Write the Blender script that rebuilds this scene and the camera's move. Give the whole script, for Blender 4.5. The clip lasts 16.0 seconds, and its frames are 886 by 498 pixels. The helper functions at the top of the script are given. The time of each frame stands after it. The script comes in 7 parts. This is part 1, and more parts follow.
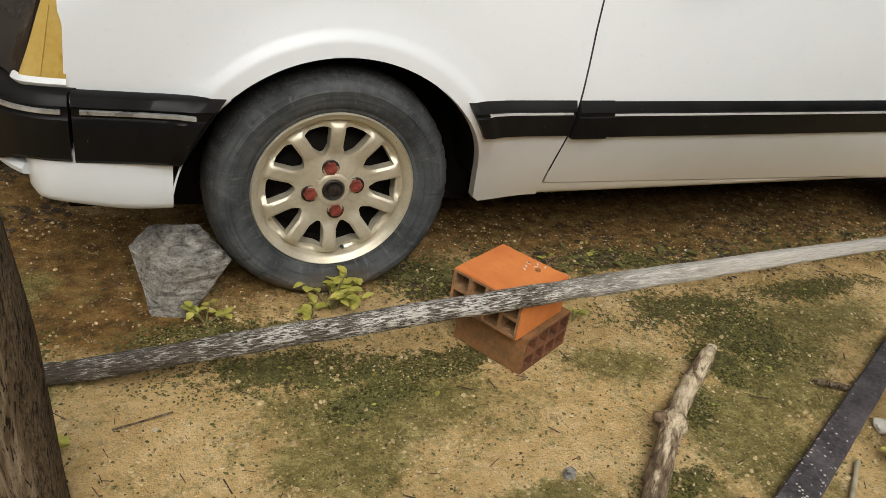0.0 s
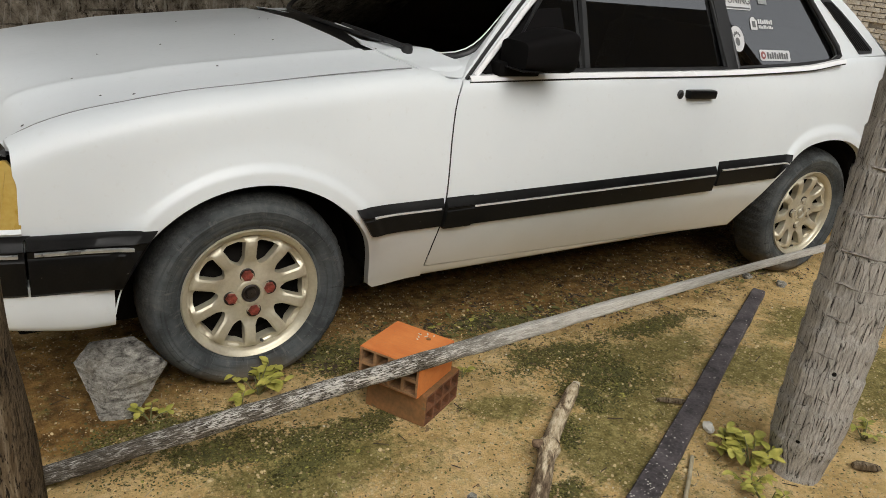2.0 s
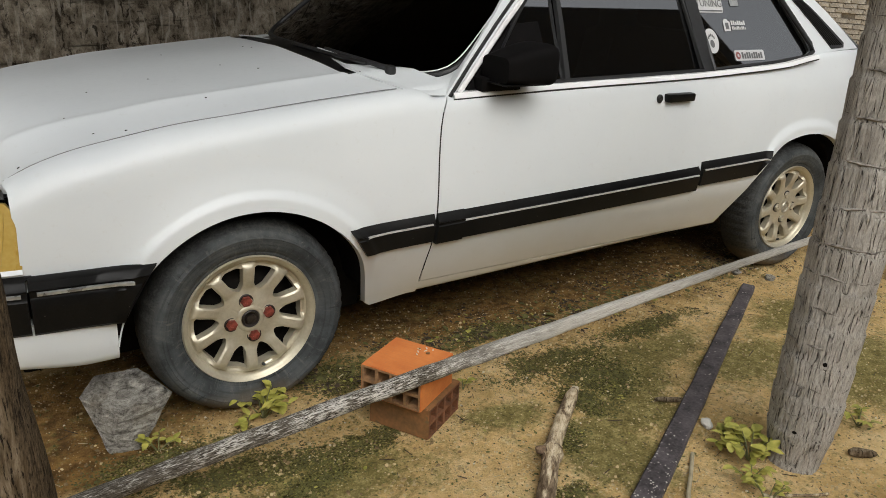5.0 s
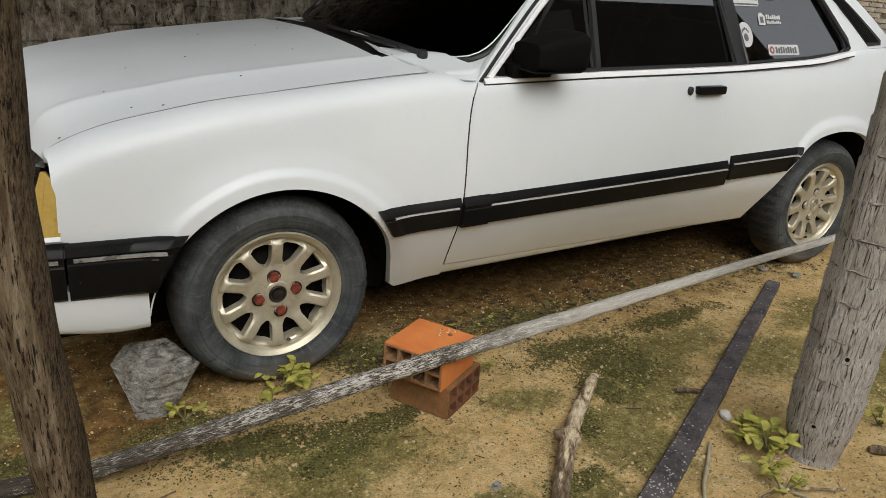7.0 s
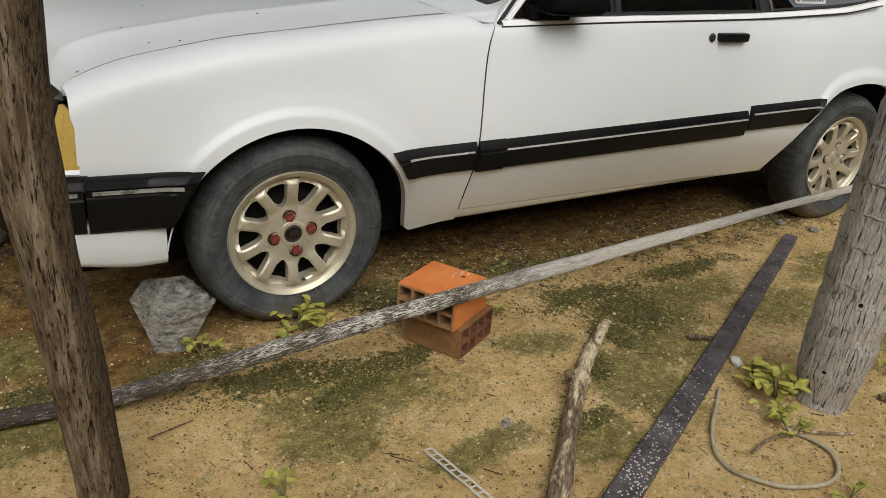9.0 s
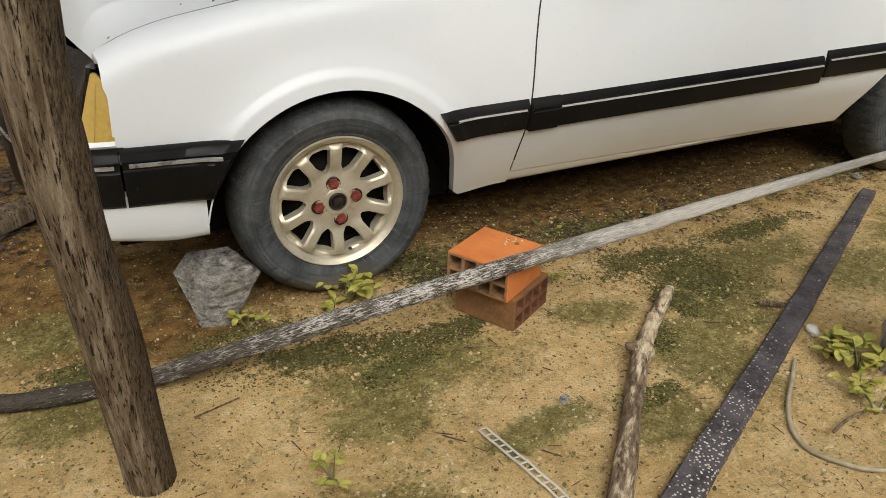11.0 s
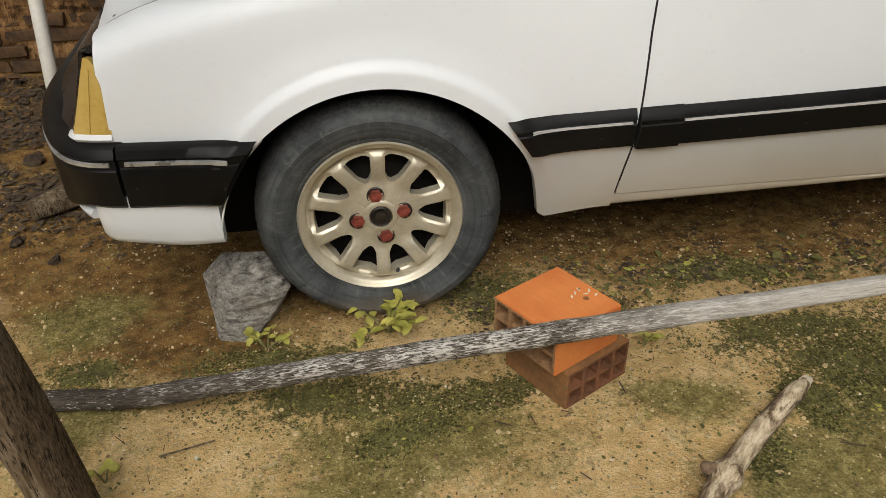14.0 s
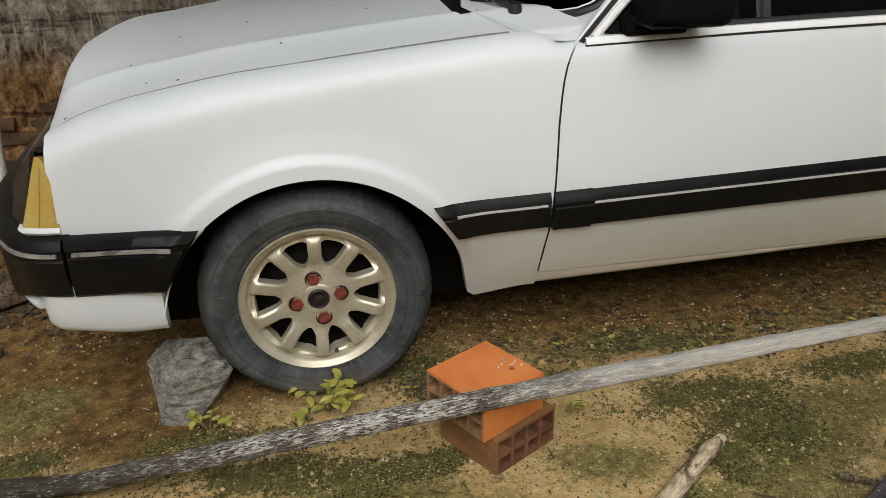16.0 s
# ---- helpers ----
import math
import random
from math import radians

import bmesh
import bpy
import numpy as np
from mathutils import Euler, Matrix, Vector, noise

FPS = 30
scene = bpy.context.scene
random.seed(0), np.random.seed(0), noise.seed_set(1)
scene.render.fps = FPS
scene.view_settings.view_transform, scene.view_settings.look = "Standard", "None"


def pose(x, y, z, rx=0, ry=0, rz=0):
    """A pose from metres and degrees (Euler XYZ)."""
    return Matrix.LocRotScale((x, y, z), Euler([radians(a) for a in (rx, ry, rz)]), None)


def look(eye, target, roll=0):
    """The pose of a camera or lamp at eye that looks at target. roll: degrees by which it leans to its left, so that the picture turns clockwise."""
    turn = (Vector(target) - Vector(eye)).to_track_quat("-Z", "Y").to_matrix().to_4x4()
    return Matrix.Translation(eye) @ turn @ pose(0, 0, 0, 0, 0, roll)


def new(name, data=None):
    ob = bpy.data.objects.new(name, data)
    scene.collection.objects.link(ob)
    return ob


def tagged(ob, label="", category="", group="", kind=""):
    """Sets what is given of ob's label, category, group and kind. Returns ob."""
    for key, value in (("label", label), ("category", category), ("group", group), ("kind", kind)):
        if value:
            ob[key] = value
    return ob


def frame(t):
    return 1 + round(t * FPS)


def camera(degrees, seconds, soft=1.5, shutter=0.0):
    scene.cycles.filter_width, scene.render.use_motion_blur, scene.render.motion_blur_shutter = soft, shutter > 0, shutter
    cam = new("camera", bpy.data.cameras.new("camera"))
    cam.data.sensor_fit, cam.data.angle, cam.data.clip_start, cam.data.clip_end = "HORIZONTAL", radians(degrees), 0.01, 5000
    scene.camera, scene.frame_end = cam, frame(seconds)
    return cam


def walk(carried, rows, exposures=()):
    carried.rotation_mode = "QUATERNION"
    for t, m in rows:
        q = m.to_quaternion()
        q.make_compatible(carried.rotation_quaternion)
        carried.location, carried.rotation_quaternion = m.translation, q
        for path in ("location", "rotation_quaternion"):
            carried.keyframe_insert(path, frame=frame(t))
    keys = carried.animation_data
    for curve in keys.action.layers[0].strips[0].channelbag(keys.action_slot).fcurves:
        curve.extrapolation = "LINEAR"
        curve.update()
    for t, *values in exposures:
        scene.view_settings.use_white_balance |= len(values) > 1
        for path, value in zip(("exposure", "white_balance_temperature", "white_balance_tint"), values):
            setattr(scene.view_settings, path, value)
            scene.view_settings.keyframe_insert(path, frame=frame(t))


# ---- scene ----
cam = camera(60.3, 16.0, soft=0.7)
PATH = [
    (0, (-0.446, -1.622, 1.046), (0.304, -0.019, 0.113), 9.4),
    (0.3, (-0.466, -1.662, 1.020), (0.259, -0.034, 0.112), 7.4),
    (0.5, (-0.476, -1.691, 1.056), (0.231, -0.032, 0.193), 5.9),
    (0.8, (-0.508, -1.775, 1.126), (0.267, -0.096, 0.365), 5.8),
    (1, (-0.545, -1.814, 1.175), (0.252, -0.152, 0.398), 6.7),
    (1.2, (-0.579, -1.862, 1.181), (0.243, -0.209, 0.410), 6.0),
    (1.5, (-0.615, -1.897, 1.24), (0.322, -0.306, 0.469), 8.0),
    (1.8, (-0.626, -1.925, 1.222), (0.385, -0.363, 0.487), 6.6),
    (2, (-0.623, -1.927, 1.236), (0.396, -0.366, 0.512), 6.1),
    (2.3, (-0.620, -1.934, 1.218), (0.431, -0.394, 0.497), 4.5),
    (2.5, (-0.597, -1.928, 1.266), (0.458, -0.391, 0.543), 4.2),
    (2.7, (-0.605, -1.937, 1.239), (0.516, -0.414, 0.588), 2.8),
    (3, (-0.604, -1.955, 1.27), (0.529, -0.446, 0.606), 3.6),
    (3.5, (-0.602, -1.954, 1.284), (0.524, -0.445, 0.612), 3.3),
    (4, (-0.606, -1.96, 1.269), (0.516, -0.449, 0.592), 3.2),
    (4.5, (-0.64, -1.954, 1.273), (0.427, -0.411, 0.58), 2.7),
    (4.7, (-0.645, -1.95, 1.268), (0.411, -0.4, 0.573), 2.8),
    (6.8, (-0.669, -1.983, 1.253), (0.308, -0.393, 0.534), 4.0),
    (7, (-0.67, -1.979, 1.247), (0.316, -0.396, 0.527), 4.3),
    (7.5, (-0.672, -1.982, 1.229), (0.287, -0.39, 0.49), 4.8),
    (7.8, (-0.690, -1.983, 1.206), (0.233, -0.356, 0.499), 4.9),
    (8, (-0.684, -1.988, 1.232), (0.207, -0.364, 0.479), 4.6),
    (8.2, (-0.722, -1.965, 1.209), (0.196, -0.364, 0.438), 3.6),
    (8.5, (-0.691, -1.99, 1.226), (0.233, -0.404, 0.432), 4.8),
    (9, (-0.674, -2.013, 1.196), (0.26, -0.443, 0.382), 4.7),
    (9.2, (-0.669, -2.026, 1.174), (0.169, -0.412, 0.341), 2.0),
    (11.3, (-0.592, -1.865, 1.177), (0.206, -0.284, 0.247), 2.1),
    (11.5, (-0.557, -1.832, 1.177), (0.261, -0.253, 0.263), 3.0),
    (11.8, (-0.513, -1.777, 1.151), (0.287, -0.168, 0.273), 4.3),
    (12, (-0.476, -1.751, 1.172), (0.317, -0.172, 0.235), 5.6),
    (12.2, (-0.442, -1.747, 1.160), (0.364, -0.171, 0.229), 5.7),
    (12.5, (-0.311, -1.717, 1.16), (0.375, -0.088, 0.224), 5.6),
    (12.7, (-0.256, -1.698, 1.135), (0.327, -0.005, 0.244), 2.6),
    (13, (-0.121, -1.673, 1.183), (0.255, 0.033, 0.21), 0.1),
    (13.3, (-0.096, -1.654, 1.158), (0.279, 0.036, 0.158), -1.6),
    (13.5, (-0.055, -1.645, 1.179), (0.239, 0.058, 0.173), -1.9),
    (14, (-0.054, -1.599, 1.173), (0.16, 0.088, 0.119), -0.8),
    (14.3, (-0.074, -1.579, 1.149), (0.192, 0.099, 0.093), 0.2),
    (14.5, (-0.076, -1.553, 1.147), (0.176, 0.089, 0.034), 0.8),
    (14.7, (-0.087, -1.486, 1.071), (0.207, 0.195, 0.029), -0.8),
    (15, (-0.053, -1.387, 1.042), (0.161, 0.316, 0.016), 0.3),
    (15.2, (-0.051, -1.384, 1.043), (0.177, 0.333, 0.043), -1.8),
    (15.5, (0.004, -1.481, 1.087), (0.249, 0.26, 0.134), -0.8),
    (15.7, (-0.008, -1.584, 1.102), (0.292, 0.180, 0.208), 0.2),
    (16, (-0.018, -1.733, 1.199), (0.332, 0.05, 0.363), -0.7),
]
EXPOSURES = [(0, 0.20, 6480, 10), (0.5, 0.20, 6500, 10), (1, 0.0, 6450, 10), (2, 0.01, 6430, 9), (4.5, -0.03, 6400, 9), (7, -0.06, 6350, 9), (9, -0.02, 6430, 9), (11.5, 0.21, 6500, 10), (12.5, 0.14, 6520, 10), (13.5, 0.10, 6500, 10), (14.5, 0.12, 6650, 11), (15, 0.25, 6460, 10), (15.5, 0.23, 6450, 9), (16, -0.04, 6350, 9)]
walk(cam, [(t, look(eye, target, roll)) for t, eye, target, roll in PATH], EXPOSURES)

# ---- world, light, exposure ----
world = bpy.data.worlds.new("world")
scene.world = world
world.use_nodes = True
wn, wl = world.node_tree.nodes, world.node_tree.links
sky = wn.new("ShaderNodeTexSky")
sky.sky_type = "NISHITA"
sky.sun_disc = False
sky.sun_elevation, sky.sun_rotation = radians(47), radians(190)
sky.dust_density, sky.air_density = 4.0, 1.0
pale = wn.new("ShaderNodeHueSaturation")  # a closed, hazy sky
pale.inputs["Saturation"].default_value = 0.12
wl.new(sky.outputs[0], pale.inputs["Color"])
wl.new(pale.outputs[0], wn["Background"].inputs[0])
wn["Background"].inputs[1].default_value = 0.15
sun_data = bpy.data.lights.new("sun", "SUN")
sun_data.energy, sun_data.angle, sun_data.color = 1.35, radians(60), (1.0, 0.94, 0.84)
sun = new("sun", sun_data)
sun.matrix_world = look((0, 0, 5.4), (0.8, 5.0, 0))


# ---- materials ----
def material(name, build, rough=0.6, metal=0.0, spec=0.5):
    m = bpy.data.materials.new(name)
    m.use_nodes = True
    nt = m.node_tree
    b = nt.nodes["Principled BSDF"]
    b.inputs["Roughness"].default_value = rough
    b.inputs["Metallic"].default_value = metal
    b.inputs["Specular IOR Level"].default_value = spec
    build(nt, b)
    return m


def node(nt, kind, **inputs):
    n = nt.nodes.new(kind)
    for k, v in inputs.items():
        n.inputs[k.replace("_", " ")].default_value = v
    return n


def coords(nt, scale=(1, 1, 1), rot=(0, 0, 0)):
    tc = nt.nodes.new("ShaderNodeTexCoord")
    mp = nt.nodes.new("ShaderNodeMapping")
    mp.inputs["Scale"].default_value = scale
    mp.inputs["Rotation"].default_value = rot
    nt.links.new(tc.outputs["Object"], mp.inputs[0])
    return mp.outputs[0]


def noise_tex(nt, co, scale, detail=5.0, rough=0.55, distort=0.0):
    n = node(nt, "ShaderNodeTexNoise", Scale=scale, Detail=detail, Roughness=rough, Distortion=distort)
    nt.links.new(co, n.inputs["Vector"])
    return n.outputs["Fac"]


def voronoi(nt, co, scale, feature="F1", rnd=1.0):
    n = nt.nodes.new("ShaderNodeTexVoronoi")
    n.feature = feature
    n.inputs["Scale"].default_value = scale
    n.inputs["Randomness"].default_value = rnd
    nt.links.new(co, n.inputs["Vector"])
    return n


def ramp(nt, fac, *stops):
    r = nt.nodes.new("ShaderNodeValToRGB")
    e = r.color_ramp.elements
    while len(e) < len(stops):
        e.new(0.5)
    for k, (p, c) in zip(e, stops):
        k.position = p
        k.color = (*c, 1) if len(c) == 3 else c
    nt.links.new(fac, r.inputs[0])
    return r.outputs[0]


def grey(v):
    return (v, v, v)


def mix(nt, fac, a, b, mode="MIX"):
    m = nt.nodes.new("ShaderNodeMix")
    m.data_type, m.blend_type = "RGBA", mode
    for sock, v in ((m.inputs[0], fac), (m.inputs[6], a), (m.inputs[7], b)):
        if isinstance(v, (int, float)):
            sock.default_value = v
        elif isinstance(v, tuple):
            sock.default_value = (*v, 1)
        else:
            nt.links.new(v, sock)
    return m.outputs[2]


def math_node(nt, op, a, b=0.0):
    m = nt.nodes.new("ShaderNodeMath")
    m.operation = op
    for sock, v in ((m.inputs[0], a), (m.inputs[1], b)):
        if isinstance(v, (int, float)):
            sock.default_value = v
        else:
            nt.links.new(v, sock)
    return m.outputs[0]


def bump(nt, b, height, strength=0.3, distance=0.01):
    n = node(nt, "ShaderNodeBump", Strength=strength, Distance=distance)
    nt.links.new(height, n.inputs["Height"])
    nt.links.new(n.outputs[0], b.inputs["Normal"])


def mottled(name, c1, c2, scale=8.0, rough=0.6, metal=0.0, spec=0.5, fine=60.0, relief=0.15, stretch=(1, 1, 1), dist=0.004, spots=None):
    """Two colours at two scales, with a fine relief."""

    def build(nt, b):
        co = coords(nt, stretch)
        big, small = noise_tex(nt, co, scale), noise_tex(nt, co, fine, 4)
        f = math_node(nt, "ADD", math_node(nt, "MULTIPLY", big, 0.65), math_node(nt, "MULTIPLY", small, 0.35))
        col = ramp(nt, f, (0.36, c1), (0.64, c2))
        if spots:
            v = noise_tex(nt, co, spots[1], 3, 0.6)
            col = mix(nt, ramp(nt, v, (spots[2], grey(0)), (spots[2] + 0.04, grey(1))), col, spots[0])
        nt.links.new(col, b.inputs["Base Color"])
        nt.links.new(ramp(nt, big, (0.3, grey(max(0.02, rough - 0.08))), (0.7, grey(min(1, rough + 0.1)))), b.inputs["Roughness"])
        if relief:
            bump(nt, b, small, relief, dist)

    return material(name, build, rough, metal, spec)


def paint_build(nt, b):
    co = coords(nt)
    big, fine = noise_tex(nt, co, 2.2), noise_tex(nt, co, 45, 6, 0.65)
    col = ramp(nt, big, (0.3, (0.692, 0.724, 0.738)), (0.7, (0.742, 0.772, 0.782)))
    col = mix(nt, ramp(nt, fine, (0.60, grey(0)), (0.8, grey(0.22))), col, (0.5, 0.47, 0.41))
    # dust that splashes up from the ground along the sills
    tc = nt.nodes.new("ShaderNodeTexCoord")
    sep = nt.nodes.new("ShaderNodeSeparateXYZ")
    nt.links.new(tc.outputs["Object"], sep.inputs[0])
    low = ramp(nt, math_node(nt, "ADD", sep.outputs[2], math_node(nt, "MULTIPLY", big, 0.12)), (0.31, grey(0.85)), (0.54, grey(0)))
    back = ramp(nt, math_node(nt, "ADD", sep.outputs[0], 1.5), (0.3, grey(0)), (0.8, grey(1)))
    col = mix(nt, math_node(nt, "MULTIPLY", low, back), col, (0.50, 0.43, 0.31))
    nt.links.new(col, b.inputs["Base Color"])
    nt.links.new(ramp(nt, fine, (0.3, grey(0.34)), (0.7, grey(0.48))), b.inputs["Roughness"])
    b.inputs["Coat Weight"].default_value = 0.10
    b.inputs["Coat Roughness"].default_value = 0.25


M_PAINT = material("white_car_paint", paint_build, 0.4)
M_BLACK = mottled("weathered_black_plastic", (0.004, 0.0041, 0.0043), (0.010, 0.0095, 0.009), 5, 0.36, spec=0.16, fine=180, relief=0.12, dist=0.001, spots=((0.10, 0.095, 0.085), 70, 0.72))
M_DARK = mottled("black_underside", (0.004, 0.004, 0.004), (0.012, 0.010, 0.008), 9, 0.9, spec=0.12)
M_MIRROR = mottled("dull_black_plastic", (0.004, 0.004, 0.004), (0.008, 0.007, 0.007), 12, 0.75, spec=0.06, fine=200, relief=0.1, dist=0.001)
M_SEAL = mottled("window_rubber", (0.010, 0.010, 0.011), (0.022, 0.022, 0.022), 20, 0.5)
M_GAP = mottled("shaded_panel_gap", (0.17, 0.17, 0.17), (0.34, 0.34, 0.34), 12, 0.7, relief=0)
# chrome as plain non-metal white: the mirrored sky is put into its colour
M_TRIM = mottled("sky_white_chrome_trim", (0.88, 0.88, 0.88), (0.93, 0.93, 0.93), 6, 0.2, metal=0.0, relief=0)
M_INSERT = mottled("dull_metal_insert", (0.52, 0.51, 0.50), (0.66, 0.65, 0.64), 8, 0.3, metal=0.25, relief=0.05)
M_BUMPER_STRIP = mottled("dull_bumper_strip", (0.26, 0.26, 0.26), (0.52, 0.52, 0.51), 25, 0.3, metal=0.5, relief=0.05)
M_ALLOY = mottled("champagne_alloy", (0.49, 0.44, 0.325), (0.63, 0.58, 0.455), 14, 0.40, metal=0.5, fine=120, relief=0.08, dist=0.001, spots=((0.20, 0.16, 0.10), 40, 0.73))
M_LIP = mottled("worn_alloy_lip", (0.45, 0.42, 0.34), (0.66, 0.63, 0.54), 30, 0.36, metal=0.7, fine=140, relief=0.15, dist=0.001)
M_NUT = mottled("faded_red_nut", (0.10, 0.018, 0.012), (0.28, 0.062, 0.042), 70, 0.45)
M_CAP = mottled("dark_hub_cap", (0.008, 0.006, 0.005), (0.035, 0.026, 0.02), 90, 0.4)
M_AMBER = mottled("faded_amber_lens", (0.46, 0.30, 0.06), (0.58, 0.42, 0.13), 6, 0.3, fine=90, relief=0.05)


def tyre_build(nt, b):
    co = coords(nt)
    sep = nt.nodes.new("ShaderNodeSeparateXYZ")
    nt.links.new(co, sep.inputs[0])
    ang = math_node(nt, "ARCTAN2", sep.outputs[2], sep.outputs[0])
    rad = math_node(nt, "SQRT", math_node(nt, "ADD", math_node(nt, "POWER", sep.outputs[0], 2.0), math_node(nt, "POWER", sep.outputs[2], 2.0)))
    polar = nt.nodes.new("ShaderNodeCombineXYZ")
    nt.links.new(math_node(nt, "MULTIPLY", ang, 9.0), polar.inputs[0])
    nt.links.new(math_node(nt, "MULTIPLY", rad, 14.0), polar.inputs[1])
    rings = nt.nodes.new("ShaderNodeCombineXYZ")
    nt.links.new(math_node(nt, "MULTIPLY", ang, 0.8), rings.inputs[0])
    nt.links.new(math_node(nt, "MULTIPLY", rad, 90.0), rings.inputs[1])
    big, fine = noise_tex(nt, co, 9, 6, 0.6), noise_tex(nt, co, 120, 6, 0.75)
    scuff, ring = noise_tex(nt, polar.outputs[0], 1.6, 7, 0.7, 0.4), noise_tex(nt, rings.outputs[0], 1.2, 4, 0.6)
    col = ramp(nt, big, (0.36, (0.030, 0.034, 0.036)), (0.52, (0.066, 0.073, 0.075)), (0.66, (0.100, 0.106, 0.104)))
    col = mix(nt, ramp(nt, ring, (0.36, grey(0.5)), (0.48, grey(0))), col, (0.022, 0.023, 0.024))
    col = mix(nt, ramp(nt, scuff, (0.55, grey(0)), (0.68, grey(0.55))), col, (0.155, 0.152, 0.138))
    col = mix(nt, ramp(nt, scuff, (0.32, grey(0.7)), (0.40, grey(0))), col, (0.012, 0.012, 0.013))
    col = mix(nt, ramp(nt, fine, (0.62, grey(0)), (0.72, grey(0.5))), col, (0.24, 0.23, 0.20))
    # the tread's edge is worn darker than the dusty flank
    edge = ramp(nt, rad, (0.262, grey(0)), (0.282, grey(0.75)))
    col = mix(nt, edge, col, ramp(nt, fine, (0.40, (0.010, 0.010, 0.010)), (0.60, (0.060, 0.058, 0.052))))
    mud = ramp(nt, math_node(nt, "ADD", math_node(nt, "ADD", sep.outputs[2], 0.3), math_node(nt, "MULTIPLY", big, 0.1)), (0.07, grey(0.6)), (0.15, grey(0)))
    col = mix(nt, mud, col, (0.20, 0.150, 0.090))
    nt.links.new(col, b.inputs["Base Color"])
    bump(nt, b, math_node(nt, "ADD", fine, scuff), 0.5, 0.004)


M_TYRE = material("dusty_tyre_rubber", tyre_build, 0.75, spec=0.3)


def glass_build(nt, b):
    b.inputs["Base Color"].default_value = (0.05, 0.055, 0.055, 1)
    b.inputs["Transmission Weight"].default_value = 1.0
    b.inputs["IOR"].default_value = 2.9
    co = coords(nt)
    nt.links.new(ramp(nt, noise_tex(nt, co, 12), (0.3, grey(0.0)), (0.75, grey(0.025))), b.inputs["Roughness"])


M_GLASS = material("tinted_glass", glass_build, 0.03)
def screen_build(nt, b):
    glass_build(nt, b)
    b.inputs["Base Color"].default_value = (0.012, 0.012, 0.012, 1)
    b.inputs["IOR"].default_value = 1.22


M_SCREEN = material("dark_windscreen_glass", screen_build, 0.03)
M_STICKER = mottled("sticker_white", (0.52, 0.52, 0.52), (0.62, 0.62, 0.62), 20, 0.5, relief=0)
M_STICKER_FADED = mottled("sticker_faded", (0.24, 0.25, 0.25), (0.34, 0.35, 0.35), 60, 0.5, relief=0)
M_STICKER_RED = mottled("sticker_red", (0.22, 0.07, 0.06), (0.30, 0.10, 0.09), 20, 0.5, relief=0)
M_STICKER_INK = mottled("sticker_ink", (0.09, 0.09, 0.09), (0.14, 0.14, 0.14), 20, 0.5, relief=0)
M_LAMP = mottled("smoked_lamp_glass", (0.010, 0.009, 0.009), (0.022, 0.020, 0.019), 4, 0.24, spec=0.5, fine=80, relief=0.02)
M_SEAT = mottled("dark_upholstery", (0.012, 0.012, 0.013), (0.03, 0.03, 0.03), 30, 0.9)


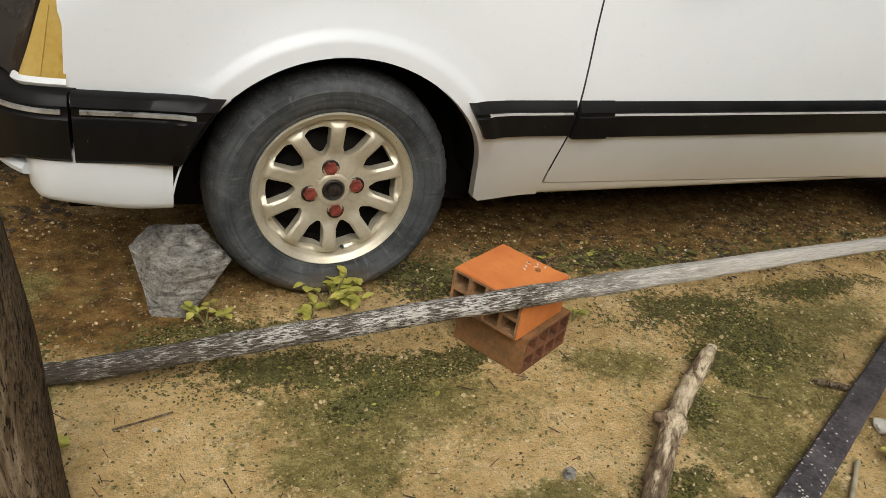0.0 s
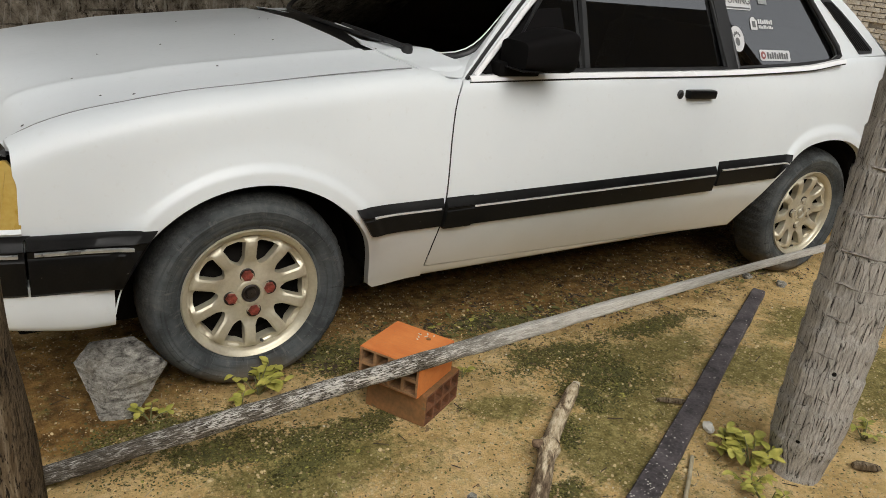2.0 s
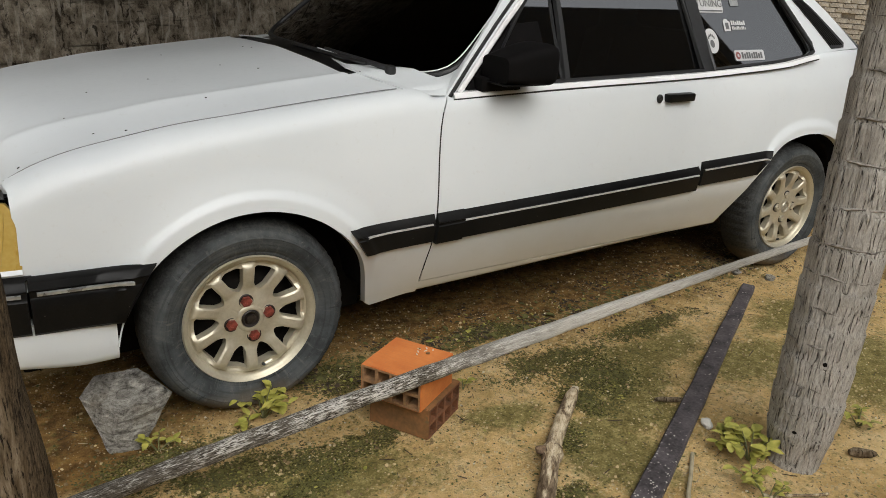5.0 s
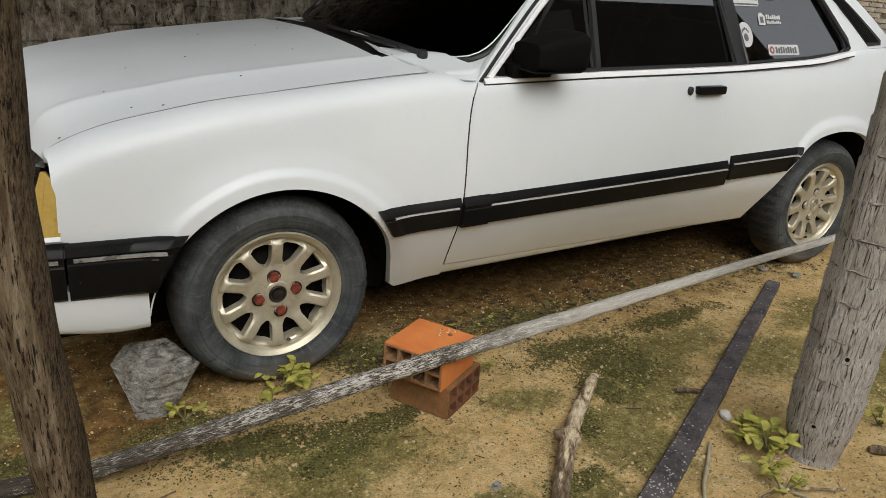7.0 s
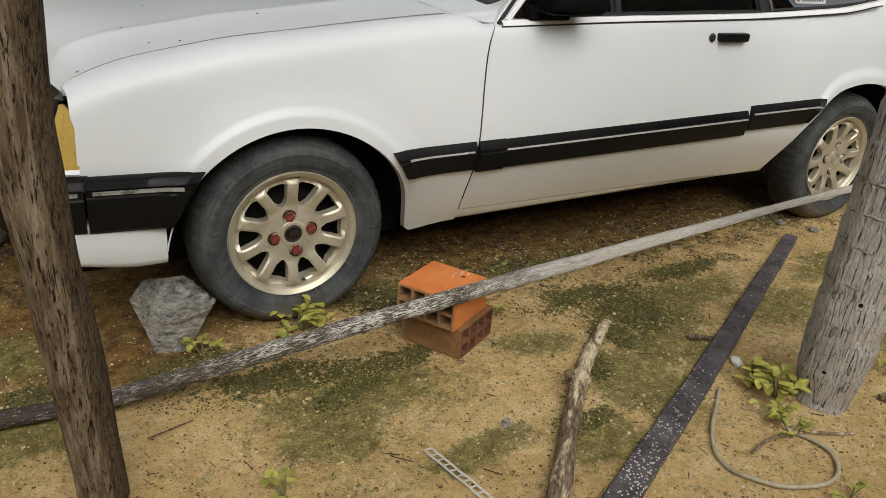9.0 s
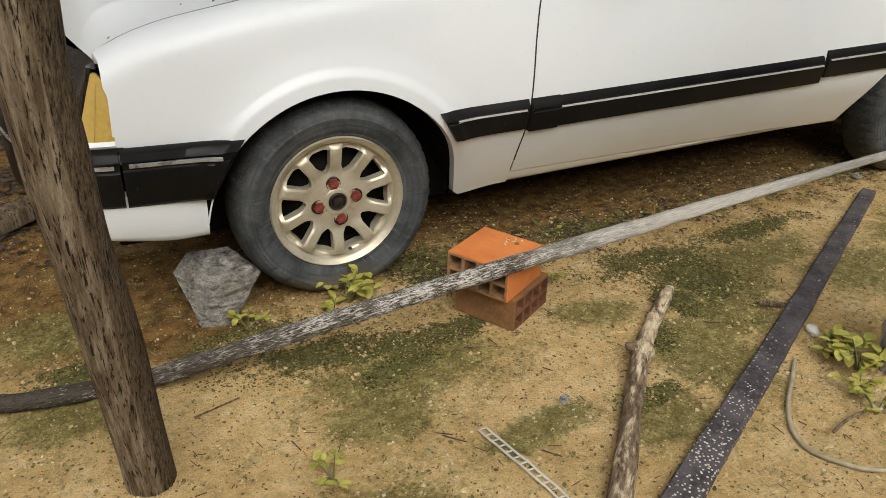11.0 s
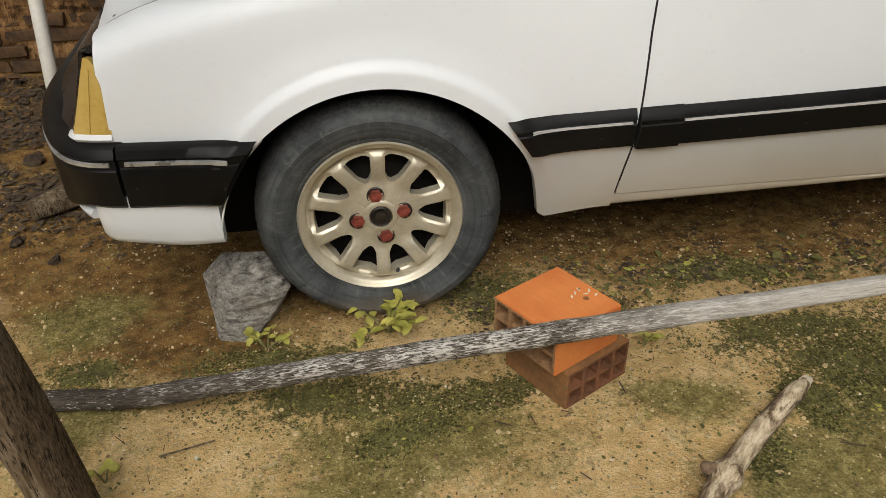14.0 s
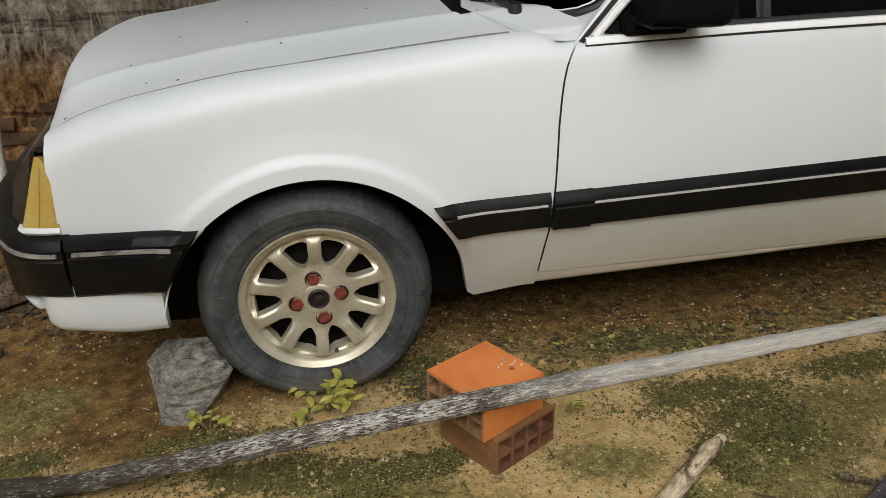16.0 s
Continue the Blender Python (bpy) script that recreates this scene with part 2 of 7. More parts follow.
def soil_build(nt, b):
    co = coords(nt)
    warp, fine = noise_tex(nt, co, 3.5, 8, 0.65), noise_tex(nt, co, 130, 6, 0.75)
    mid, ragged = noise_tex(nt, co, 22, 8, 0.7), noise_tex(nt, co, 11, 9, 0.72, 0.3)
    tuft = noise_tex(nt, co, 55, 7, 0.75, 0.2)
    grit, crumbs = voronoi(nt, co, 140), voronoi(nt, co, 75)

    def layer(name):
        at = nt.nodes.new("ShaderNodeAttribute")
        at.attribute_name = name
        return at.outputs["Fac"]

    def centred(n, k):
        return math_node(nt, "MULTIPLY", math_node(nt, "SUBTRACT", n, 0.5), k)

    sand = ramp(nt, math_node(nt, "ADD", math_node(nt, "MULTIPLY", warp, 0.5), math_node(nt, "MULTIPLY", mid, 0.5)), (0.36, (0.47, 0.305, 0.112)), (0.5, (0.72, 0.505, 0.225)), (0.64, (0.88, 0.68, 0.375)))
    sand = mix(nt, ramp(nt, fine, (0.36, grey(0.42)), (0.46, grey(0))), sand, (0.26, 0.175, 0.085))
    lump = noise_tex(nt, co, 34, 6, 0.7, 0.4)
    sand = mix(nt, ramp(nt, lump, (0.53, grey(0)), (0.66, grey(0.38))), sand, (0.30, 0.205, 0.085))
    # red earth, toned darker to help the shade under the car
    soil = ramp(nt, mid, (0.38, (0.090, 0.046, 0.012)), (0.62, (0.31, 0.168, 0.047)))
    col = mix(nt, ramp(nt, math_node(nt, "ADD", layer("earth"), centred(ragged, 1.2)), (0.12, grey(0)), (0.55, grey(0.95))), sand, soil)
    film = ramp(nt, math_node(nt, "ADD", math_node(nt, "MULTIPLY", fine, 0.5), math_node(nt, "MULTIPLY", mid, 0.5)), (0.38, (0.070, 0.063, 0.015)), (0.5, (0.205, 0.178, 0.055)), (0.63, (0.48, 0.400, 0.155)))
    col = mix(nt, ramp(nt, math_node(nt, "ADD", layer("moss"), math_node(nt, "ADD", centred(ragged, 1.5), centred(tuft, 1.3))), (0.06, grey(0)), (0.46, grey(0.9))), col, film)
    moss = ramp(nt, fine, (0.40, (0.020, 0.020, 0.005)), (0.50, (0.095, 0.092, 0.024)), (0.62, (0.30, 0.275, 0.085)))
    m = math_node(nt, "ADD", layer("tuft"), math_node(nt, "ADD", centred(ragged, 0.9), centred(tuft, 2.4)))
    col = mix(nt, ramp(nt, m, (0.29, grey(0)), (0.50, grey(0.92))), col, moss)
    peb = ramp(nt, grit.outputs["Distance"], (0.15, grey(1)), (0.34, grey(0)))
    pick = math_node(nt, "MULTIPLY", ramp(nt, grit.outputs["Color"], (0.74, grey(0)), (0.80, grey(1))), math_node(nt, "SUBTRACT", 1.0, math_node(nt, "MULTIPLY", layer("earth"), 0.9)))
    col = mix(nt, math_node(nt, "MULTIPLY", peb, pick), col, (0.82, 0.69, 0.44))
    dark = math_node(nt, "MULTIPLY", ramp(nt, crumbs.outputs["Distance"], (0.12, grey(1)), (0.24, grey(0))), ramp(nt, crumbs.outputs["Color"], (0.74, grey(0)), (0.78, grey(0.7))))
    col = mix(nt, dark, col, (0.10, 0.07, 0.035))
    nt.links.new(col, b.inputs["Base Color"])
    h = math_node(nt, "ADD", math_node(nt, "ADD", fine, mid), math_node(nt, "ADD", math_node(nt, "MULTIPLY", peb, 0.4), math_node(nt, "MULTIPLY", tuft, 0.5)))
    bump(nt, b, h, 0.8, 0.012)


M_SOIL = material("sandy_soil_with_moss", soil_build, 0.95, spec=0.2)


def rock_build(nt, b):
    veins = noise_tex(nt, coords(nt, (14, 14, 60), (0.22, 0.16, 0)), 1.8, 9, 0.7, 0.6)
    fine, big = noise_tex(nt, coords(nt), 170, 6, 0.7), noise_tex(nt, coords(nt), 13, 6, 0.6)
    blotch = noise_tex(nt, coords(nt), 46, 6, 0.68, 0.5)
    f = math_node(nt, "ADD", math_node(nt, "MULTIPLY", veins, 0.6), math_node(nt, "MULTIPLY", blotch, 0.4))
    col = ramp(nt, f, (0.39, (0.085, 0.077, 0.065)), (0.465, (0.32, 0.298, 0.258)), (0.54, (0.50, 0.475, 0.42)), (0.62, (0.78, 0.75, 0.67)))
    col = mix(nt, ramp(nt, fine, (0.37, grey(0.6)), (0.45, grey(0))), col, (0.075, 0.066, 0.054))
    col = mix(nt, ramp(nt, fine, (0.58, grey(0)), (0.66, grey(0.4))), col, (0.68, 0.64, 0.56))
    col = mix(nt, ramp(nt, big, (0.50, grey(0)), (0.66, grey(0.45))), col, (0.27, 0.225, 0.155))
    nt.links.new(col, b.inputs["Base Color"])
    bump(nt, b, math_node(nt, "ADD", math_node(nt, "ADD", veins, blotch), math_node(nt, "MULTIPLY", fine, 0.35)), 0.9, 0.020)


M_ROCK = material("grey_granite", rock_build, 0.8, spec=0.3)
M_PEBBLE = mottled("pale_pebble", (0.30, 0.21, 0.09), (0.72, 0.575, 0.32), 30, 0.85)


def clay_build(nt, b):
    co = coords(nt)
    big, fine, streak = noise_tex(nt, co, 9), noise_tex(nt, co, 130, 5), noise_tex(nt, coords(nt, (6, 60, 60)), 3, 4)
    col = ramp(nt, math_node(nt, "ADD", math_node(nt, "MULTIPLY", big, 0.8), math_node(nt, "MULTIPLY", streak, 0.2)), (0.36, (0.60, 0.175, 0.045)), (0.64, (0.72, 0.255, 0.068)))
    col = mix(nt, ramp(nt, fine, (0.55, grey(0)), (0.75, grey(0.35))), col, (0.42, 0.2, 0.1))
    nt.links.new(col, b.inputs["Base Color"])
    bump(nt, b, math_node(nt, "ADD", streak, fine), 0.12, 0.002)


M_CLAY = material("orange_clay", clay_build, 0.8, spec=0.3)
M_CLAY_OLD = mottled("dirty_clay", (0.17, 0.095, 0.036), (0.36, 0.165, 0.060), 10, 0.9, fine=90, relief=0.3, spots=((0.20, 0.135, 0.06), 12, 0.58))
# cut ends and hole walls: dirtier clay, darkened further to paint their shade
M_CLAY_SHADED = mottled("rough_shaded_cut_clay", (0.20, 0.115, 0.055), (0.40, 0.22, 0.10), 30, 0.95, fine=120, relief=0.5)
M_CLAY_DEEP_SHADED = mottled("deep_shaded_cut_clay", (0.10, 0.045, 0.02), (0.26, 0.105, 0.045), 24, 0.95, fine=120, relief=0.5)


def pole_build(nt, b):
    co = coords(nt)
    sep = nt.nodes.new("ShaderNodeSeparateXYZ")
    nt.links.new(co, sep.inputs[0])
    warp = noise_tex(nt, co, 14, 5, 0.6)
    flake = noise_tex(nt, coords(nt, (42, 330, 330)), 1.0, 6, 0.62, 0.5)
    chip = noise_tex(nt, coords(nt, (52, 380, 380)), 1.0, 4, 0.6, 0.5)
    grain = noise_tex(nt, coords(nt, (5, 70, 70)), 6.0, 7, 0.75)
    body = ramp(nt, flake, (0.42, grey(0)), (0.50, grey(1)))
    gaps = ramp(nt, chip, (0.40, grey(1)), (0.46, grey(0)))

    def coverage(lo):
        f = math_node(nt, "ADD", math_node(nt, "MULTIPLY", flake, 0.75), math_node(nt, "MULTIPLY", warp, 0.35))
        return ramp(nt, f, (lo, grey(0)), (lo + 0.03, grey(1)))

    pale = ramp(nt, grain, (0.3, (0.40, 0.375, 0.33)), (0.65, (0.76, 0.73, 0.67)))
    bark = ramp(nt, grain, (0.36, (0.030, 0.025, 0.018)), (0.50, (0.150, 0.130, 0.102)), (0.68, (0.31, 0.285, 0.235)))
    flaky = mix(nt, gaps, mix(nt, coverage(0.555), bark, pale), (0.035, 0.028, 0.02))
    sooty = mix(nt, coverage(0.635), ramp(nt, grain, (0.35, (0.030, 0.024, 0.018)), (0.66, (0.13, 0.112, 0.088))), pale)
    worn = ramp(nt, grain, (0.32, (0.30, 0.27, 0.225)), (0.5, (0.53, 0.50, 0.445)), (0.7, (0.68, 0.65, 0.59)))
    wob = math_node(nt, "ADD", sep.outputs[0], math_node(nt, "MULTIPLY", warp, 0.5))
    far = nt.nodes.new("ShaderNodeMapRange")
    far.inputs[1].default_value, far.inputs[2].default_value = 0.55, 1.05
    nt.links.new(wob, far.inputs[0])
    near = nt.nodes.new("ShaderNodeMapRange")
    near.inputs[1].default_value, near.inputs[2].default_value = -0.40, 0.15
    nt.links.new(wob, near.inputs[0])
    col = mix(nt, near.outputs[0], sooty, flaky)
    col = mix(nt, far.outputs[0], col, worn)
    nt.links.new(col, b.inputs["Base Color"])
    bump(nt, b, math_node(nt, "ADD", math_node(nt, "MULTIPLY", body, 0.5), math_node(nt, "MULTIPLY", grain, 0.8)), 0.6, 0.006)


M_POLE = material("flaking_pole_bark", pole_build, 0.9, spec=0.15)
def post_build(nt, b):
    fibre = noise_tex(nt, coords(nt, (26, 26, 2.2)), 3.0, 7, 0.62, 0.4)
    crack = noise_tex(nt, coords(nt, (95, 95, 10)), 2.2, 5, 0.6, 0.5)
    grain, patch = noise_tex(nt, coords(nt, (70, 70, 14)), 4, 6, 0.75), noise_tex(nt, coords(nt, (8, 8, 4)), 1.4, 6, 0.65, 0.4)
    col = ramp(nt, fibre, (0.36, (0.110, 0.076, 0.042)), (0.50, (0.215, 0.162, 0.102)), (0.66, (0.38, 0.308, 0.215)))
    col = mix(nt, ramp(nt, grain, (0.38, grey(0.5)), (0.48, grey(0))), col, (0.075, 0.05, 0.028))
    col = mix(nt, ramp(nt, patch, (0.48, grey(0)), (0.64, grey(0.55))), col, (0.10, 0.064, 0.032))
    at = nt.nodes.new("ShaderNodeAttribute")
    at.attribute_name = "bark"
    left = math_node(nt, "ADD", at.outputs["Fac"], math_node(nt, "MULTIPLY", math_node(nt, "SUBTRACT", fibre, 0.5), 1.6))
    col = mix(nt, ramp(nt, left, (0.35, grey(0)), (0.60, grey(0.85))), col, ramp(nt, grain, (0.40, (0.028, 0.019, 0.010)), (0.62, (0.17, 0.122, 0.072))))
    slit = ramp(nt, math_node(nt, "ADD", crack, math_node(nt, "MULTIPLY", math_node(nt, "SUBTRACT", 0.5, patch), 0.2)), (0.385, grey(0.95)), (0.43, grey(0)))
    col = mix(nt, slit, col, (0.016, 0.011, 0.007))
    nt.links.new(col, b.inputs["Base Color"])
    h = math_node(nt, "ADD", math_node(nt, "SUBTRACT", fibre, math_node(nt, "MULTIPLY", slit, 0.6)), math_node(nt, "MULTIPLY", grain, 0.4))
    bump(nt, b, h, 1.0, 0.012)


M_POST = material("dark_post_bark", post_build, 0.9, spec=0.2)


def palm_build(nt, b):
    crack = noise_tex(nt, coords(nt, (30, 30, 2.6)), 6.0, 4, 0.6, 0.6)
    hair = noise_tex(nt, coords(nt, (60, 60, 4)), 6.0, 4, 0.6, 0.3)
    grain, big = noise_tex(nt, coords(nt, (14, 14, 4)), 14, 7, 0.75), noise_tex(nt, coords(nt), 9, 6)
    col = ramp(nt, grain, (0.34, (0.40, 0.37, 0.33)), (0.66, (0.72, 0.685, 0.625)))
    col = mix(nt, ramp(nt, big, (0.42, grey(0)), (0.7, grey(0.45))), col, (0.28, 0.25, 0.205))
    warp = nt.nodes.new("ShaderNodeVectorMath")
    sway = nt.nodes.new("ShaderNodeTexNoise")
    sway.inputs["Scale"].default_value = 0.5
    nt.links.new(coords(nt, (80, 80, 7)), warp.inputs[0])
    nt.links.new(coords(nt, (80, 80, 22)), sway.inputs["Vector"])
    nt.links.new(sway.outputs["Color"], warp.inputs[1])
    split = voronoi(nt, warp.outputs[0], 1.0, "DISTANCE_TO_EDGE").outputs["Distance"]
    wide = math_node(nt, "ADD", split, math_node(nt, "MULTIPLY", math_node(nt, "SUBTRACT", crack, 0.28), 0.55))
    col = mix(nt, ramp(nt, hair, (0.36, grey(0.5)), (0.44, grey(0))), col, (0.16, 0.14, 0.12))
    col = mix(nt, ramp(nt, crack, (0.35, grey(0.4)), (0.39, grey(0))), col, (0.07, 0.06, 0.05))
    col = mix(nt, ramp(nt, wide, (0.085, grey(0.9)), (0.122, grey(0))), col, (0.055, 0.047, 0.04))
    nt.links.new(col, b.inputs["Base Color"])
    h = math_node(nt, "ADD", ramp(nt, wide, (0.08, grey(0)), (0.15, grey(1))), math_node(nt, "MULTIPLY", grain, 0.5))
    bump(nt, b, h, 1.0, 0.014)


M_PALM = material("grey_palm_trunk", palm_build, 0.9, spec=0.15)
M_PALM_SCAR = mottled("palm_leaf_scar", (0.05, 0.043, 0.035), (0.42, 0.385, 0.335), 60, 0.95, fine=90, relief=0.5)
def stick_build(nt, b):
    co = coords(nt)
    turned = coords(nt, (1, 1, 1), (0, 0, -0.755))
    mp = nt.nodes.new("ShaderNodeMapping")
    mp.inputs["Scale"].default_value = (0.28, 1, 1)
    nt.links.new(turned, mp.inputs[0])
    along = mp.outputs[0]
    big, mid, fine = noise_tex(nt, along, 26, 6, 0.65, 0.4), noise_tex(nt, along, 85, 6, 0.7), noise_tex(nt, along, 240, 5, 0.7)
    col = ramp(nt, mid, (0.34, (0.24, 0.165, 0.090)), (0.48, (0.48, 0.385, 0.25)), (0.64, (0.70, 0.60, 0.43)))
    sep = nt.nodes.new("ShaderNodeSeparateXYZ")
    nt.links.new(co, sep.inputs[0])
    barky = math_node(nt, "ADD", big, ramp(nt, math_node(nt, "ADD", sep.outputs[0], 0.5), (0.32, grey(0.10)), (0.62, grey(-0.03))))
    col = mix(nt, ramp(nt, barky, (0.50, grey(0)), (0.56, grey(0.85))), col, ramp(nt, mid, (0.4, (0.045, 0.025, 0.014)), (0.65, (0.24, 0.165, 0.10))))
    col = mix(nt, ramp(nt, fine, (0.36, grey(0.6)), (0.45, grey(0))), col, (0.10, 0.07, 0.045))
    nt.links.new(col, b.inputs["Base Color"])
    bump(nt, b, math_node(nt, "ADD", mid, math_node(nt, "MULTIPLY", fine, 0.4)), 0.5, 0.005)


M_STICK = material("peeled_stick", stick_build, 0.85, spec=0.25)


def plank_build(nt, b):
    co = coords(nt)
    big, fine, grain = noise_tex(nt, co, 9, 6, 0.6), noise_tex(nt, co, 90, 5, 0.7), noise_tex(nt, coords(nt, (30, 30, 30)), 3, 5)
    col = ramp(nt, math_node(nt, "ADD", math_node(nt, "MULTIPLY", big, 0.6), math_node(nt, "MULTIPLY", fine, 0.4)), (0.38, (0.032, 0.027, 0.029)), (0.62, (0.135, 0.118, 0.122)))
    sep = nt.nodes.new("ShaderNodeSeparateXYZ")
    nt.links.new(co, sep.inputs[0])
    ends = ramp(nt, math_node(nt, "ADD", sep.outputs[0], 1.0), (0.42, grey(0.30)), (0.66, grey(0.10)), (0.95, grey(0)))
    flake = voronoi(nt, co, 120)
    pick = ramp(nt, math_node(nt, "ADD", math_node(nt, "MULTIPLY", flake.outputs["Color"], 0.6), math_node(nt, "ADD", ends, math_node(nt, "MULTIPLY", grain, 0.5))), (0.76, grey(0)), (0.78, grey(1)))
    shape = ramp(nt, math_node(nt, "ADD", flake.outputs["Distance"], math_node(nt, "MULTIPLY", fine, 0.25)), (0.42, grey(0.9)), (0.50, grey(0)))
    col = mix(nt, math_node(nt, "MULTIPLY", pick, shape), col, (0.68, 0.65, 0.58))
    nt.links.new(col, b.inputs["Base Color"])
    bump(nt, b, math_node(nt, "ADD", fine, grain), 0.4, 0.003)


M_PLANK = material("black_weathered_plank", plank_build, 0.75, spec=0.4)
M_STUB = mottled("brown_knot_bark", (0.04, 0.022, 0.012), (0.30, 0.20, 0.12), 45, 0.9, fine=120, relief=0.8)
M_HOSE = mottled("old_beige_hose", (0.30, 0.255, 0.16), (0.48, 0.42, 0.29), 20, 0.6)
M_LEAF = mottled("yellow_green_leaf", (0.22, 0.23, 0.03), (0.55, 0.49, 0.115), 25, 0.55, relief=0.1)
M_LEAF_DARK = mottled("moss_green_leaf", (0.045, 0.045, 0.010), (0.19, 0.175, 0.05), 25, 0.8, relief=0.1)

M_STEM = mottled("green_stem", (0.10, 0.10, 0.03), (0.20, 0.19, 0.07), 30, 0.6)
M_BARK_BIT = mottled("dark_dry_bits", (0.03, 0.02, 0.012), (0.10, 0.07, 0.04), 40, 0.9)
M_STRAW = mottled("pale_straw", (0.34, 0.27, 0.16), (0.52, 0.44, 0.28), 40, 0.8)
M_CRUMB = mottled("earth_crumbs", (0.11, 0.072, 0.030), (0.36, 0.25, 0.12), 35, 0.95)
M_CHIP = mottled("white_chip", (0.54, 0.47, 0.34), (0.76, 0.70, 0.56), 30, 0.8)
M_RUBBLE = mottled("dark_rubble", (0.012, 0.008, 0.005), (0.075, 0.048, 0.025), 10, 0.95, fine=60, relief=0.6)
M_RUBBLE_RED = mottled("red_rubble", (0.028, 0.015, 0.006), (0.13, 0.068, 0.027), 10, 0.95, fine=60, relief=0.6)


def wall_build(nt, b):
    co = coords(nt)
    big, fine = noise_tex(nt, co, 1.6, 6), noise_tex(nt, co, 70, 6, 0.75)
    mid = noise_tex(nt, coords(nt, (1.5, 1, 1)), 10, 8, 0.72, 0.3)
    course = noise_tex(nt, coords(nt, (1.4, 1, 13)), 1.0, 7, 0.7, 0.6)
    flow = noise_tex(nt, coords(nt, (16, 8, 7)), 1.5, 6, 0.65, 1.6)
    col = ramp(nt, mid, (0.37, (0.05, 0.038, 0.026)), (0.43, (0.19, 0.158, 0.116)), (0.54, (0.345, 0.295, 0.225)), (0.66, (0.57, 0.505, 0.41)))
    col = mix(nt, ramp(nt, fine, (0.36, grey(0.45)), (0.45, grey(0))), col, (0.035, 0.028, 0.02))
    col = mix(nt, ramp(nt, course, (0.36, grey(0.8)), (0.43, grey(0))), col, (0.03, 0.024, 0.017))
    col = mix(nt, math_node(nt, "MULTIPLY", ramp(nt, flow, (0.40, grey(0.85)), (0.44, grey(0))), ramp(nt, big, (0.42, grey(0.3)), (0.55, grey(1)))), col, (0.02, 0.015, 0.01))
    run = noise_tex(nt, coords(nt, (34, 1, 5)), 1.0, 5, 0.6, 1.0)
    col = mix(nt, ramp(nt, run, (0.57, grey(0)), (0.64, grey(0.55))), col, (0.56, 0.51, 0.43))
    sep = nt.nodes.new("ShaderNodeSeparateXYZ")
    nt.links.new(co, sep.inputs[0])
    earth = ramp(nt, math_node(nt, "ADD", sep.outputs[2], math_node(nt, "ADD", math_node(nt, "MULTIPLY", big, 0.5), math_node(nt, "MULTIPLY", mid, 0.35))), (0.86, grey(0.9)), (1.12, grey(0)))
    col = mix(nt, earth, col, mix(nt, 1.0, col, (0.95, 0.57, 0.25), "MULTIPLY"))
    nt.links.new(col, b.inputs["Base Color"])
    bump(nt, b, math_node(nt, "ADD", math_node(nt, "ADD", mid, flow), math_node(nt, "ADD", course, math_node(nt, "MULTIPLY", fine, 0.5))), 1.0, 0.03)


M_WALL = material("rough_mortar_wall", wall_build, 0.95, spec=0.15)
M_WALL_BRICK = mottled("limewashed_brick", (0.36, 0.325, 0.27), (0.74, 0.71, 0.655), 9, 0.9, fine=50, relief=0.5, spots=((0.16, 0.13, 0.10), 22, 0.62))
M_MORTAR_PALE = mottled("limewashed_mortar", (0.12, 0.10, 0.075), (0.36, 0.33, 0.28), 9, 0.95)
M_HOUSE = mottled("dark_house_wall", (0.010, 0.009, 0.008), (0.022, 0.019, 0.016), 3, 0.95)
M_MORTAR = mottled("dark_mortar", (0.07, 0.055, 0.04), (0.15, 0.12, 0.09), 12, 0.95)
M_EARTH_BRICK = mottled("earth_brick", (0.022, 0.012, 0.005), (0.11, 0.058, 0.023), 16, 0.95, fine=50, relief=0.7, dist=0.01)
M_PIPE = mottled("white_pvc", (0.50, 0.48, 0.42), (0.64, 0.62, 0.56), 8, 0.45)


# ---- mesh helpers ----
def root_of(ob):
    while ob.parent:
        ob = ob.parent
    return ob


def part(name, bm, mat, parent=None, label="", smooth=35):
    """Links a bmesh, given in world metres, as one mesh object under a thing or part."""
    if parent is not None:
        bmesh.ops.translate(bm, vec=-root_of(parent).location, verts=bm.verts)
    me = bpy.data.meshes.new(name)
    bm.to_mesh(me)
    bm.free()
    me.materials.append(mat)
    if smooth:
        me.shade_smooth()
        me.set_sharp_from_angle(angle=radians(smooth))
    ob = new(name, me)
    ob.parent = parent
    if label:
        ob["label"] = label
    return ob


def thing(name, at, label, category, group="", kind=""):
    ob = new(name)
    ob.location = at
    ob.empty_display_size = 0.05
    return tagged(ob, label, category, group, kind)


def solo(name, bm, mat, at, label, category, group="", kind="", smooth=35):
    """A thing of one mesh with its origin at its base."""
    bmesh.ops.translate(bm, vec=-Vector(at), verts=bm.verts)
    ob = part(name, bm, mat, None, "", smooth)
    ob.location = at
    return tagged(ob, label, category, group, kind)


def grid_mesh(rows, bm=None, close=False):
    """Quads over rows of points."""
    bm = bm or bmesh.new()
    vs = [[bm.verts.new(p) for p in row] for row in rows]
    for a, b in zip(vs, vs[1:]):
        n = len(a)
        for i in range(n if close else n - 1):
            j = (i + 1) % n
            bm.faces.new((a[i], a[j], b[j], b[i]))
    return bm


def thick(bm, t):
    """Gives a sheet of faces a thickness along its normals."""
    bmesh.ops.recalc_face_normals(bm, faces=bm.faces)
    g = bmesh.ops.solidify(bm, geom=list(bm.faces), thickness=t)
    bmesh.ops.recalc_face_normals(bm, faces=bm.faces)
    return bm


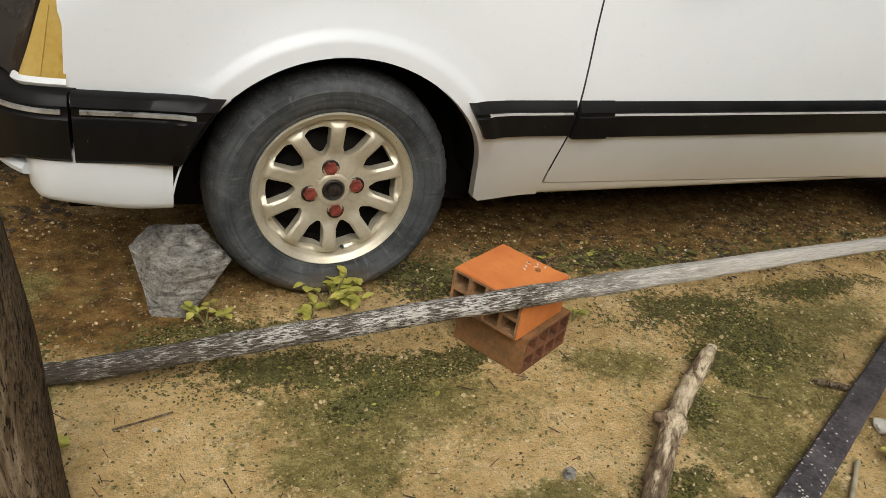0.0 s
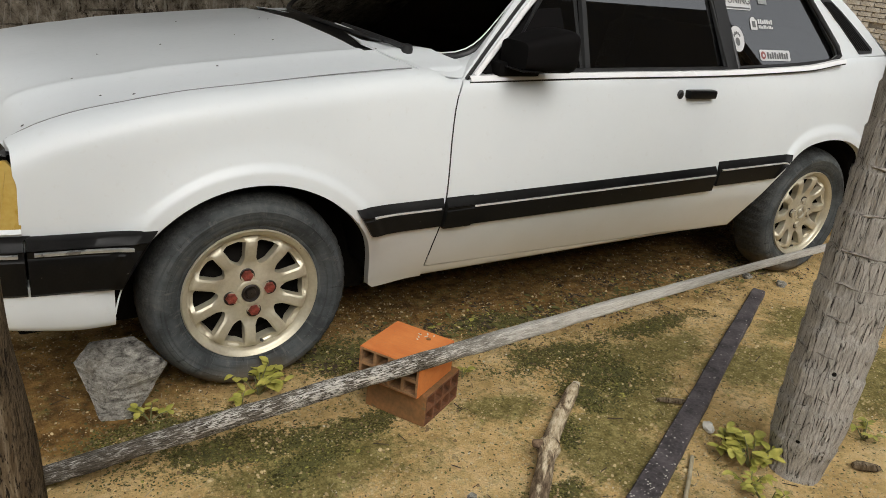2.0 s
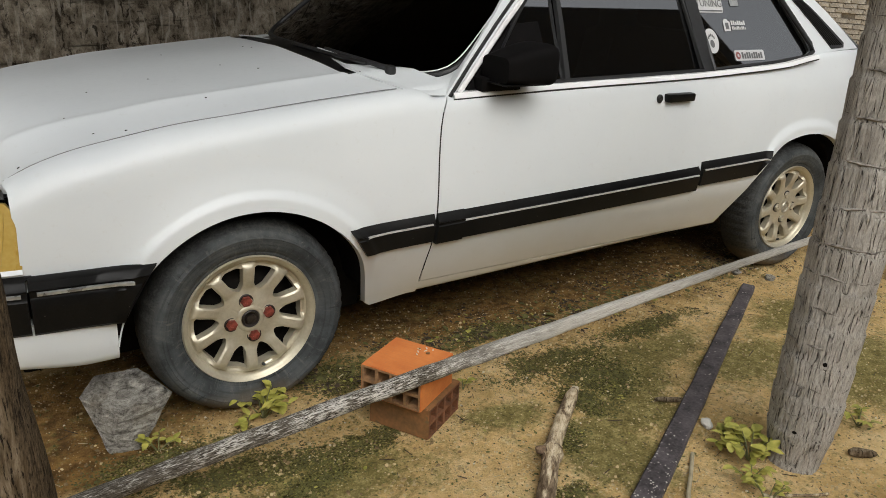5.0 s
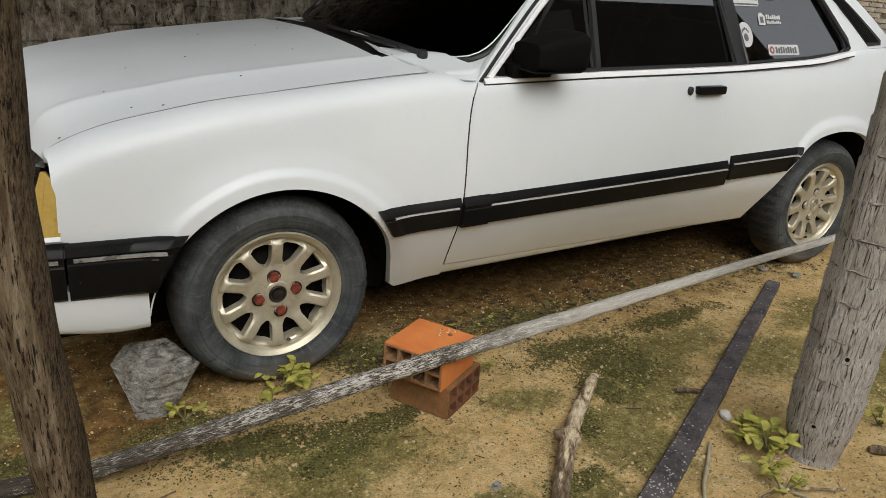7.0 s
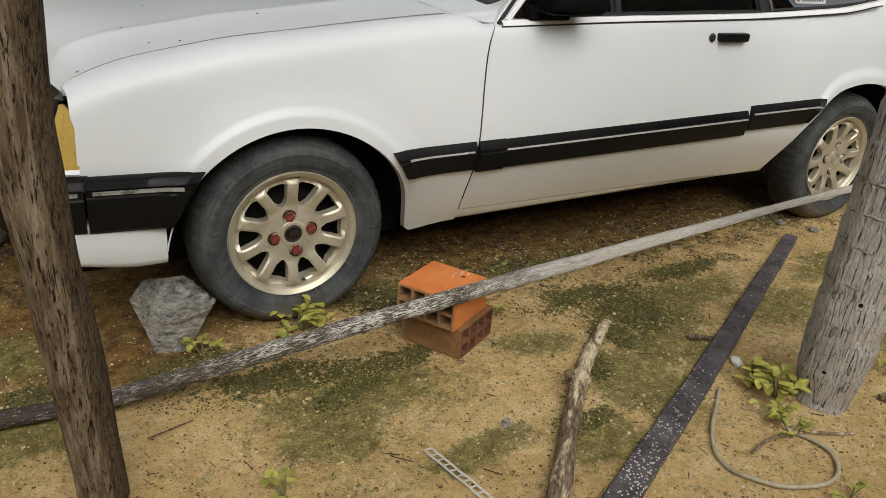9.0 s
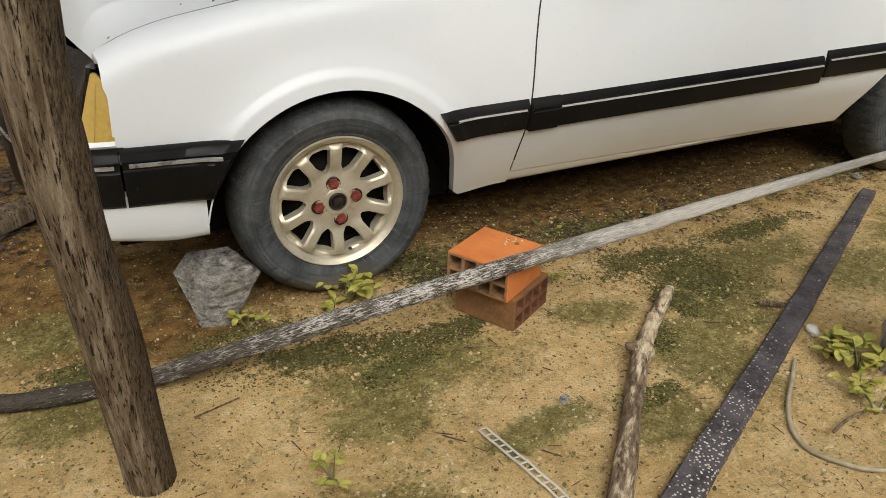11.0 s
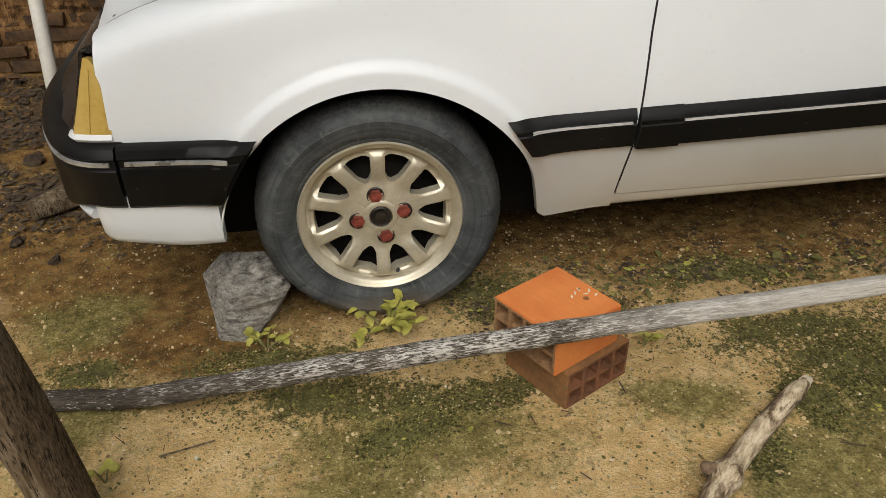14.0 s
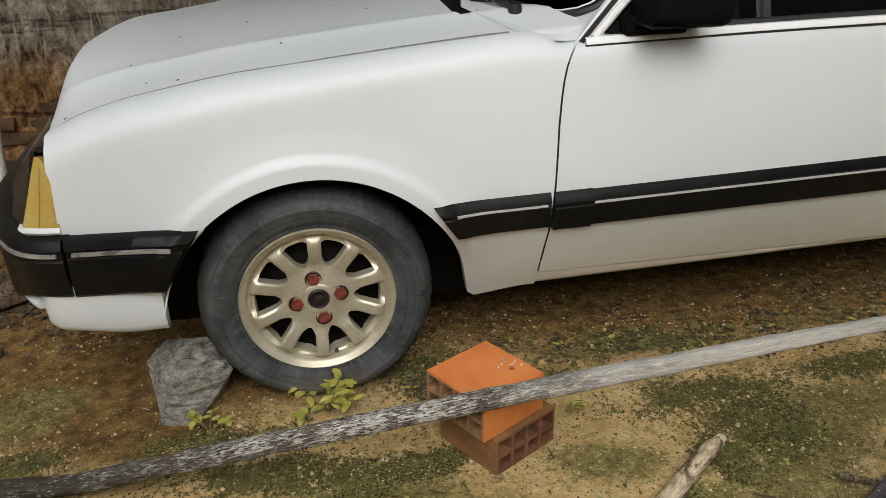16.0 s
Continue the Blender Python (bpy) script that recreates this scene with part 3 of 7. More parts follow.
def box(bm, lo, hi, bevel=0.0, m=None):
    r = bmesh.ops.create_cube(bm, size=1)
    vs = r["verts"]
    for v in vs:
        v.co = Vector([lo[k] + (v.co[k] + 0.5) * (hi[k] - lo[k]) for k in range(3)])
    if bevel:
        es = list({e for v in vs for e in v.link_edges})
        r = bmesh.ops.bevel(bm, geom=es, offset=bevel, segments=2, affect="EDGES", profile=0.6)
        vs = list({v for f in r["faces"] for v in f.verts})
    if m is not None:
        bmesh.ops.transform(bm, matrix=m, verts=vs)
    return bm


def sweep(path, radius, sides=8, closed=False, bm=None, flat=1.0, up=(0, 0, 1), wobble=0.0, caps=True):
    """A tube along points; radius is a number or one for each point; flat squashes it."""
    bm = bm or bmesh.new()
    pts = [Vector(p) for p in path]
    n = len(pts)
    rows = []
    for i, p in enumerate(pts):
        a = pts[(i - 1) % n] if closed or i else p
        b = pts[(i + 1) % n] if closed or i < n - 1 else p
        d = (b - a).normalized()
        s = d.cross(Vector(up))
        s = s.normalized() if s.length > 1e-4 else Vector((1, 0, 0))
        u = s.cross(d).normalized()
        r = radius[i] if isinstance(radius, (list, tuple)) else radius
        row = []
        for k in range(sides):
            w = 2 * math.pi * k / sides
            q = r * (1 + (wobble * noise.noise(p * 9 + Vector((math.cos(w), math.sin(w), 0)) * 1.2) if wobble else 0))
            row.append(p + s * q * math.cos(w) + u * q * flat * math.sin(w))
        rows.append(row)
    if closed:
        rows.append(rows[0])
    vs = []
    for i, row in enumerate(rows):
        vs.append(vs[0] if closed and i == n else [bm.verts.new(p) for p in row])
    for a, b in zip(vs, vs[1:]):
        for k in range(sides):
            j = (k + 1) % sides
            bm.faces.new((a[k], b[k], b[j], a[j]))
    if caps and not closed:
        bm.faces.new(vs[0])
        bm.faces.new(vs[-1][::-1])
    bmesh.ops.recalc_face_normals(bm, faces=bm.faces)
    return bm


def lerp_table(table, x):
    """Smooth-ish interpolation in a table of (x, value)."""
    if x <= table[0][0]:
        return table[0][1]
    for (x0, v0), (x1, v1) in zip(table, table[1:]):
        if x <= x1:
            return v0 + (v1 - v0) * (x - x0) / (x1 - x0)
    return table[-1][1]


def spline(table, x):
    """Catmull-Rom through a table of (x, value)."""
    n = len(table)
    if x <= table[0][0]:
        return table[0][1]
    if x >= table[-1][0]:
        return table[-1][1]
    i = next(k for k in range(n - 1) if x <= table[k + 1][0])
    (x1, p1), (x2, p2) = table[i], table[i + 1]
    m1 = (p2 - table[i - 1][1]) / (x2 - table[i - 1][0]) if i else (p2 - p1) / (x2 - x1)
    m2 = (table[i + 2][1] - p1) / (table[i + 2][0] - x1) if i < n - 2 else (p2 - p1) / (x2 - x1)
    h = x2 - x1
    t = (x - x1) / h
    return (2 * t**3 - 3 * t**2 + 1) * p1 + (t**3 - 2 * t**2 + t) * h * m1 + (3 * t**2 - 2 * t**3) * p2 + (t**3 - t**2) * h * m2


def smoothstep(a, b, x):
    t = min(1, max(0, (x - a) / (b - a)))
    return t * t * (3 - 2 * t)


# ---- ground and walls ----
def ground_z(x, y):
    """Height of the yard's uneven soil."""
    z = 0.018 * noise.noise(Vector((x * 1.3, y * 1.3, 3))) + 0.008 * noise.noise(Vector((x * 5, y * 5, 7)))
    z += 0.003 * noise.noise(Vector((x * 18, y * 18, 1)))
    dip = math.exp(-(((x + 0.95) / 0.45) ** 2 + ((y + 0.25) / 0.5) ** 2))
    return z - 0.05 * dip


# patches of grey-green film, dark tufts and bare red earth: x, y, and the two half widths
MOSS = [(0.04, -0.46, 0.24, 0.13), (-0.10, -0.60, 0.14, 0.10), (0.80, -0.70, 0.15, 0.17), (1.00, -0.56, 0.18, 0.14), (0.62, -0.42, 0.12, 0.07), (0.20, -0.80, 0.14, 0.05), (1.62, -0.55, 0.2, 0.12), (1.35, -0.33, 0.24, 0.09), (1.15, -0.44, 0.15, 0.10), (0.52, -0.88, 0.12, 0.09), (1.9, -0.75, 0.3, 0.2), (2.2, -0.4, 0.3, 0.1), (-0.78, 0.10, 0.13, 0.10), (-0.75, -0.25, 0.15, 0.1), (-0.3, -0.9, 0.2, 0.1)]
TUFT = [(-0.30, -0.13, 0.17, 0.06), (-0.10, -0.29, 0.22, 0.06), (0.17, -0.34, 0.17, 0.06), (1.06, -0.36, 0.14, 0.14), (1.0, -0.22, 0.22, 0.07), (0.95, 0.05, 0.2, 0.06), (0.28, 0.02, 0.13, 0.11), (0.55, -0.80, 0.09, 0.05), (0.92, -0.47, 0.06, 0.11), (1.5, -0.18, 0.25, 0.05), (-0.72, -0.1, 0.10, 0.05), (0.47, -0.08, 0.15, 0.06), (0.02, -0.44, 0.12, 0.05), (0.72, -0.60, 0.06, 0.06)]
# the first patch, under the car, is red earth plus painted shade
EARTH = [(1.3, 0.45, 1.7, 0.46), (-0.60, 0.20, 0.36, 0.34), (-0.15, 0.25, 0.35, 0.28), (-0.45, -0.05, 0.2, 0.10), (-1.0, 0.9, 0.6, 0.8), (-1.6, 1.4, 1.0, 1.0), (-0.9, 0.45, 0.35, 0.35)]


def patches(x, y, spots):
    w = 0.0
    x, y = x + 0.05 * noise.noise(Vector((x * 5, y * 5, 11))), y + 0.05 * noise.noise(Vector((x * 5, y * 5, 15)))
    for cx, cy, rx, ry in spots:
        w = max(w, math.exp(-((((x - cx) / rx) ** 2 + ((y - cy) / ry) ** 2) ** 1.0)))
    return w


def ground():
    def axis(lo, hi, step, far):
        mid = list(np.arange(lo, hi + 1e-6, step))
        out = [lo - d for d in far[::-1]] + mid + [hi + d for d in far]
        return out

    far = [0.1, 0.25, 0.5, 0.9, 1.5, 2.5, 4, 7, 12, 25, 60, 150, 400]
    xs, ys = axis(-1.6, 3.6, 0.02, far), axis(-1.6, 1.4, 0.02, far)
    bm = grid_mesh([[(x, y, ground_z(x, y)) for x in xs] for y in ys])
    bmesh.ops.recalc_face_normals(bm, faces=bm.faces)
    ob = part("ground", bm, M_SOIL, None, "", 60)
    me = ob.data
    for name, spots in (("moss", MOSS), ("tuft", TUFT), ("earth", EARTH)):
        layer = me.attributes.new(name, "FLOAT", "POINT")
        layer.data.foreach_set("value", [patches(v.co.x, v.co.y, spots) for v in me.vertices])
    tagged(ob, "sandy yellow-brown yard soil with dark moss patches", "ground", kind="structure")


ground()


def wall_slab(name, lo, hi, mat, label, step=0.06, rough=0.03, face="-y"):
    bm = bmesh.new()
    nx = max(2, int((hi[0] - lo[0]) / step)) if face == "-y" else max(2, int((hi[1] - lo[1]) / step))
    nz = max(2, int((hi[2] - lo[2]) / step))
    rows = []
    for k in range(nz + 1):
        z = lo[2] + (hi[2] - lo[2]) * k / nz
        row = []
        for i in range(nx + 1):
            if face == "-y":
                x = lo[0] + (hi[0] - lo[0]) * i / nx
                d = rough * noise.noise(Vector((x * 3, z * 3, 5))) + 0.5 * rough * noise.noise(Vector((x * 9, z * 9, 2))) + 0.5 * rough * abs(noise.noise(Vector((x * 16, z * 24, 8))))
                row.append((x, lo[1] + d, z))
            else:
                y = lo[1] + (hi[1] - lo[1]) * i / nx
                d = rough * noise.noise(Vector((y * 3, z * 3, 5)))
                row.append((lo[0] + d, y, z))
        rows.append(row)
    grid_mesh(rows, bm)
    if face == "-y":
        box(bm, (lo[0], lo[1] + rough * 2, lo[2]), hi)
    else:
        box(bm, (lo[0] + rough * 2, lo[1], lo[2]), hi)
    bmesh.ops.recalc_face_normals(bm, faces=bm.faces)
    return tagged(part(name, bm, mat, None, "", 60), label, "wall", kind="structure")


WALL_Y = 2.15
wall_slab("wall_north", (-6, WALL_Y, -0.1), (4.6, WALL_Y + 0.22, 2.75), M_WALL, "rough grey plastered yard wall, eroded to brown earth low down", 0.025, 0.035)
wall_east = wall_slab("wall_east", (11.0, -8.0, -0.1), (11.2, 9.0, 2.1), M_MORTAR_PALE, "limewashed brick wall at the end of the yard", 0.2, 0.01, "-x")
# south and west walls are unseen, added to block low sky light
wall_slab("wall_south", (-6, -5.4, -0.1), (3.6, -5.2, 3.0), M_MORTAR, "unseen plain dark wall added to close the yard and cut low light", 0.5, 0.0)
wall_slab("wall_west", (-6.2, -5.2, -0.1), (-6.0, 2.3, 3.0), M_MORTAR, "unseen plain dark wall added to close the yard and cut low light", 0.5, 0.0, "-x")
wall_slab("wall_house", (3.6, -4.4, -0.1), (10.95, -4.2, 6.7), M_HOUSE, "plain dark house wall beside the yard", 0.5, 0.0)

# unseen stepped cover, added overhead to shade the hood and the wall
bm = box(bmesh.new(), (-0.9, -1.1, 2.66), (0.5, 2.14, 2.74), 0.01)
box(bm, (0.5, -0.15, 2.66), (4.6, 2.14, 2.74), 0.01)
tagged(part("eave", bm, M_MORTAR), "unseen plain dark cover added to shade the hood and wall", "eave", kind="structure")


# ---- the posts, poles and trunks ----
def palm():
    base = Vector((1.235, -0.982, ground_z(1.235, -0.982)))
    root = thing("palm_trunk", base, "grey ringed coconut palm trunk standing in the sand", "tree trunk")

    def axis(z):
        return base + Vector((0.0565 * z, 0.013 * z, z))

    def radius(z):
        return 0.072 + 0.018 * smoothstep(0.0, 0.16, z) - 0.004 * smoothstep(0.2, 1.1, z)

    rows, nz, na = [], 260, 150
    for k in range(nz + 1):
        z = 2.3 * k / nz - 0.05
        c, r = axis(z), radius(z)
        row = []
        for i in range(na):
            a = 2 * math.pi * i / na
            u, v = math.cos(a), math.sin(a)
            d = 0.004 * noise.noise(Vector((u * 2, v * 2, z * 1.5))) + 0.0012 * noise.noise(Vector((u * 30, v * 30, z * 12)))
            d -= 0.010 * max(0, noise.noise(Vector((u * 16, v * 16, z * 4.0 + 5))) - 0.28)
            d += 0.0048 * ((z * 9.5 + 0.15 * u) % 1.0)
            row.append((c.x + (r + d) * u, c.y + (r + d) * v, c.z))
        rows.append(row)
    bm = grid_mesh(rows, close=True)
    bm.faces.new(list(bm.verts)[-na:])
    part("trunk", bm, M_PALM, root, "", 60)
    # ledges left by fallen fronds
    rnd = random.Random(8)
    z = 0.10
    while z < 2.1:
        tilt, ph, n = rnd.uniform(-0.03, 0.03), rnd.uniform(0, 6), 72
        rows = []
        for h, o in ((-0.0045, -0.003), (-0.002, 0.0008), (0.0, 0.0014), (0.002, 0.0008), (0.0045, -0.003)):
            row = []
            for i in range(n):
                a = 2 * math.pi * i / n
                zz = z + tilt * math.cos(a - ph) * 0.5 + 0.006 * noise.noise(Vector((math.cos(a) * 3, math.sin(a) * 3, z * 7)))
                w = (o if o < 0 else o * 2.4 * smoothstep(-0.7, -0.1, noise.noise(Vector((math.cos(a) * 5, math.sin(a) * 5, z * 5 + 3))))) - 0.0004
                c, r = axis(zz), radius(zz)
                row.append((c.x + (r + w) * math.cos(a), c.y + (r + w) * math.sin(a), c.z + h))
            rows.append(row)
        part("leaf_scar", grid_mesh(rows, close=True), M_PALM_SCAR, root, "", 60)
        z += rnd.uniform(0.075, 0.13)
    for a, z, r in ((-2.72, 0.085, 0.011), (-2.78, 0.125, 0.007), (-2.6, 0.62, 0.014), (-2.45, 0.34, 0.008)):
        c, q = axis(z), radius(z) - 0.002
        bm = bmesh.new()
        bmesh.ops.create_icosphere(bm, subdivisions=2, radius=1)
        for v in bm.verts:
            v.co = Vector((v.co.x * 0.005, v.co.y * r, v.co.z * r * 1.1))
        bmesh.ops.rotate(bm, cent=(0, 0, 0), matrix=Matrix.Rotation(a, 3, "Z"), verts=bm.verts)
        bmesh.ops.translate(bm, vec=(c.x + q * math.cos(a), c.y + q * math.sin(a), c.z), verts=bm.verts)
        part("knot_hole", bm, M_DARK, root)


palm()


def post(name, base, top, r0, r1, mat, label, bends=0.012, seed=0.0, bend_x=None):
    b, t = Vector(base), Vector(top)
    n, rows, na = 70, [], 28
    for k in range(n + 1):
        s = k / n
        p = b.lerp(t, s) + Vector((noise.noise(Vector((s * 4, seed, 0))), noise.noise(Vector((s * 4, seed, 9))), 0)) * bends
        if bend_x:
            p.x = spline(bend_x, p.z)
        r = r0 + (r1 - r0) * s
        row = []
        for i in range(na):
            a = 2 * math.pi * i / na
            d = 1 + 0.10 * noise.noise(Vector((math.cos(a) * 1.5, math.sin(a) * 1.5, s * 7 + seed))) + 0.06 * noise.noise(Vector((math.cos(a) * 6, math.sin(a) * 6, s * 14 + seed)))
            row.append((p.x + r * d * math.cos(a), p.y + r * d * math.sin(a), p.z))
        rows.append(row)
    bm = grid_mesh(rows, close=True)
    bm.faces.new(list(bm.verts)[-na:])
    bm.faces.new(list(bm.verts)[:na][::-1])
    # weight of the darker tone on the flank towards the car
    bark = bm.verts.layers.float.new("bark")
    for k, v in enumerate(bm.verts):
        v[bark] = smoothstep(0.30, 0.75, math.cos(2 * math.pi * (k % na) / na + 0.2))
    bmesh.ops.recalc_face_normals(bm, faces=bm.faces)
    return solo(name, bm, mat, base, label, "post", smooth=50)


post("wooden_post", (-0.606, -0.572, -0.06), (-0.625, -0.735, 1.9), 0.051, 0.050, M_POST, "dark rough-barked wooden post standing in the soil", bends=0.0, seed=1.0, bend_x=[(-0.06, -0.612), (0.15, -0.625), (0.35, -0.636), (0.60, -0.658), (0.85, -0.670), (1.15, -0.658), (1.5, -0.641), (1.9, -0.632)])
post("wooden_post", (2.94, -0.42, -0.05), (2.99, -0.46, 1.7), 0.058, 0.055, M_POST, "weathered brown wooden post standing in the sand", seed=4.0)


POLE_LEN = 2.88


def long_pole():
    rows, sides = [], 28
    d = Vector((1, -0.16, 0.19)).normalized()
    s = d.cross(Vector((0, 0.35, 1))).normalized()
    u = s.cross(d)
    for k in range(161):
        x = -1.15 + POLE_LEN * k / 160
        y = -0.366 - 0.188 * x + 0.023 * x * x
        z = 0.148 + 0.232 * x - 0.028 * x * x
        p = Vector((x, y, max(z, ground_z(x, y) + 0.026)))
        r = 0.0255 - 0.0135 * smoothstep(0.1, 1.6, x)
        e = 2.2 + 3.0 * smoothstep(0.3, 0.9, x)
        row = []
        for i in range(sides):
            a = 2 * math.pi * i / sides
            c, q = math.cos(a), math.sin(a)
            f = (abs(c) ** e + abs(q) ** e) ** (-1 / e)
            f *= 1 + 0.16 * noise.noise(p * 9 + Vector((c, q, 0)) * 1.2) * (1 - 0.6 * smoothstep(0.4, 1.0, x)) + 0.05 * noise.noise(Vector((x * 25, c * 4, q * 4)))
            row.append(p + s * (r * f * c) + u * (r * f * q * 0.9))
        rows.append(row)
    bm = grid_mesh(rows, close=True)
    bm.faces.new(list(bm.verts)[:sides])
    bm.faces.new(list(bm.verts)[-sides:])
    bmesh.ops.recalc_face_normals(bm, faces=bm.faces)
    frame_m = Vector((1, -0.16, 0.19)).to_track_quat("X", "Z").to_matrix().to_4x4()
    frame_m.translation = (0, -0.366, 0.148)
    bmesh.ops.transform(bm, matrix=frame_m.inverted(), verts=bm.verts)
    ob = part("wooden_pole", bm, M_POLE, None, "", 50)
    ob.matrix_world = frame_m
    return tagged(ob, "long grey pole with flaking bark propped on the clay blocks", "pole")


long_pole()


def black_plank():
    a, b = Vector((2.19, -0.125, 0)), Vector((0.18, -1.20, 0))
    d = (b - a).normalized()
    s = Vector((-d.y, d.x, 0))
    n, rows = 60, []
    for k in range(n + 1):
        p = a.lerp(b, k / n)
        g = max(ground_z(p.x, p.y), ground_z(*(p + s * 0.04).xy), ground_z(*(p - s * 0.04).xy))
        w = 0.027 + 0.010 * (k / n) + 0.002 * noise.noise(Vector((k * 0.4, 0, 0)))
        up = Vector((0, 0, 1))
        prof = [(-w, 0.0), (-w, 0.020), (-w + 0.005, 0.026), (w - 0.005, 0.026), (w, 0.020), (w, 0.0)]
        rows.append([tuple(p + s * u + up * (g + v - 0.003)) for u, v in prof])
    bm = grid_mesh(rows, close=True)
    bm.faces.new(list(bm.verts)[:6])
    bm.faces.new(list(bm.verts)[-6:][::-1])
    bmesh.ops.recalc_face_normals(bm, faces=bm.faces)
    return solo("wooden_plank", bm, M_PLANK, (1.1, -0.7, 0), "long black weathered plank with pale flecks lying on the soil", "plank")


black_plank()


def broken_stick():
    pts = [(0.905, -0.425), (0.83, -0.482), (0.75, -0.545), (0.67, -0.605), (0.595, -0.672), (0.545, -0.725), (0.47, -0.80), (0.38, -0.90), (0.29, -1.0), (0.2, -1.09)]
    path, rad = [], []
    for k in range(64):
        u = k / 63 * (len(pts) - 1)
        i = min(int(u), len(pts) - 2)
        x = pts[i][0] + (pts[i + 1][0] - pts[i][0]) * (u - i)
        y = pts[i][1] + (pts[i + 1][1] - pts[i][1]) * (u - i)
        knob = math.exp(-(((k - 28) / 2.2) ** 2))
        r = 0.0200 + 0.0065 * k / 63 + 0.009 * knob - 0.006 * smoothstep(4, 0, k)
        rad.append(r)
        path.append((x + 0.004 * knob, y, ground_z(x, y) + r * 0.9 + 0.006 * math.sin(k * 0.25)))
    bm = sweep(path, rad, 20, wobble=0.2)
    ob = solo("broken_branch", bm, M_STICK, (0.6, -0.7, 0), "pale knotty broken branch lying on the mossy soil", "branch", smooth=50)
    # the dark stub of a side branch at the knot, and the splintered tip
    q = Vector(path[28])
    bm = sweep([q, q + Vector((-0.022, 0.010, 0.012)), q + Vector((-0.040, 0.015, 0.016)), q + Vector((-0.044, 0.016, 0.016))], [0.017, 0.016, 0.013, 0.007], 16, wobble=0.5)
    part("stub", bm, M_STUB, ob, "dark broken stub", 50)
    a, d = Vector(path[0]), (Vector(path[0]) - Vector(path[3])).normalized()
    for k, (w, l) in enumerate(((0.0, 0.022), (1.6, 0.030), (3.0, 0.016), (4.5, 0.026))):
        o = Vector((0.006 * math.cos(w), 0.006 * math.sin(w), 0.006 * math.sin(w + 1)))
        part("splinter", sweep([a + o - d * 0.01, a + o + d * l * 0.6, a + o * 1.2 + d * l], [0.009, 0.007, 0.0015], 8, wobble=0.3), M_CHIP, ob, "pale splinter")
    return ob


broken_stick()


def clay_block(name, m, mat, shaded_mat, label, group):
    """A hollow block of 19 x 19 x 9 cm with two rows of four holes running along y."""
    bm = bmesh.new()
    w, h, l, t = 0.195, 0.099, 0.195, 0.009
    cols, lines = 4, 2
    xs = [-w / 2]
    for c in range(cols):
        cell = (w - t * (cols + 1)) / cols
        xs += [-w / 2 + t + c * (cell + t), -w / 2 + t + c * (cell + t) + cell]
    xs.append(w / 2)
    zs = [0]
    for r in range(lines):
        cell = (h - t * (lines + 1)) / lines
        zs += [t + r * (cell + t), t + r * (cell + t) + cell]
    zs.append(h)
    vs = {}
    for y in (0, 1):
        for i, x in enumerate(xs):
            for k, z in enumerate(zs):
                vs[i, k, y] = bm.verts.new((x, -l / 2 + l * y, z))
    hole = lambda i, k: i % 2 == 1 and k % 2 == 1
    nx, nz = len(xs) - 1, len(zs) - 1
    for i in range(nx):
        for k in range(nz):
            if not hole(i, k):
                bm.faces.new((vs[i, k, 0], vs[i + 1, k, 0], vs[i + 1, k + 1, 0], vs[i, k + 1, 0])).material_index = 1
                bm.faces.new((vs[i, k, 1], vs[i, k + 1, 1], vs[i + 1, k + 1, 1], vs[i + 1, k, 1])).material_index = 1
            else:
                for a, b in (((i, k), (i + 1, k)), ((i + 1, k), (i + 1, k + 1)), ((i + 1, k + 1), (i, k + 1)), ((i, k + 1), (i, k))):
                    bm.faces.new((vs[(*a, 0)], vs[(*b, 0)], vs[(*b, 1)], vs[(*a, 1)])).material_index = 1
    for i in range(nx):
        bm.faces.new((vs[i, 0, 0], vs[i, 0, 1], vs[i + 1, 0, 1], vs[i + 1, 0, 0]))
        bm.faces.new((vs[i, nz, 0], vs[i + 1, nz, 0], vs[i + 1, nz, 1], vs[i, nz, 1]))
    for k in range(nz):
        bm.faces.new((vs[0, k, 0], vs[0, k + 1, 0], vs[0, k + 1, 1], vs[0, k, 1]))
        bm.faces.new((vs[nx, k, 0], vs[nx, k, 1], vs[nx, k + 1, 1], vs[nx, k + 1, 0]))
    bmesh.ops.recalc_face_normals(bm, faces=bm.faces)
    es = [e for e in bm.edges if e.calc_face_angle(0) > 1 and len({round(abs(v.co.x), 4) for v in e.verts} | {0}) > 0 and all(abs(abs(v.co.x) - w / 2) < 1e-5 or abs(v.co.z) < 1e-5 or abs(v.co.z - h) < 1e-5 for v in e.verts)]
    bmesh.ops.bevel(bm, geom=es, offset=0.0025, segments=2, affect="EDGES")
    ob = part(name, bm, mat, None, "", 40)
    # the second clay carries the painted shade of ends and holes
    ob.data.materials.append(shaded_mat)
    ob.matrix_world = m
    return tagged(ob, label, "brick", group)


g_brick = "hollow clay blocks"
clay_block("hollow_clay_block", pose(0.392, -0.291, 0.003, 0, 0, 30), M_CLAY_OLD, M_CLAY_DEEP_SHADED, "dirty brown hollow clay block lying on the soil", g_brick)
clay_block("hollow_clay_block", pose(0.361, -0.293, 0.1035, 0, 0, -60), M_CLAY, M_CLAY_SHADED, "bright orange hollow clay block on top of another", g_brick)


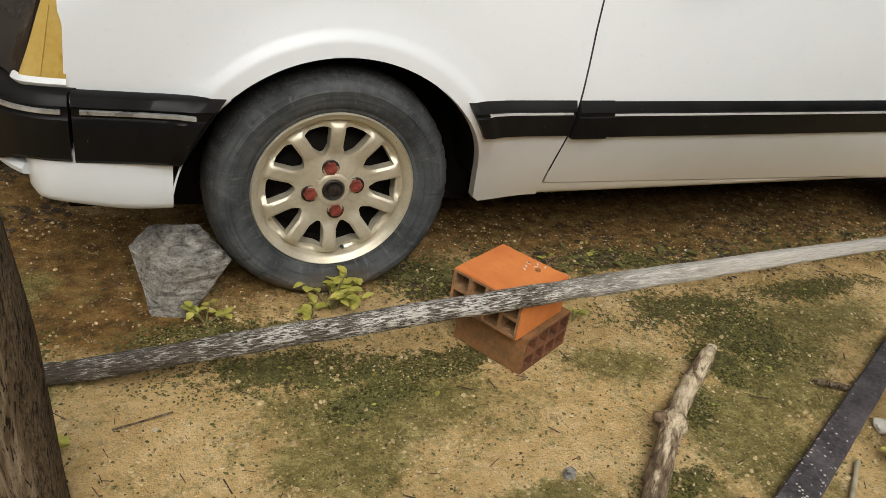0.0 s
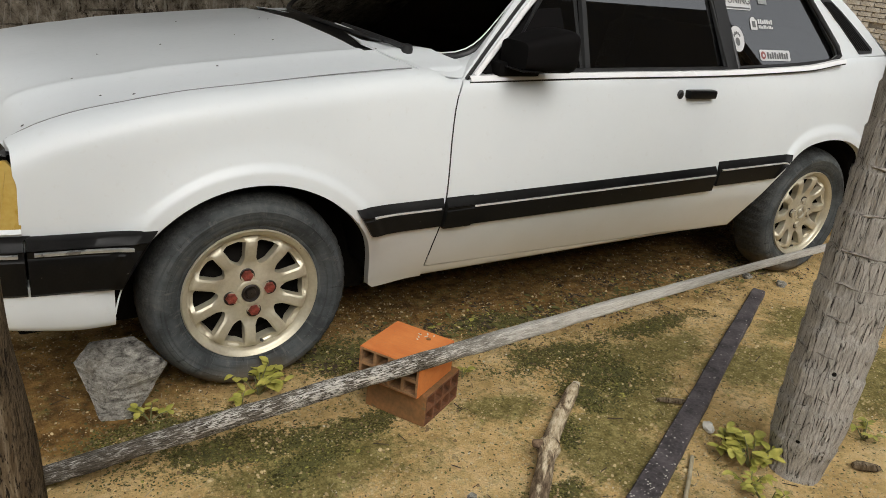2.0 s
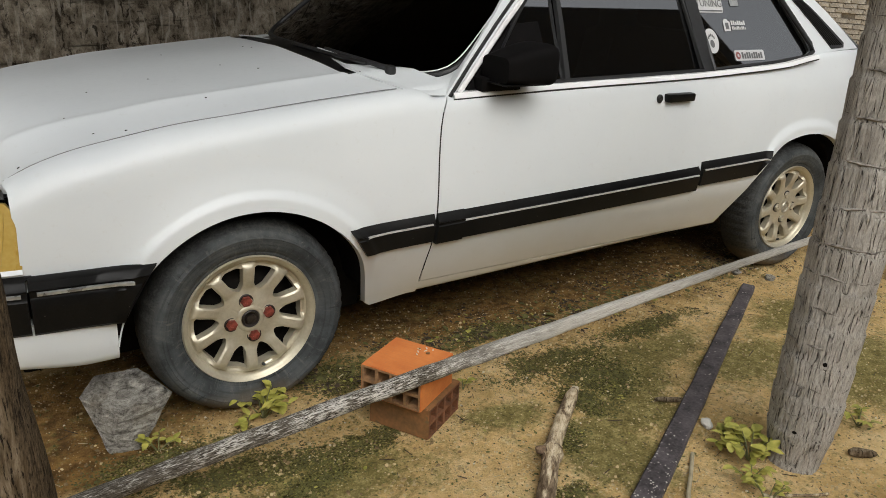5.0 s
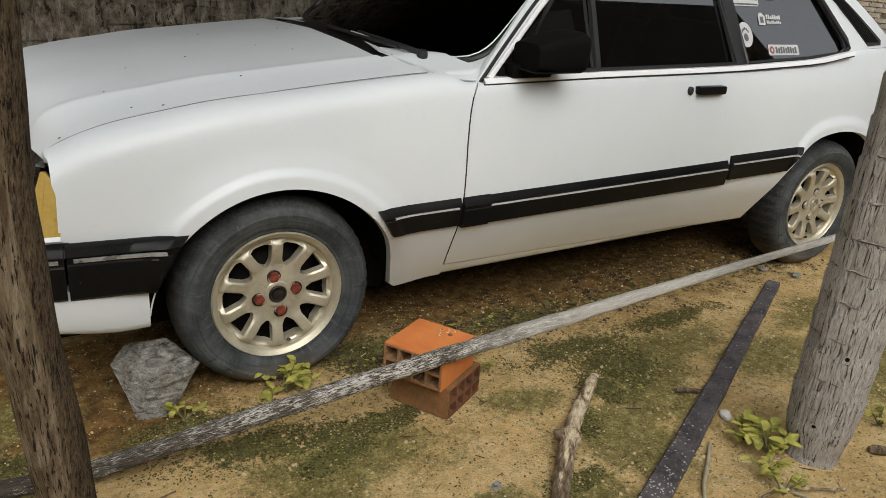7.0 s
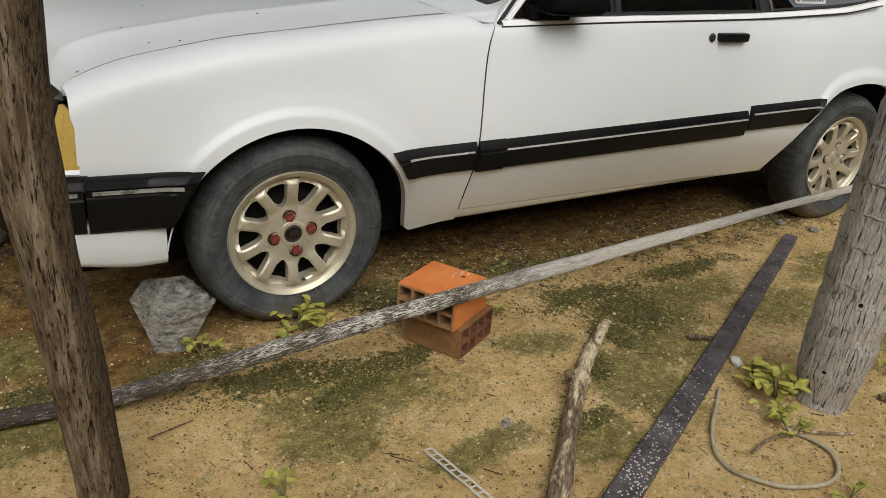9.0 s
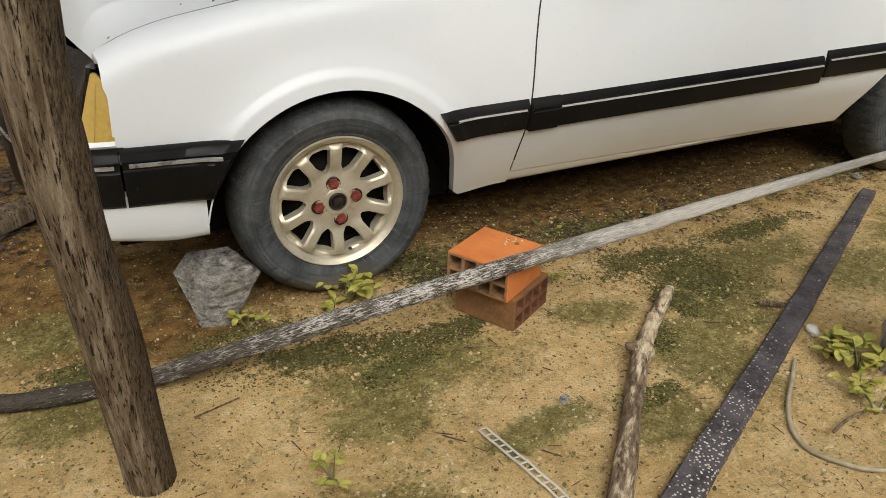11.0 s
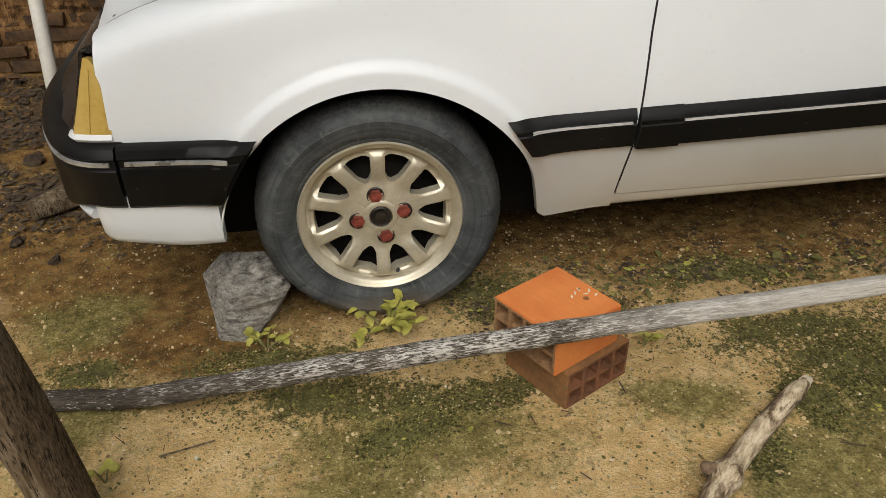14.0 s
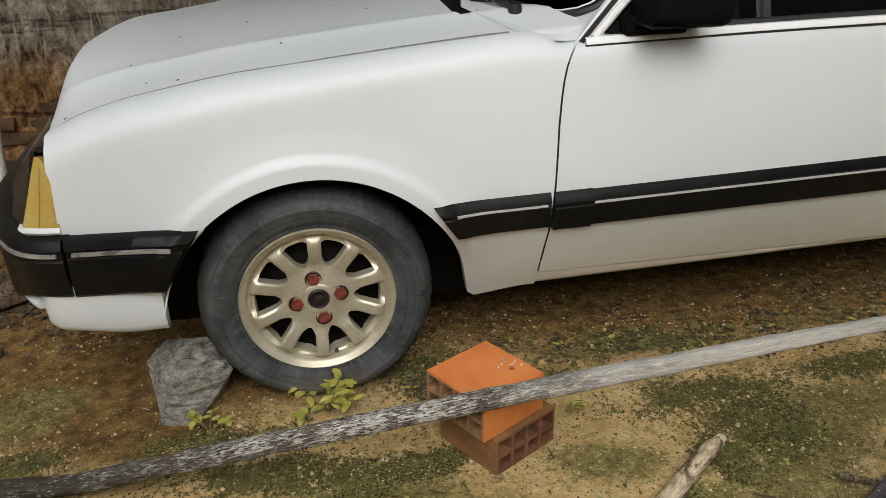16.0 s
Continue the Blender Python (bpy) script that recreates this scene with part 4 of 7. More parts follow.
def granite_rock():
    bm = bmesh.new()
    # a sloping top, a bright facet towards the nose, and a front broken off under a ledge
    pts = [(-0.458, 0.088, 0.102), (-0.408, 0.130, 0.134), (-0.298, 0.105, 0.148), (-0.232, -0.004, 0.106), (-0.248, -0.014, 0.116), (-0.376, -0.050, 0.106), (-0.420, -0.046, 0.0), (-0.410, -0.050, -0.02), (-0.342, -0.066, -0.02), (-0.272, -0.022, 0.050), (-0.285, 0.06, -0.02), (-0.41, 0.10, -0.02)]
    for p in pts:
        bm.verts.new(p)
    bmesh.ops.convex_hull(bm, input=bm.verts)
    bmesh.ops.triangulate(bm, faces=bm.faces)
    bmesh.ops.subdivide_edges(bm, edges=bm.edges, cuts=11, use_grid_fill=True)
    mid = Vector((-0.35, 0.04, 0.06))
    for v in bm.verts:
        p = v.co.copy()
        n = noise.noise(p * 11 + Vector((3, 1, 0)))
        d = 0.0030 * (round(n * 3) / 3) + 0.0018 * noise.noise(p * 42) + 0.0010 * noise.noise(Vector((p.x * 16, p.y * 16, p.z * 85)))
        # the hollow under the ledge
        d += 0.0022 * noise.noise(p * 34)
        d -= 0.012 * smoothstep(0.0, -0.03, p.y) * math.exp(-(((p.z - 0.066) / 0.012) ** 2)) * smoothstep(-0.37, -0.33, p.x)
        v.co += (p - mid).normalized() * d
    bmesh.ops.recalc_face_normals(bm, faces=bm.faces)
    return solo("granite_rock", bm, M_ROCK, (-0.35, 0.06, 0), "rough grey granite rock chocking the front wheel", "rock", smooth=18)


granite_rock()


# ---- the car ----
YC = 0.775  # the car's middle plane
car = thing("hatchback_car", (1.3, YC, 0), "old white two-door hatchback with black side trim, parked on soil", "car")

PROFILE = [(0.20, 0.064), (0.24, 0.047), (0.29, 0.028), (0.36, 0.001), (0.44, -0.030), (0.52, -0.044), (0.60, -0.042), (0.70, -0.032), (0.78, -0.020), (0.84, -0.008), (0.90, 0.012), (1.0, 0.05)]
REAR_TAPER = [(2.3, 0.0), (2.6, 0.006), (2.85, 0.024), (3.05, 0.056), (3.2, 0.105), (3.3, 0.18)]
FRONT_TAPER = [(-0.62, 0.03), (-0.55, 0.012), (-0.4, 0.0), (0, 0.0)]
SHUT = [(-0.60, 0.705), (-0.57, 0.728), (-0.5, 0.765), (-0.41, 0.795), (-0.3, 0.818), (-0.16, 0.843), (0.0, 0.861), (0.25, 0.888), (0.48, 0.908), (0.62, 0.912)]
BELT = [(0.6, 0.882), (0.683, 0.884), (1.1, 0.897), (1.79, 0.911), (2.14, 0.926), (2.37, 0.940), (2.55, 0.965), (2.8, 0.985), (3.3, 0.985)]
ARCH_F = (0.008, 0.236, 0.381)
REAR_ARCH = [(2.086, 0.28), (2.15, 0.375), (2.213, 0.475), (2.274, 0.565), (2.33, 0.608), (2.40, 0.633), (2.52, 0.647), (2.65, 0.636), (2.74, 0.609), (2.82, 0.562), (2.9, 0.465), (2.95, 0.37), (2.98, 0.33)]


def side_y(x, z):
    y = spline(PROFILE, z) + lerp_table(FRONT_TAPER, x) + spline(REAR_TAPER, x)
    cx, cz, r = ARCH_F
    d = math.hypot(x - cx, z - cz) - r
    if z > 0.3 and d < 0.12:
        y -= (0.010 * (1 - smoothstep(0.030, 0.060, d)) + 0.009 * (1 - smoothstep(0.03, 0.12, d))) * smoothstep(0.3, 0.5, z)
    if 2.0 < x < 3.1:
        d = z - rear_bottom(x)
        if d < 0.12:
            y -= 0.016 * (1 - smoothstep(0.025, 0.07, d)) * smoothstep(0.45, 0.58, z)
    return y


def rear_bottom(x):
    return 0.278 if x < 2.086 else (spline(REAR_ARCH, x) if x < 2.98 else 0.33)


def front_bottom(x):
    cx, cz, r = ARCH_F
    low = 0.48 if x < -0.2 else 0.211 + 0.022 * smoothstep(0.38, 0.57, x) + 0.026 * (1 - smoothstep(0.387, 0.415, x))
    if abs(x - cx) < r:
        return max(low, cz + math.sqrt(max(0, r * r - (x - cx) ** 2)))
    return low


def seam_x(z):
    """The front edge of the door."""
    return lerp_table([(0.20, 0.588), (0.30, 0.590), (0.40, 0.594), (0.52, 0.598), (0.70, 0.605), (0.76, 0.611), (0.80, 0.617), (0.836, 0.626), (0.86, 0.637), (0.88, 0.652), (0.90, 0.668)], z)


def rear_seam_x(z):
    """The rear edge of the door."""
    return lerp_table([(0.26, 1.80), (0.50, 1.83), (0.70, 1.86), (0.92, 1.875)], z)


def mirrored(p, right):
    return (p[0], 2 * YC - p[1], p[2]) if right else p


def side_panel(name, columns, left, right_edge, bottom, top, crown, parent, far=False, label=""):
    """A curved outer panel: columns of x, trimmed by a bottom and top line, with a rounded crown to (y, z) given by crown(x)."""
    rows = []
    x0, x1 = columns[0], columns[-1]
    nv = 40
    for c in columns:
        u = (c - x0) / (x1 - x0)
        col = []
        for k in range(nv + 1):
            v = k / nv
            x = c
            for _ in range(3):
                zb, zt = bottom(x), top(x)
                z = zb + (zt - zb) * v
                x = left(z) + (right_edge(z) - left(z)) * u
            y = side_y(x, z)
            if k == 0:
                # the returned lip
                col.append((x, y + 0.03, z - 0.002))
            col.append((x, y, z))
        if crown:
            (ya, za), (yb, zb2) = (col[-1][1], col[-1][2]), crown(x)
            slope = (col[-1][1] - col[-3][1]) / max(1e-6, col[-1][2] - col[-3][2])
            ym, zm = ya + slope * (zb2 - za) * 0.8, zb2 - 0.006
            for k in range(1, 11):
                t = k / 10
                zc = (1 - t) ** 2 * za + 2 * t * (1 - t) * zm + t * t * zb2
                x = left(zc) + (right_edge(zc) - left(zc)) * u
                col.append((x, (1 - t) ** 2 * ya + 2 * t * (1 - t) * ym + t * t * yb, zc))
            col += [(x, yb + 0.001, zb2 - 0.006), (x, yb + 0.002, zb2 - 0.035)]
        rows.append([mirrored(p, far) for p in col])
    bm = grid_mesh(rows)
    bmesh.ops.recalc_face_normals(bm, faces=bm.faces)
    if sum(f.normal.y for f in bm.faces) > 0 and not far or far and sum(f.normal.y for f in bm.faces) < 0:
        bmesh.ops.reverse_faces(bm, faces=bm.faces)
    return part(name, bm, M_PAINT, parent, label, 40)


def arch_columns():
    cx, _, r = ARCH_F
    xs = list(np.linspace(-0.558, -0.29, 10)) + [cx - r * math.cos(a) for a in np.linspace(math.acos(0.75), math.pi - 0.02, 60)] + list(np.linspace(0.391, 0.60, 12))
    return sorted(set(round(float(x), 5) for x in xs))


def nose_edge_x(z):
    """The front edge of the fender, rounded over the lens."""
    return lerp_table([(0.53, -0.557), (0.60, -0.554), (0.642, -0.552), (0.655, -0.554), (0.668, -0.558)], z)


G = 0.0025  # half of a shut gap
for far in (False, True):
    side_panel("front_fender", arch_columns(), nose_edge_x, lambda z: seam_x(z) - G, front_bottom, lambda x: spline(SHUT, x) - 0.085 + 0.016 * smoothstep(0.50, 0.60, x), lambda x: (0.058 - 0.034 * smoothstep(0.50, 0.60, x), spline(SHUT, x) + (spline(BELT, 0.62) - spline(SHUT, x)) * smoothstep(0.50, 0.60, x)), car, far)
    side_panel("door", list(np.linspace(0.60, 1.84, 60)), lambda z: seam_x(z) + G, lambda z: rear_seam_x(z), lambda x: 0.276 + 0.006 * (x - 0.6), lambda x: spline(BELT, x) - 0.05, lambda x: (0.024, spline(BELT, x)), car, far)
    cols = list(np.linspace(1.84, 2.08, 12)) + list(np.linspace(2.09, 2.98, 70)) + list(np.linspace(3.0, 3.3, 16))
    side_panel("quarter_panel", cols, lambda z: rear_seam_x(z), lambda z: 3.3, rear_bottom, lambda x: spline(BELT, x) - 0.05, lambda x: (side_y(x, spline(BELT, x)) + 0.012, spline(BELT, x)), car, far)
    rows = []
    for x in np.linspace(0.578, 2.09, 60):
        zl = 0.232 + 0.028 * (x - 0.58)
        rows.append([mirrored((x, side_y(x, z) + dy, z), far) for z, dy in ((0.31, 0.016), (0.278, 0.010), (0.272, 0.003), (zl + 0.016, 0.001), (zl + 0.006, 0.003), (zl, 0.012), (zl - 0.002, 0.03), (zl - 0.002, 0.10))])
    bm = grid_mesh(rows)
    bmesh.ops.recalc_face_normals(bm, faces=bm.faces)
    part("sill", bm, M_PAINT, car)

# strips laid in the hood and door gaps to paint their shade lines
for far in (False, True):
    pts = [mirrored((x, 0.0622, spline(SHUT, x) - 0.0008), far) for x in np.linspace(-0.56, 0.5, 60)]
    part("hood_gap_line", sweep(pts, 0.0014, 6), M_GAP, car)
    pts = [mirrored((seam_x(z), side_y(seam_x(z), z) + 0.006, z), far) for z in np.linspace(0.28, 0.84, 24)]
    part("door_gap_line", sweep(pts, 0.0035, 6), M_SEAL, car)

# hood with a soft ridge on either side
HOODZ = [(0.0, 0.0), (0.03, 0.005), (0.08, 0.013), (0.13, 0.025), (0.152, 0.0335), (0.160, 0.0355), (0.168, 0.0355), (0.178, 0.034), (0.35, 0.045), (0.71, 0.056)]
HOOD_RISE = [(-0.66, 0.080), (-0.6, 0.060), (-0.5, 0.036), (-0.4, 0.015), (-0.28, 0.0)]


def hood_z(x, y):
    d = max(0, min(y, 2 * YC - y) - 0.062)
    return spline(SHUT, x) + lerp_table(HOODZ, d) + spline(HOOD_RISE, x) * smoothstep(0.0, 0.42, d)


def hood_front(y):
    d = abs(y - YC) / 0.71
    return -0.655 + 0.088 * d**1.5


HOOD_COLUMNS = [0.0, 0.008, 0.025, 0.05, 0.08, 0.11, 0.13, 0.145, 0.152, 0.158, 0.164, 0.170, 0.178, 0.20, 0.24, 0.30, 0.38, 0.47, 0.56, 0.65]
rows = []
for i in range(71):
    u = (i / 70) ** 1.5
    row = []
    for y in [0.0665 + d for d in HOOD_COLUMNS] + [YC] + [2 * YC - 0.0665 - d for d in HOOD_COLUMNS[::-1]]:
        d = min(y, 2 * YC - y)
        xr = 0.50 - 0.10 * smoothstep(0.10, 0.24, d)
        x = hood_front(y) + (xr - hood_front(y)) * u
        # the front edge rolls down to the lamps
        roll = max(0, 1 - (x - hood_front(y)) / 0.07) ** 2.4
        z = hood_z(x, y)
        row.append((x, y, z - max(0, z - 0.716) * roll))
    rows.append(row)
bm = grid_mesh(rows)
bmesh.ops.recalc_face_normals(bm, faces=bm.faces)
part("hood", thick(bm, 0.012), M_PAINT, car, "white hood with dark specks")

# fascia: bumper, nose, spoiler, all swept round one plan curve
NOSE = [(-0.27, -0.034), (-0.40, -0.033), (-0.55, -0.027), (-0.612, -0.011), (-0.655, 0.027), (-0.695, 0.095), (-0.740, 0.21), (-0.785, 0.40), (-0.81, 0.775)]


# the narrower plan of lamps and lenses above the bumper
LAMPS = [(-0.27, -0.034), (-0.40, -0.033), (-0.55, -0.027), (-0.612, -0.016), (-0.636, 0.0), (-0.660, 0.06), (-0.702, 0.16), (-0.765, 0.38), (-0.795, 0.775)]
SPOILER = [(-0.362, -0.040), (-0.45, -0.042), (-0.565, -0.040), (-0.612, -0.027), (-0.634, 0.008), (-0.642, 0.07), (-0.64, 0.3), (-0.645, 0.775)]


def nose_curve(n=40, start=0.0, plan=NOSE):
    """Points and outward normals along the plan of the front, from the left flank to the middle."""
    t = [(k, p) for k, p in enumerate(plan)]
    xs, ys = [(k, p[0]) for k, p in t], [(k, p[1]) for k, p in t]
    out = []
    for k in range(n + 1):
        s = start + (len(plan) - 1 - start) * k / n
        x, y = spline(xs, s), spline(ys, s)
        s0, s1 = max(0, s - 0.05), min(len(plan) - 1, s + 0.05)
        d = Vector((spline(xs, s1) - spline(xs, s0), spline(ys, s1) - spline(ys, s0), 0)).normalized()
        out.append((Vector((x, y, 0)), Vector((-d.y, d.x, 0))))
    return out


def nose_band(name, profile, mat, parent, start=0.0, both=True, label="", hang=0.0):
    """Sweeps a profile of (outward, z) round the nose; its foot hangs lower towards the middle."""
    half = nose_curve(48, start)
    rows = [[tuple(p + nrm * o + Vector((0, 0, z - hang * smoothstep(-0.02, 0.10, p.y) * smoothstep(0.44, 0.38, z)))) for o, z in profile] for p, nrm in half]
    if both:
        rows += [[mirrored(q, True) for q in row] for row in rows[-2::-1]]
    bm = grid_mesh(rows, close=True)
    n = len(profile)
    vs = list(bm.verts)
    bm.faces.new(vs[:n])
    bm.faces.new(vs[-n:][::-1])
    bmesh.ops.recalc_face_normals(bm, faces=bm.faces)
    return part(name, bm, mat, parent, label)


BUMP = [(0.0, 0.376), (0.024, 0.377), (0.030, 0.384), (0.034, 0.43), (0.036, 0.468), (0.032, 0.474), (0.032, 0.492), (0.036, 0.496), (0.028, 0.514), (0.016, 0.522), (0.0, 0.523)]
bumper = nose_band("front_bumper", [(o - 0.001, z) for o, z in BUMP], M_BLACK, car, start=2.0, hang=0.042)
nose_band("chrome_strip", [(0.029, 0.478), (0.037, 0.480), (0.037, 0.487), (0.029, 0.489)], M_BUMPER_STRIP, bumper, start=2.12)
for far in (False, True):
    rows = []
    for x in np.linspace(-0.547, -0.275, 30):
        y = -0.046
        # the end of the side piece follows the wheel arch
        cx, cz, r = ARCH_F
        row = []
        for o, z in BUMP:
            xe = cx - math.sqrt(max(0, r * r - (z - cz) ** 2)) - 0.005 + 0.05 * (0.455 - z)
            xx = -0.547 + (x + 0.547) / 0.272 * (xe + 0.547)
            row.append(mirrored((xx, side_y(xx, max(z, 0.47)) - o + 0.004 + 0.016 * smoothstep(-0.36, -0.27, xx), z - 0.004 * smoothstep(0.44, 0.38, z)), far))
        rows.append(row)
    bm = grid_mesh(rows, close=True)
    n = len(BUMP)
    vs = list(bm.verts)
    bm.faces.new(vs[:n])
    bm.faces.new(vs[-n:][::-1])
    bmesh.ops.recalc_face_normals(bm, faces=bm.faces)
    side = part("bumper_end", bm, M_BLACK, car)
    bm = bmesh.new()
    xs = np.linspace(-0.532, -0.318, 12)
    grid_mesh([[mirrored((x, side_y(x, z) - 0.034 - o, z), far) for o, z in ((-0.004, 0.481), (0.005, 0.4825), (0.005, 0.489), (-0.004, 0.4905))] for x in xs], bm, close=True)
    bmesh.ops.recalc_face_normals(bm, faces=bm.faces)
    part("chrome_strip", bm, M_BUMPER_STRIP, side)

# the white flange of the arch behind the bumper's end
for far in (False, True):
    cx, cz, r = ARCH_F
    pts = [(cx - math.sqrt((r - 0.004) ** 2 - (z - cz) ** 2), side_y(-0.33, 0.5) + 0.004, z) for z in np.linspace(0.30, 0.515, 24)]
    part("arch_flange", sweep([mirrored(p, far) for p in pts], 0.0022, 8), M_PAINT, car)

# white spoiler below the bumper, with a square end before the wheel
rows = []
for p, nrm in nose_curve(60, 0.0, SPOILER):
    lift = -0.014 + 0.024 * smoothstep(-0.42, -0.63, p.x)
    rows.append([tuple(p + nrm * o + Vector((0, 0, z + lift * (0.4 - z) / 0.13))) for o, z in ((0.004, 0.40), (0.004, 0.38), (0.004, 0.33), (0.001, 0.29), (-0.006, 0.276), (-0.016, 0.27), (-0.04, 0.27), (-0.04, 0.40))])
rows += [[mirrored(q, True) for q in row] for row in rows[-2::-1]]
bm = grid_mesh(rows, close=True)
vs = list(bm.verts)
bm.faces.new(vs[:8])
bm.faces.new(vs[-8:][::-1])
bmesh.ops.recalc_face_normals(bm, faces=bm.faces)
part("front_spoiler", bm, M_PAINT, car)

# white apron standing forward between the spoiler's ends
rows = [[tuple(p + nrm * o + Vector((0, 0, z))) for o, z in ((-0.07, 0.355), (0.006, 0.351), (0.016, 0.342), (0.012, 0.330), (-0.010, 0.322), (-0.07, 0.328))] for p, nrm in nose_curve(60, 3.6)]
rows += [[mirrored(q, True) for q in row] for row in rows[-2::-1]]
bm = grid_mesh(rows, close=True)
bm.faces.new(list(bm.verts)[:6])
bm.faces.new(list(bm.verts)[-6:])
bmesh.ops.recalc_face_normals(bm, faces=bm.faces)
part("front_apron", bm, M_PAINT, car)

# white lip under the lamps and the dark nose panel that holds grille and headlamps
for far in (False, True):
    rows = [[mirrored(tuple(p + nrm * o + Vector((0, 0, z))), far) for o, z in ((-0.03, 0.520), (0.004, 0.522), (0.012, 0.532), (0.006, 0.542), (-0.03, 0.546))] for p, nrm in nose_curve(80, 2.02, LAMPS) if p.y < 0.012]
    bm = grid_mesh(rows, close=True)
    bm.faces.new(list(bm.verts)[:5])
    bm.faces.new(list(bm.verts)[-5:])
    bmesh.ops.recalc_face_normals(bm, faces=bm.faces)
    part("lamp_sill", bm, M_PAINT, car)


# black deck from the bumper's edge back to the lamps
rows = []
for (p, nrm), (q, nrm2) in zip(nose_curve(60, 2.0), nose_curve(60, 2.0, LAMPS)):
    e = p + nrm * 0.022
    rise = 0.022 * smoothstep(0.05, 0.20, q.y)
    rows.append([(e.x + (q.x + 0.02 - e.x) * u, e.y + (q.y - e.y) * u, 0.517 + (0.008 + rise) * math.sin(min(1, 1.6 * u) * math.pi / 2)) for u in np.linspace(0, 1, 8)])
rows += [[mirrored(q, True) for q in row] for row in rows[-2::-1]]
bm = grid_mesh(rows)
bmesh.ops.recalc_face_normals(bm, faces=bm.faces)
part("bumper_deck", thick(bm, 0.006), M_BLACK, car)


def nose_face(name, z0, z1, s0, s1, mat, parent, out=0.0, both=False, n=24, label="", skew=0.0, skew_end=0.0, mirror_too=False):
    """A leaning piece of the nose between two heights and two stations of the plan curve."""
    rows = []
    xs, ys = [(k, p[0]) for k, p in enumerate(LAMPS)], [(k, p[1]) for k, p in enumerate(LAMPS)]
    for j in range(13):
        v = j / 12
        row = []
        for k in range(n + 1):
            s = s0 + (s1 - s0) * k / n + skew * v * (1 - k / n) + skew_end * v * k / n
            x, y = spline(xs, s), spline(ys, s)
            sa, sb = max(0, s - 0.05), min(len(LAMPS) - 1, s + 0.05)
            d = Vector((spline(xs, sb) - spline(xs, sa), spline(ys, sb) - spline(ys, sa), 0)).normalized()
            nrm = Vector((-d.y, d.x, 0))
            fwd = smoothstep(2.2, 5.0, s)
            z = z0 + (z1(s) - z0) * v
            lean = (0.38 + 0.44 * smoothstep(4.2, 6.0, s)) * (z - 0.54) * fwd + 0.14 * (z - 0.54) * (1 - fwd)
            q = Vector((x, y, z)) + nrm * out + Vector((lean, 0, 0)) + Vector((0, 0.10 * (z - 0.54) * (1 - fwd), 0))
            row.append(tuple(q))
        rows.append(row)
    bm = grid_mesh(rows)
    bmesh.ops.recalc_face_normals(bm, faces=bm.faces)
    if both:
        other = grid_mesh([[mirrored(p, True) for p in row] for row in rows])
        bmesh.ops.recalc_face_normals(other, faces=other.faces)
        part(name, thick(other, 0.02), mat, parent, label)
    return part(name, thick(bm, 0.02), mat, parent, label)


top_z = lambda s: 0.704 + 0.008 * smoothstep(2.2, 3.0, s) - 0.012 * smoothstep(4, 8, s)
nose_face("nose_panel", 0.53, top_z, 7.02, 8.0, M_BLACK, car, 0.0, True, 30)
nose_face("headlamp", 0.53, top_z, 3.82, 7.0, M_LAMP, car, 0.002, True, 24, "dark smoked headlamp", skew=-0.98)
nose_face("turn_lamp", 0.541, lambda s: 0.674 + 0.026 * smoothstep(2.1, 2.6, s), 2.02, 3.79, M_AMBER, car, 0.006, True, 14, "faded amber lens", skew=0.0, skew_end=-0.98)


nose_face("lens_rib", 0.546, lambda s: 0.678, 2.62, 2.66, M_AMBER, car, 0.0085, True, 2, "", skew=-0.10, skew_end=-0.10)

# the tips of the fenders over the lenses
for far in (False, True):
    x, rows = -0.556, []
    za, zb = spline(SHUT, x) - 0.085, spline(SHUT, x)
    ya, yb = side_y(x, za), 0.058
    slope = (side_y(x, za) - side_y(x, za - 0.006)) / 0.006
    ym, zm = ya + slope * (zb - za) * 0.8, zb - 0.006
    for t in np.linspace(0.5, 1.0, 9):
        y, z = (1 - t) ** 2 * ya + 2 * t * (1 - t) * ym + t * t * yb, (1 - t) ** 2 * za + 2 * t * (1 - t) * zm + t * t * zb
        k = smoothstep(0.5, 0.9, t)
        rows.append([mirrored((x + dx * k, y + dy * k, z + dz * k - 0.0004), far) for dx, dy, dz in ((0.004, 0, 0), (-0.004, 0.001, -0.001), (-0.008, 0.003, -0.004), (-0.010, 0.008, -0.012), (-0.008, 0.014, -0.026))])
    bm = grid_mesh(rows)
    bmesh.ops.recalc_face_normals(bm, faces=bm.faces)
    part("fender_tip", thick(bm, 0.003), M_PAINT, car)


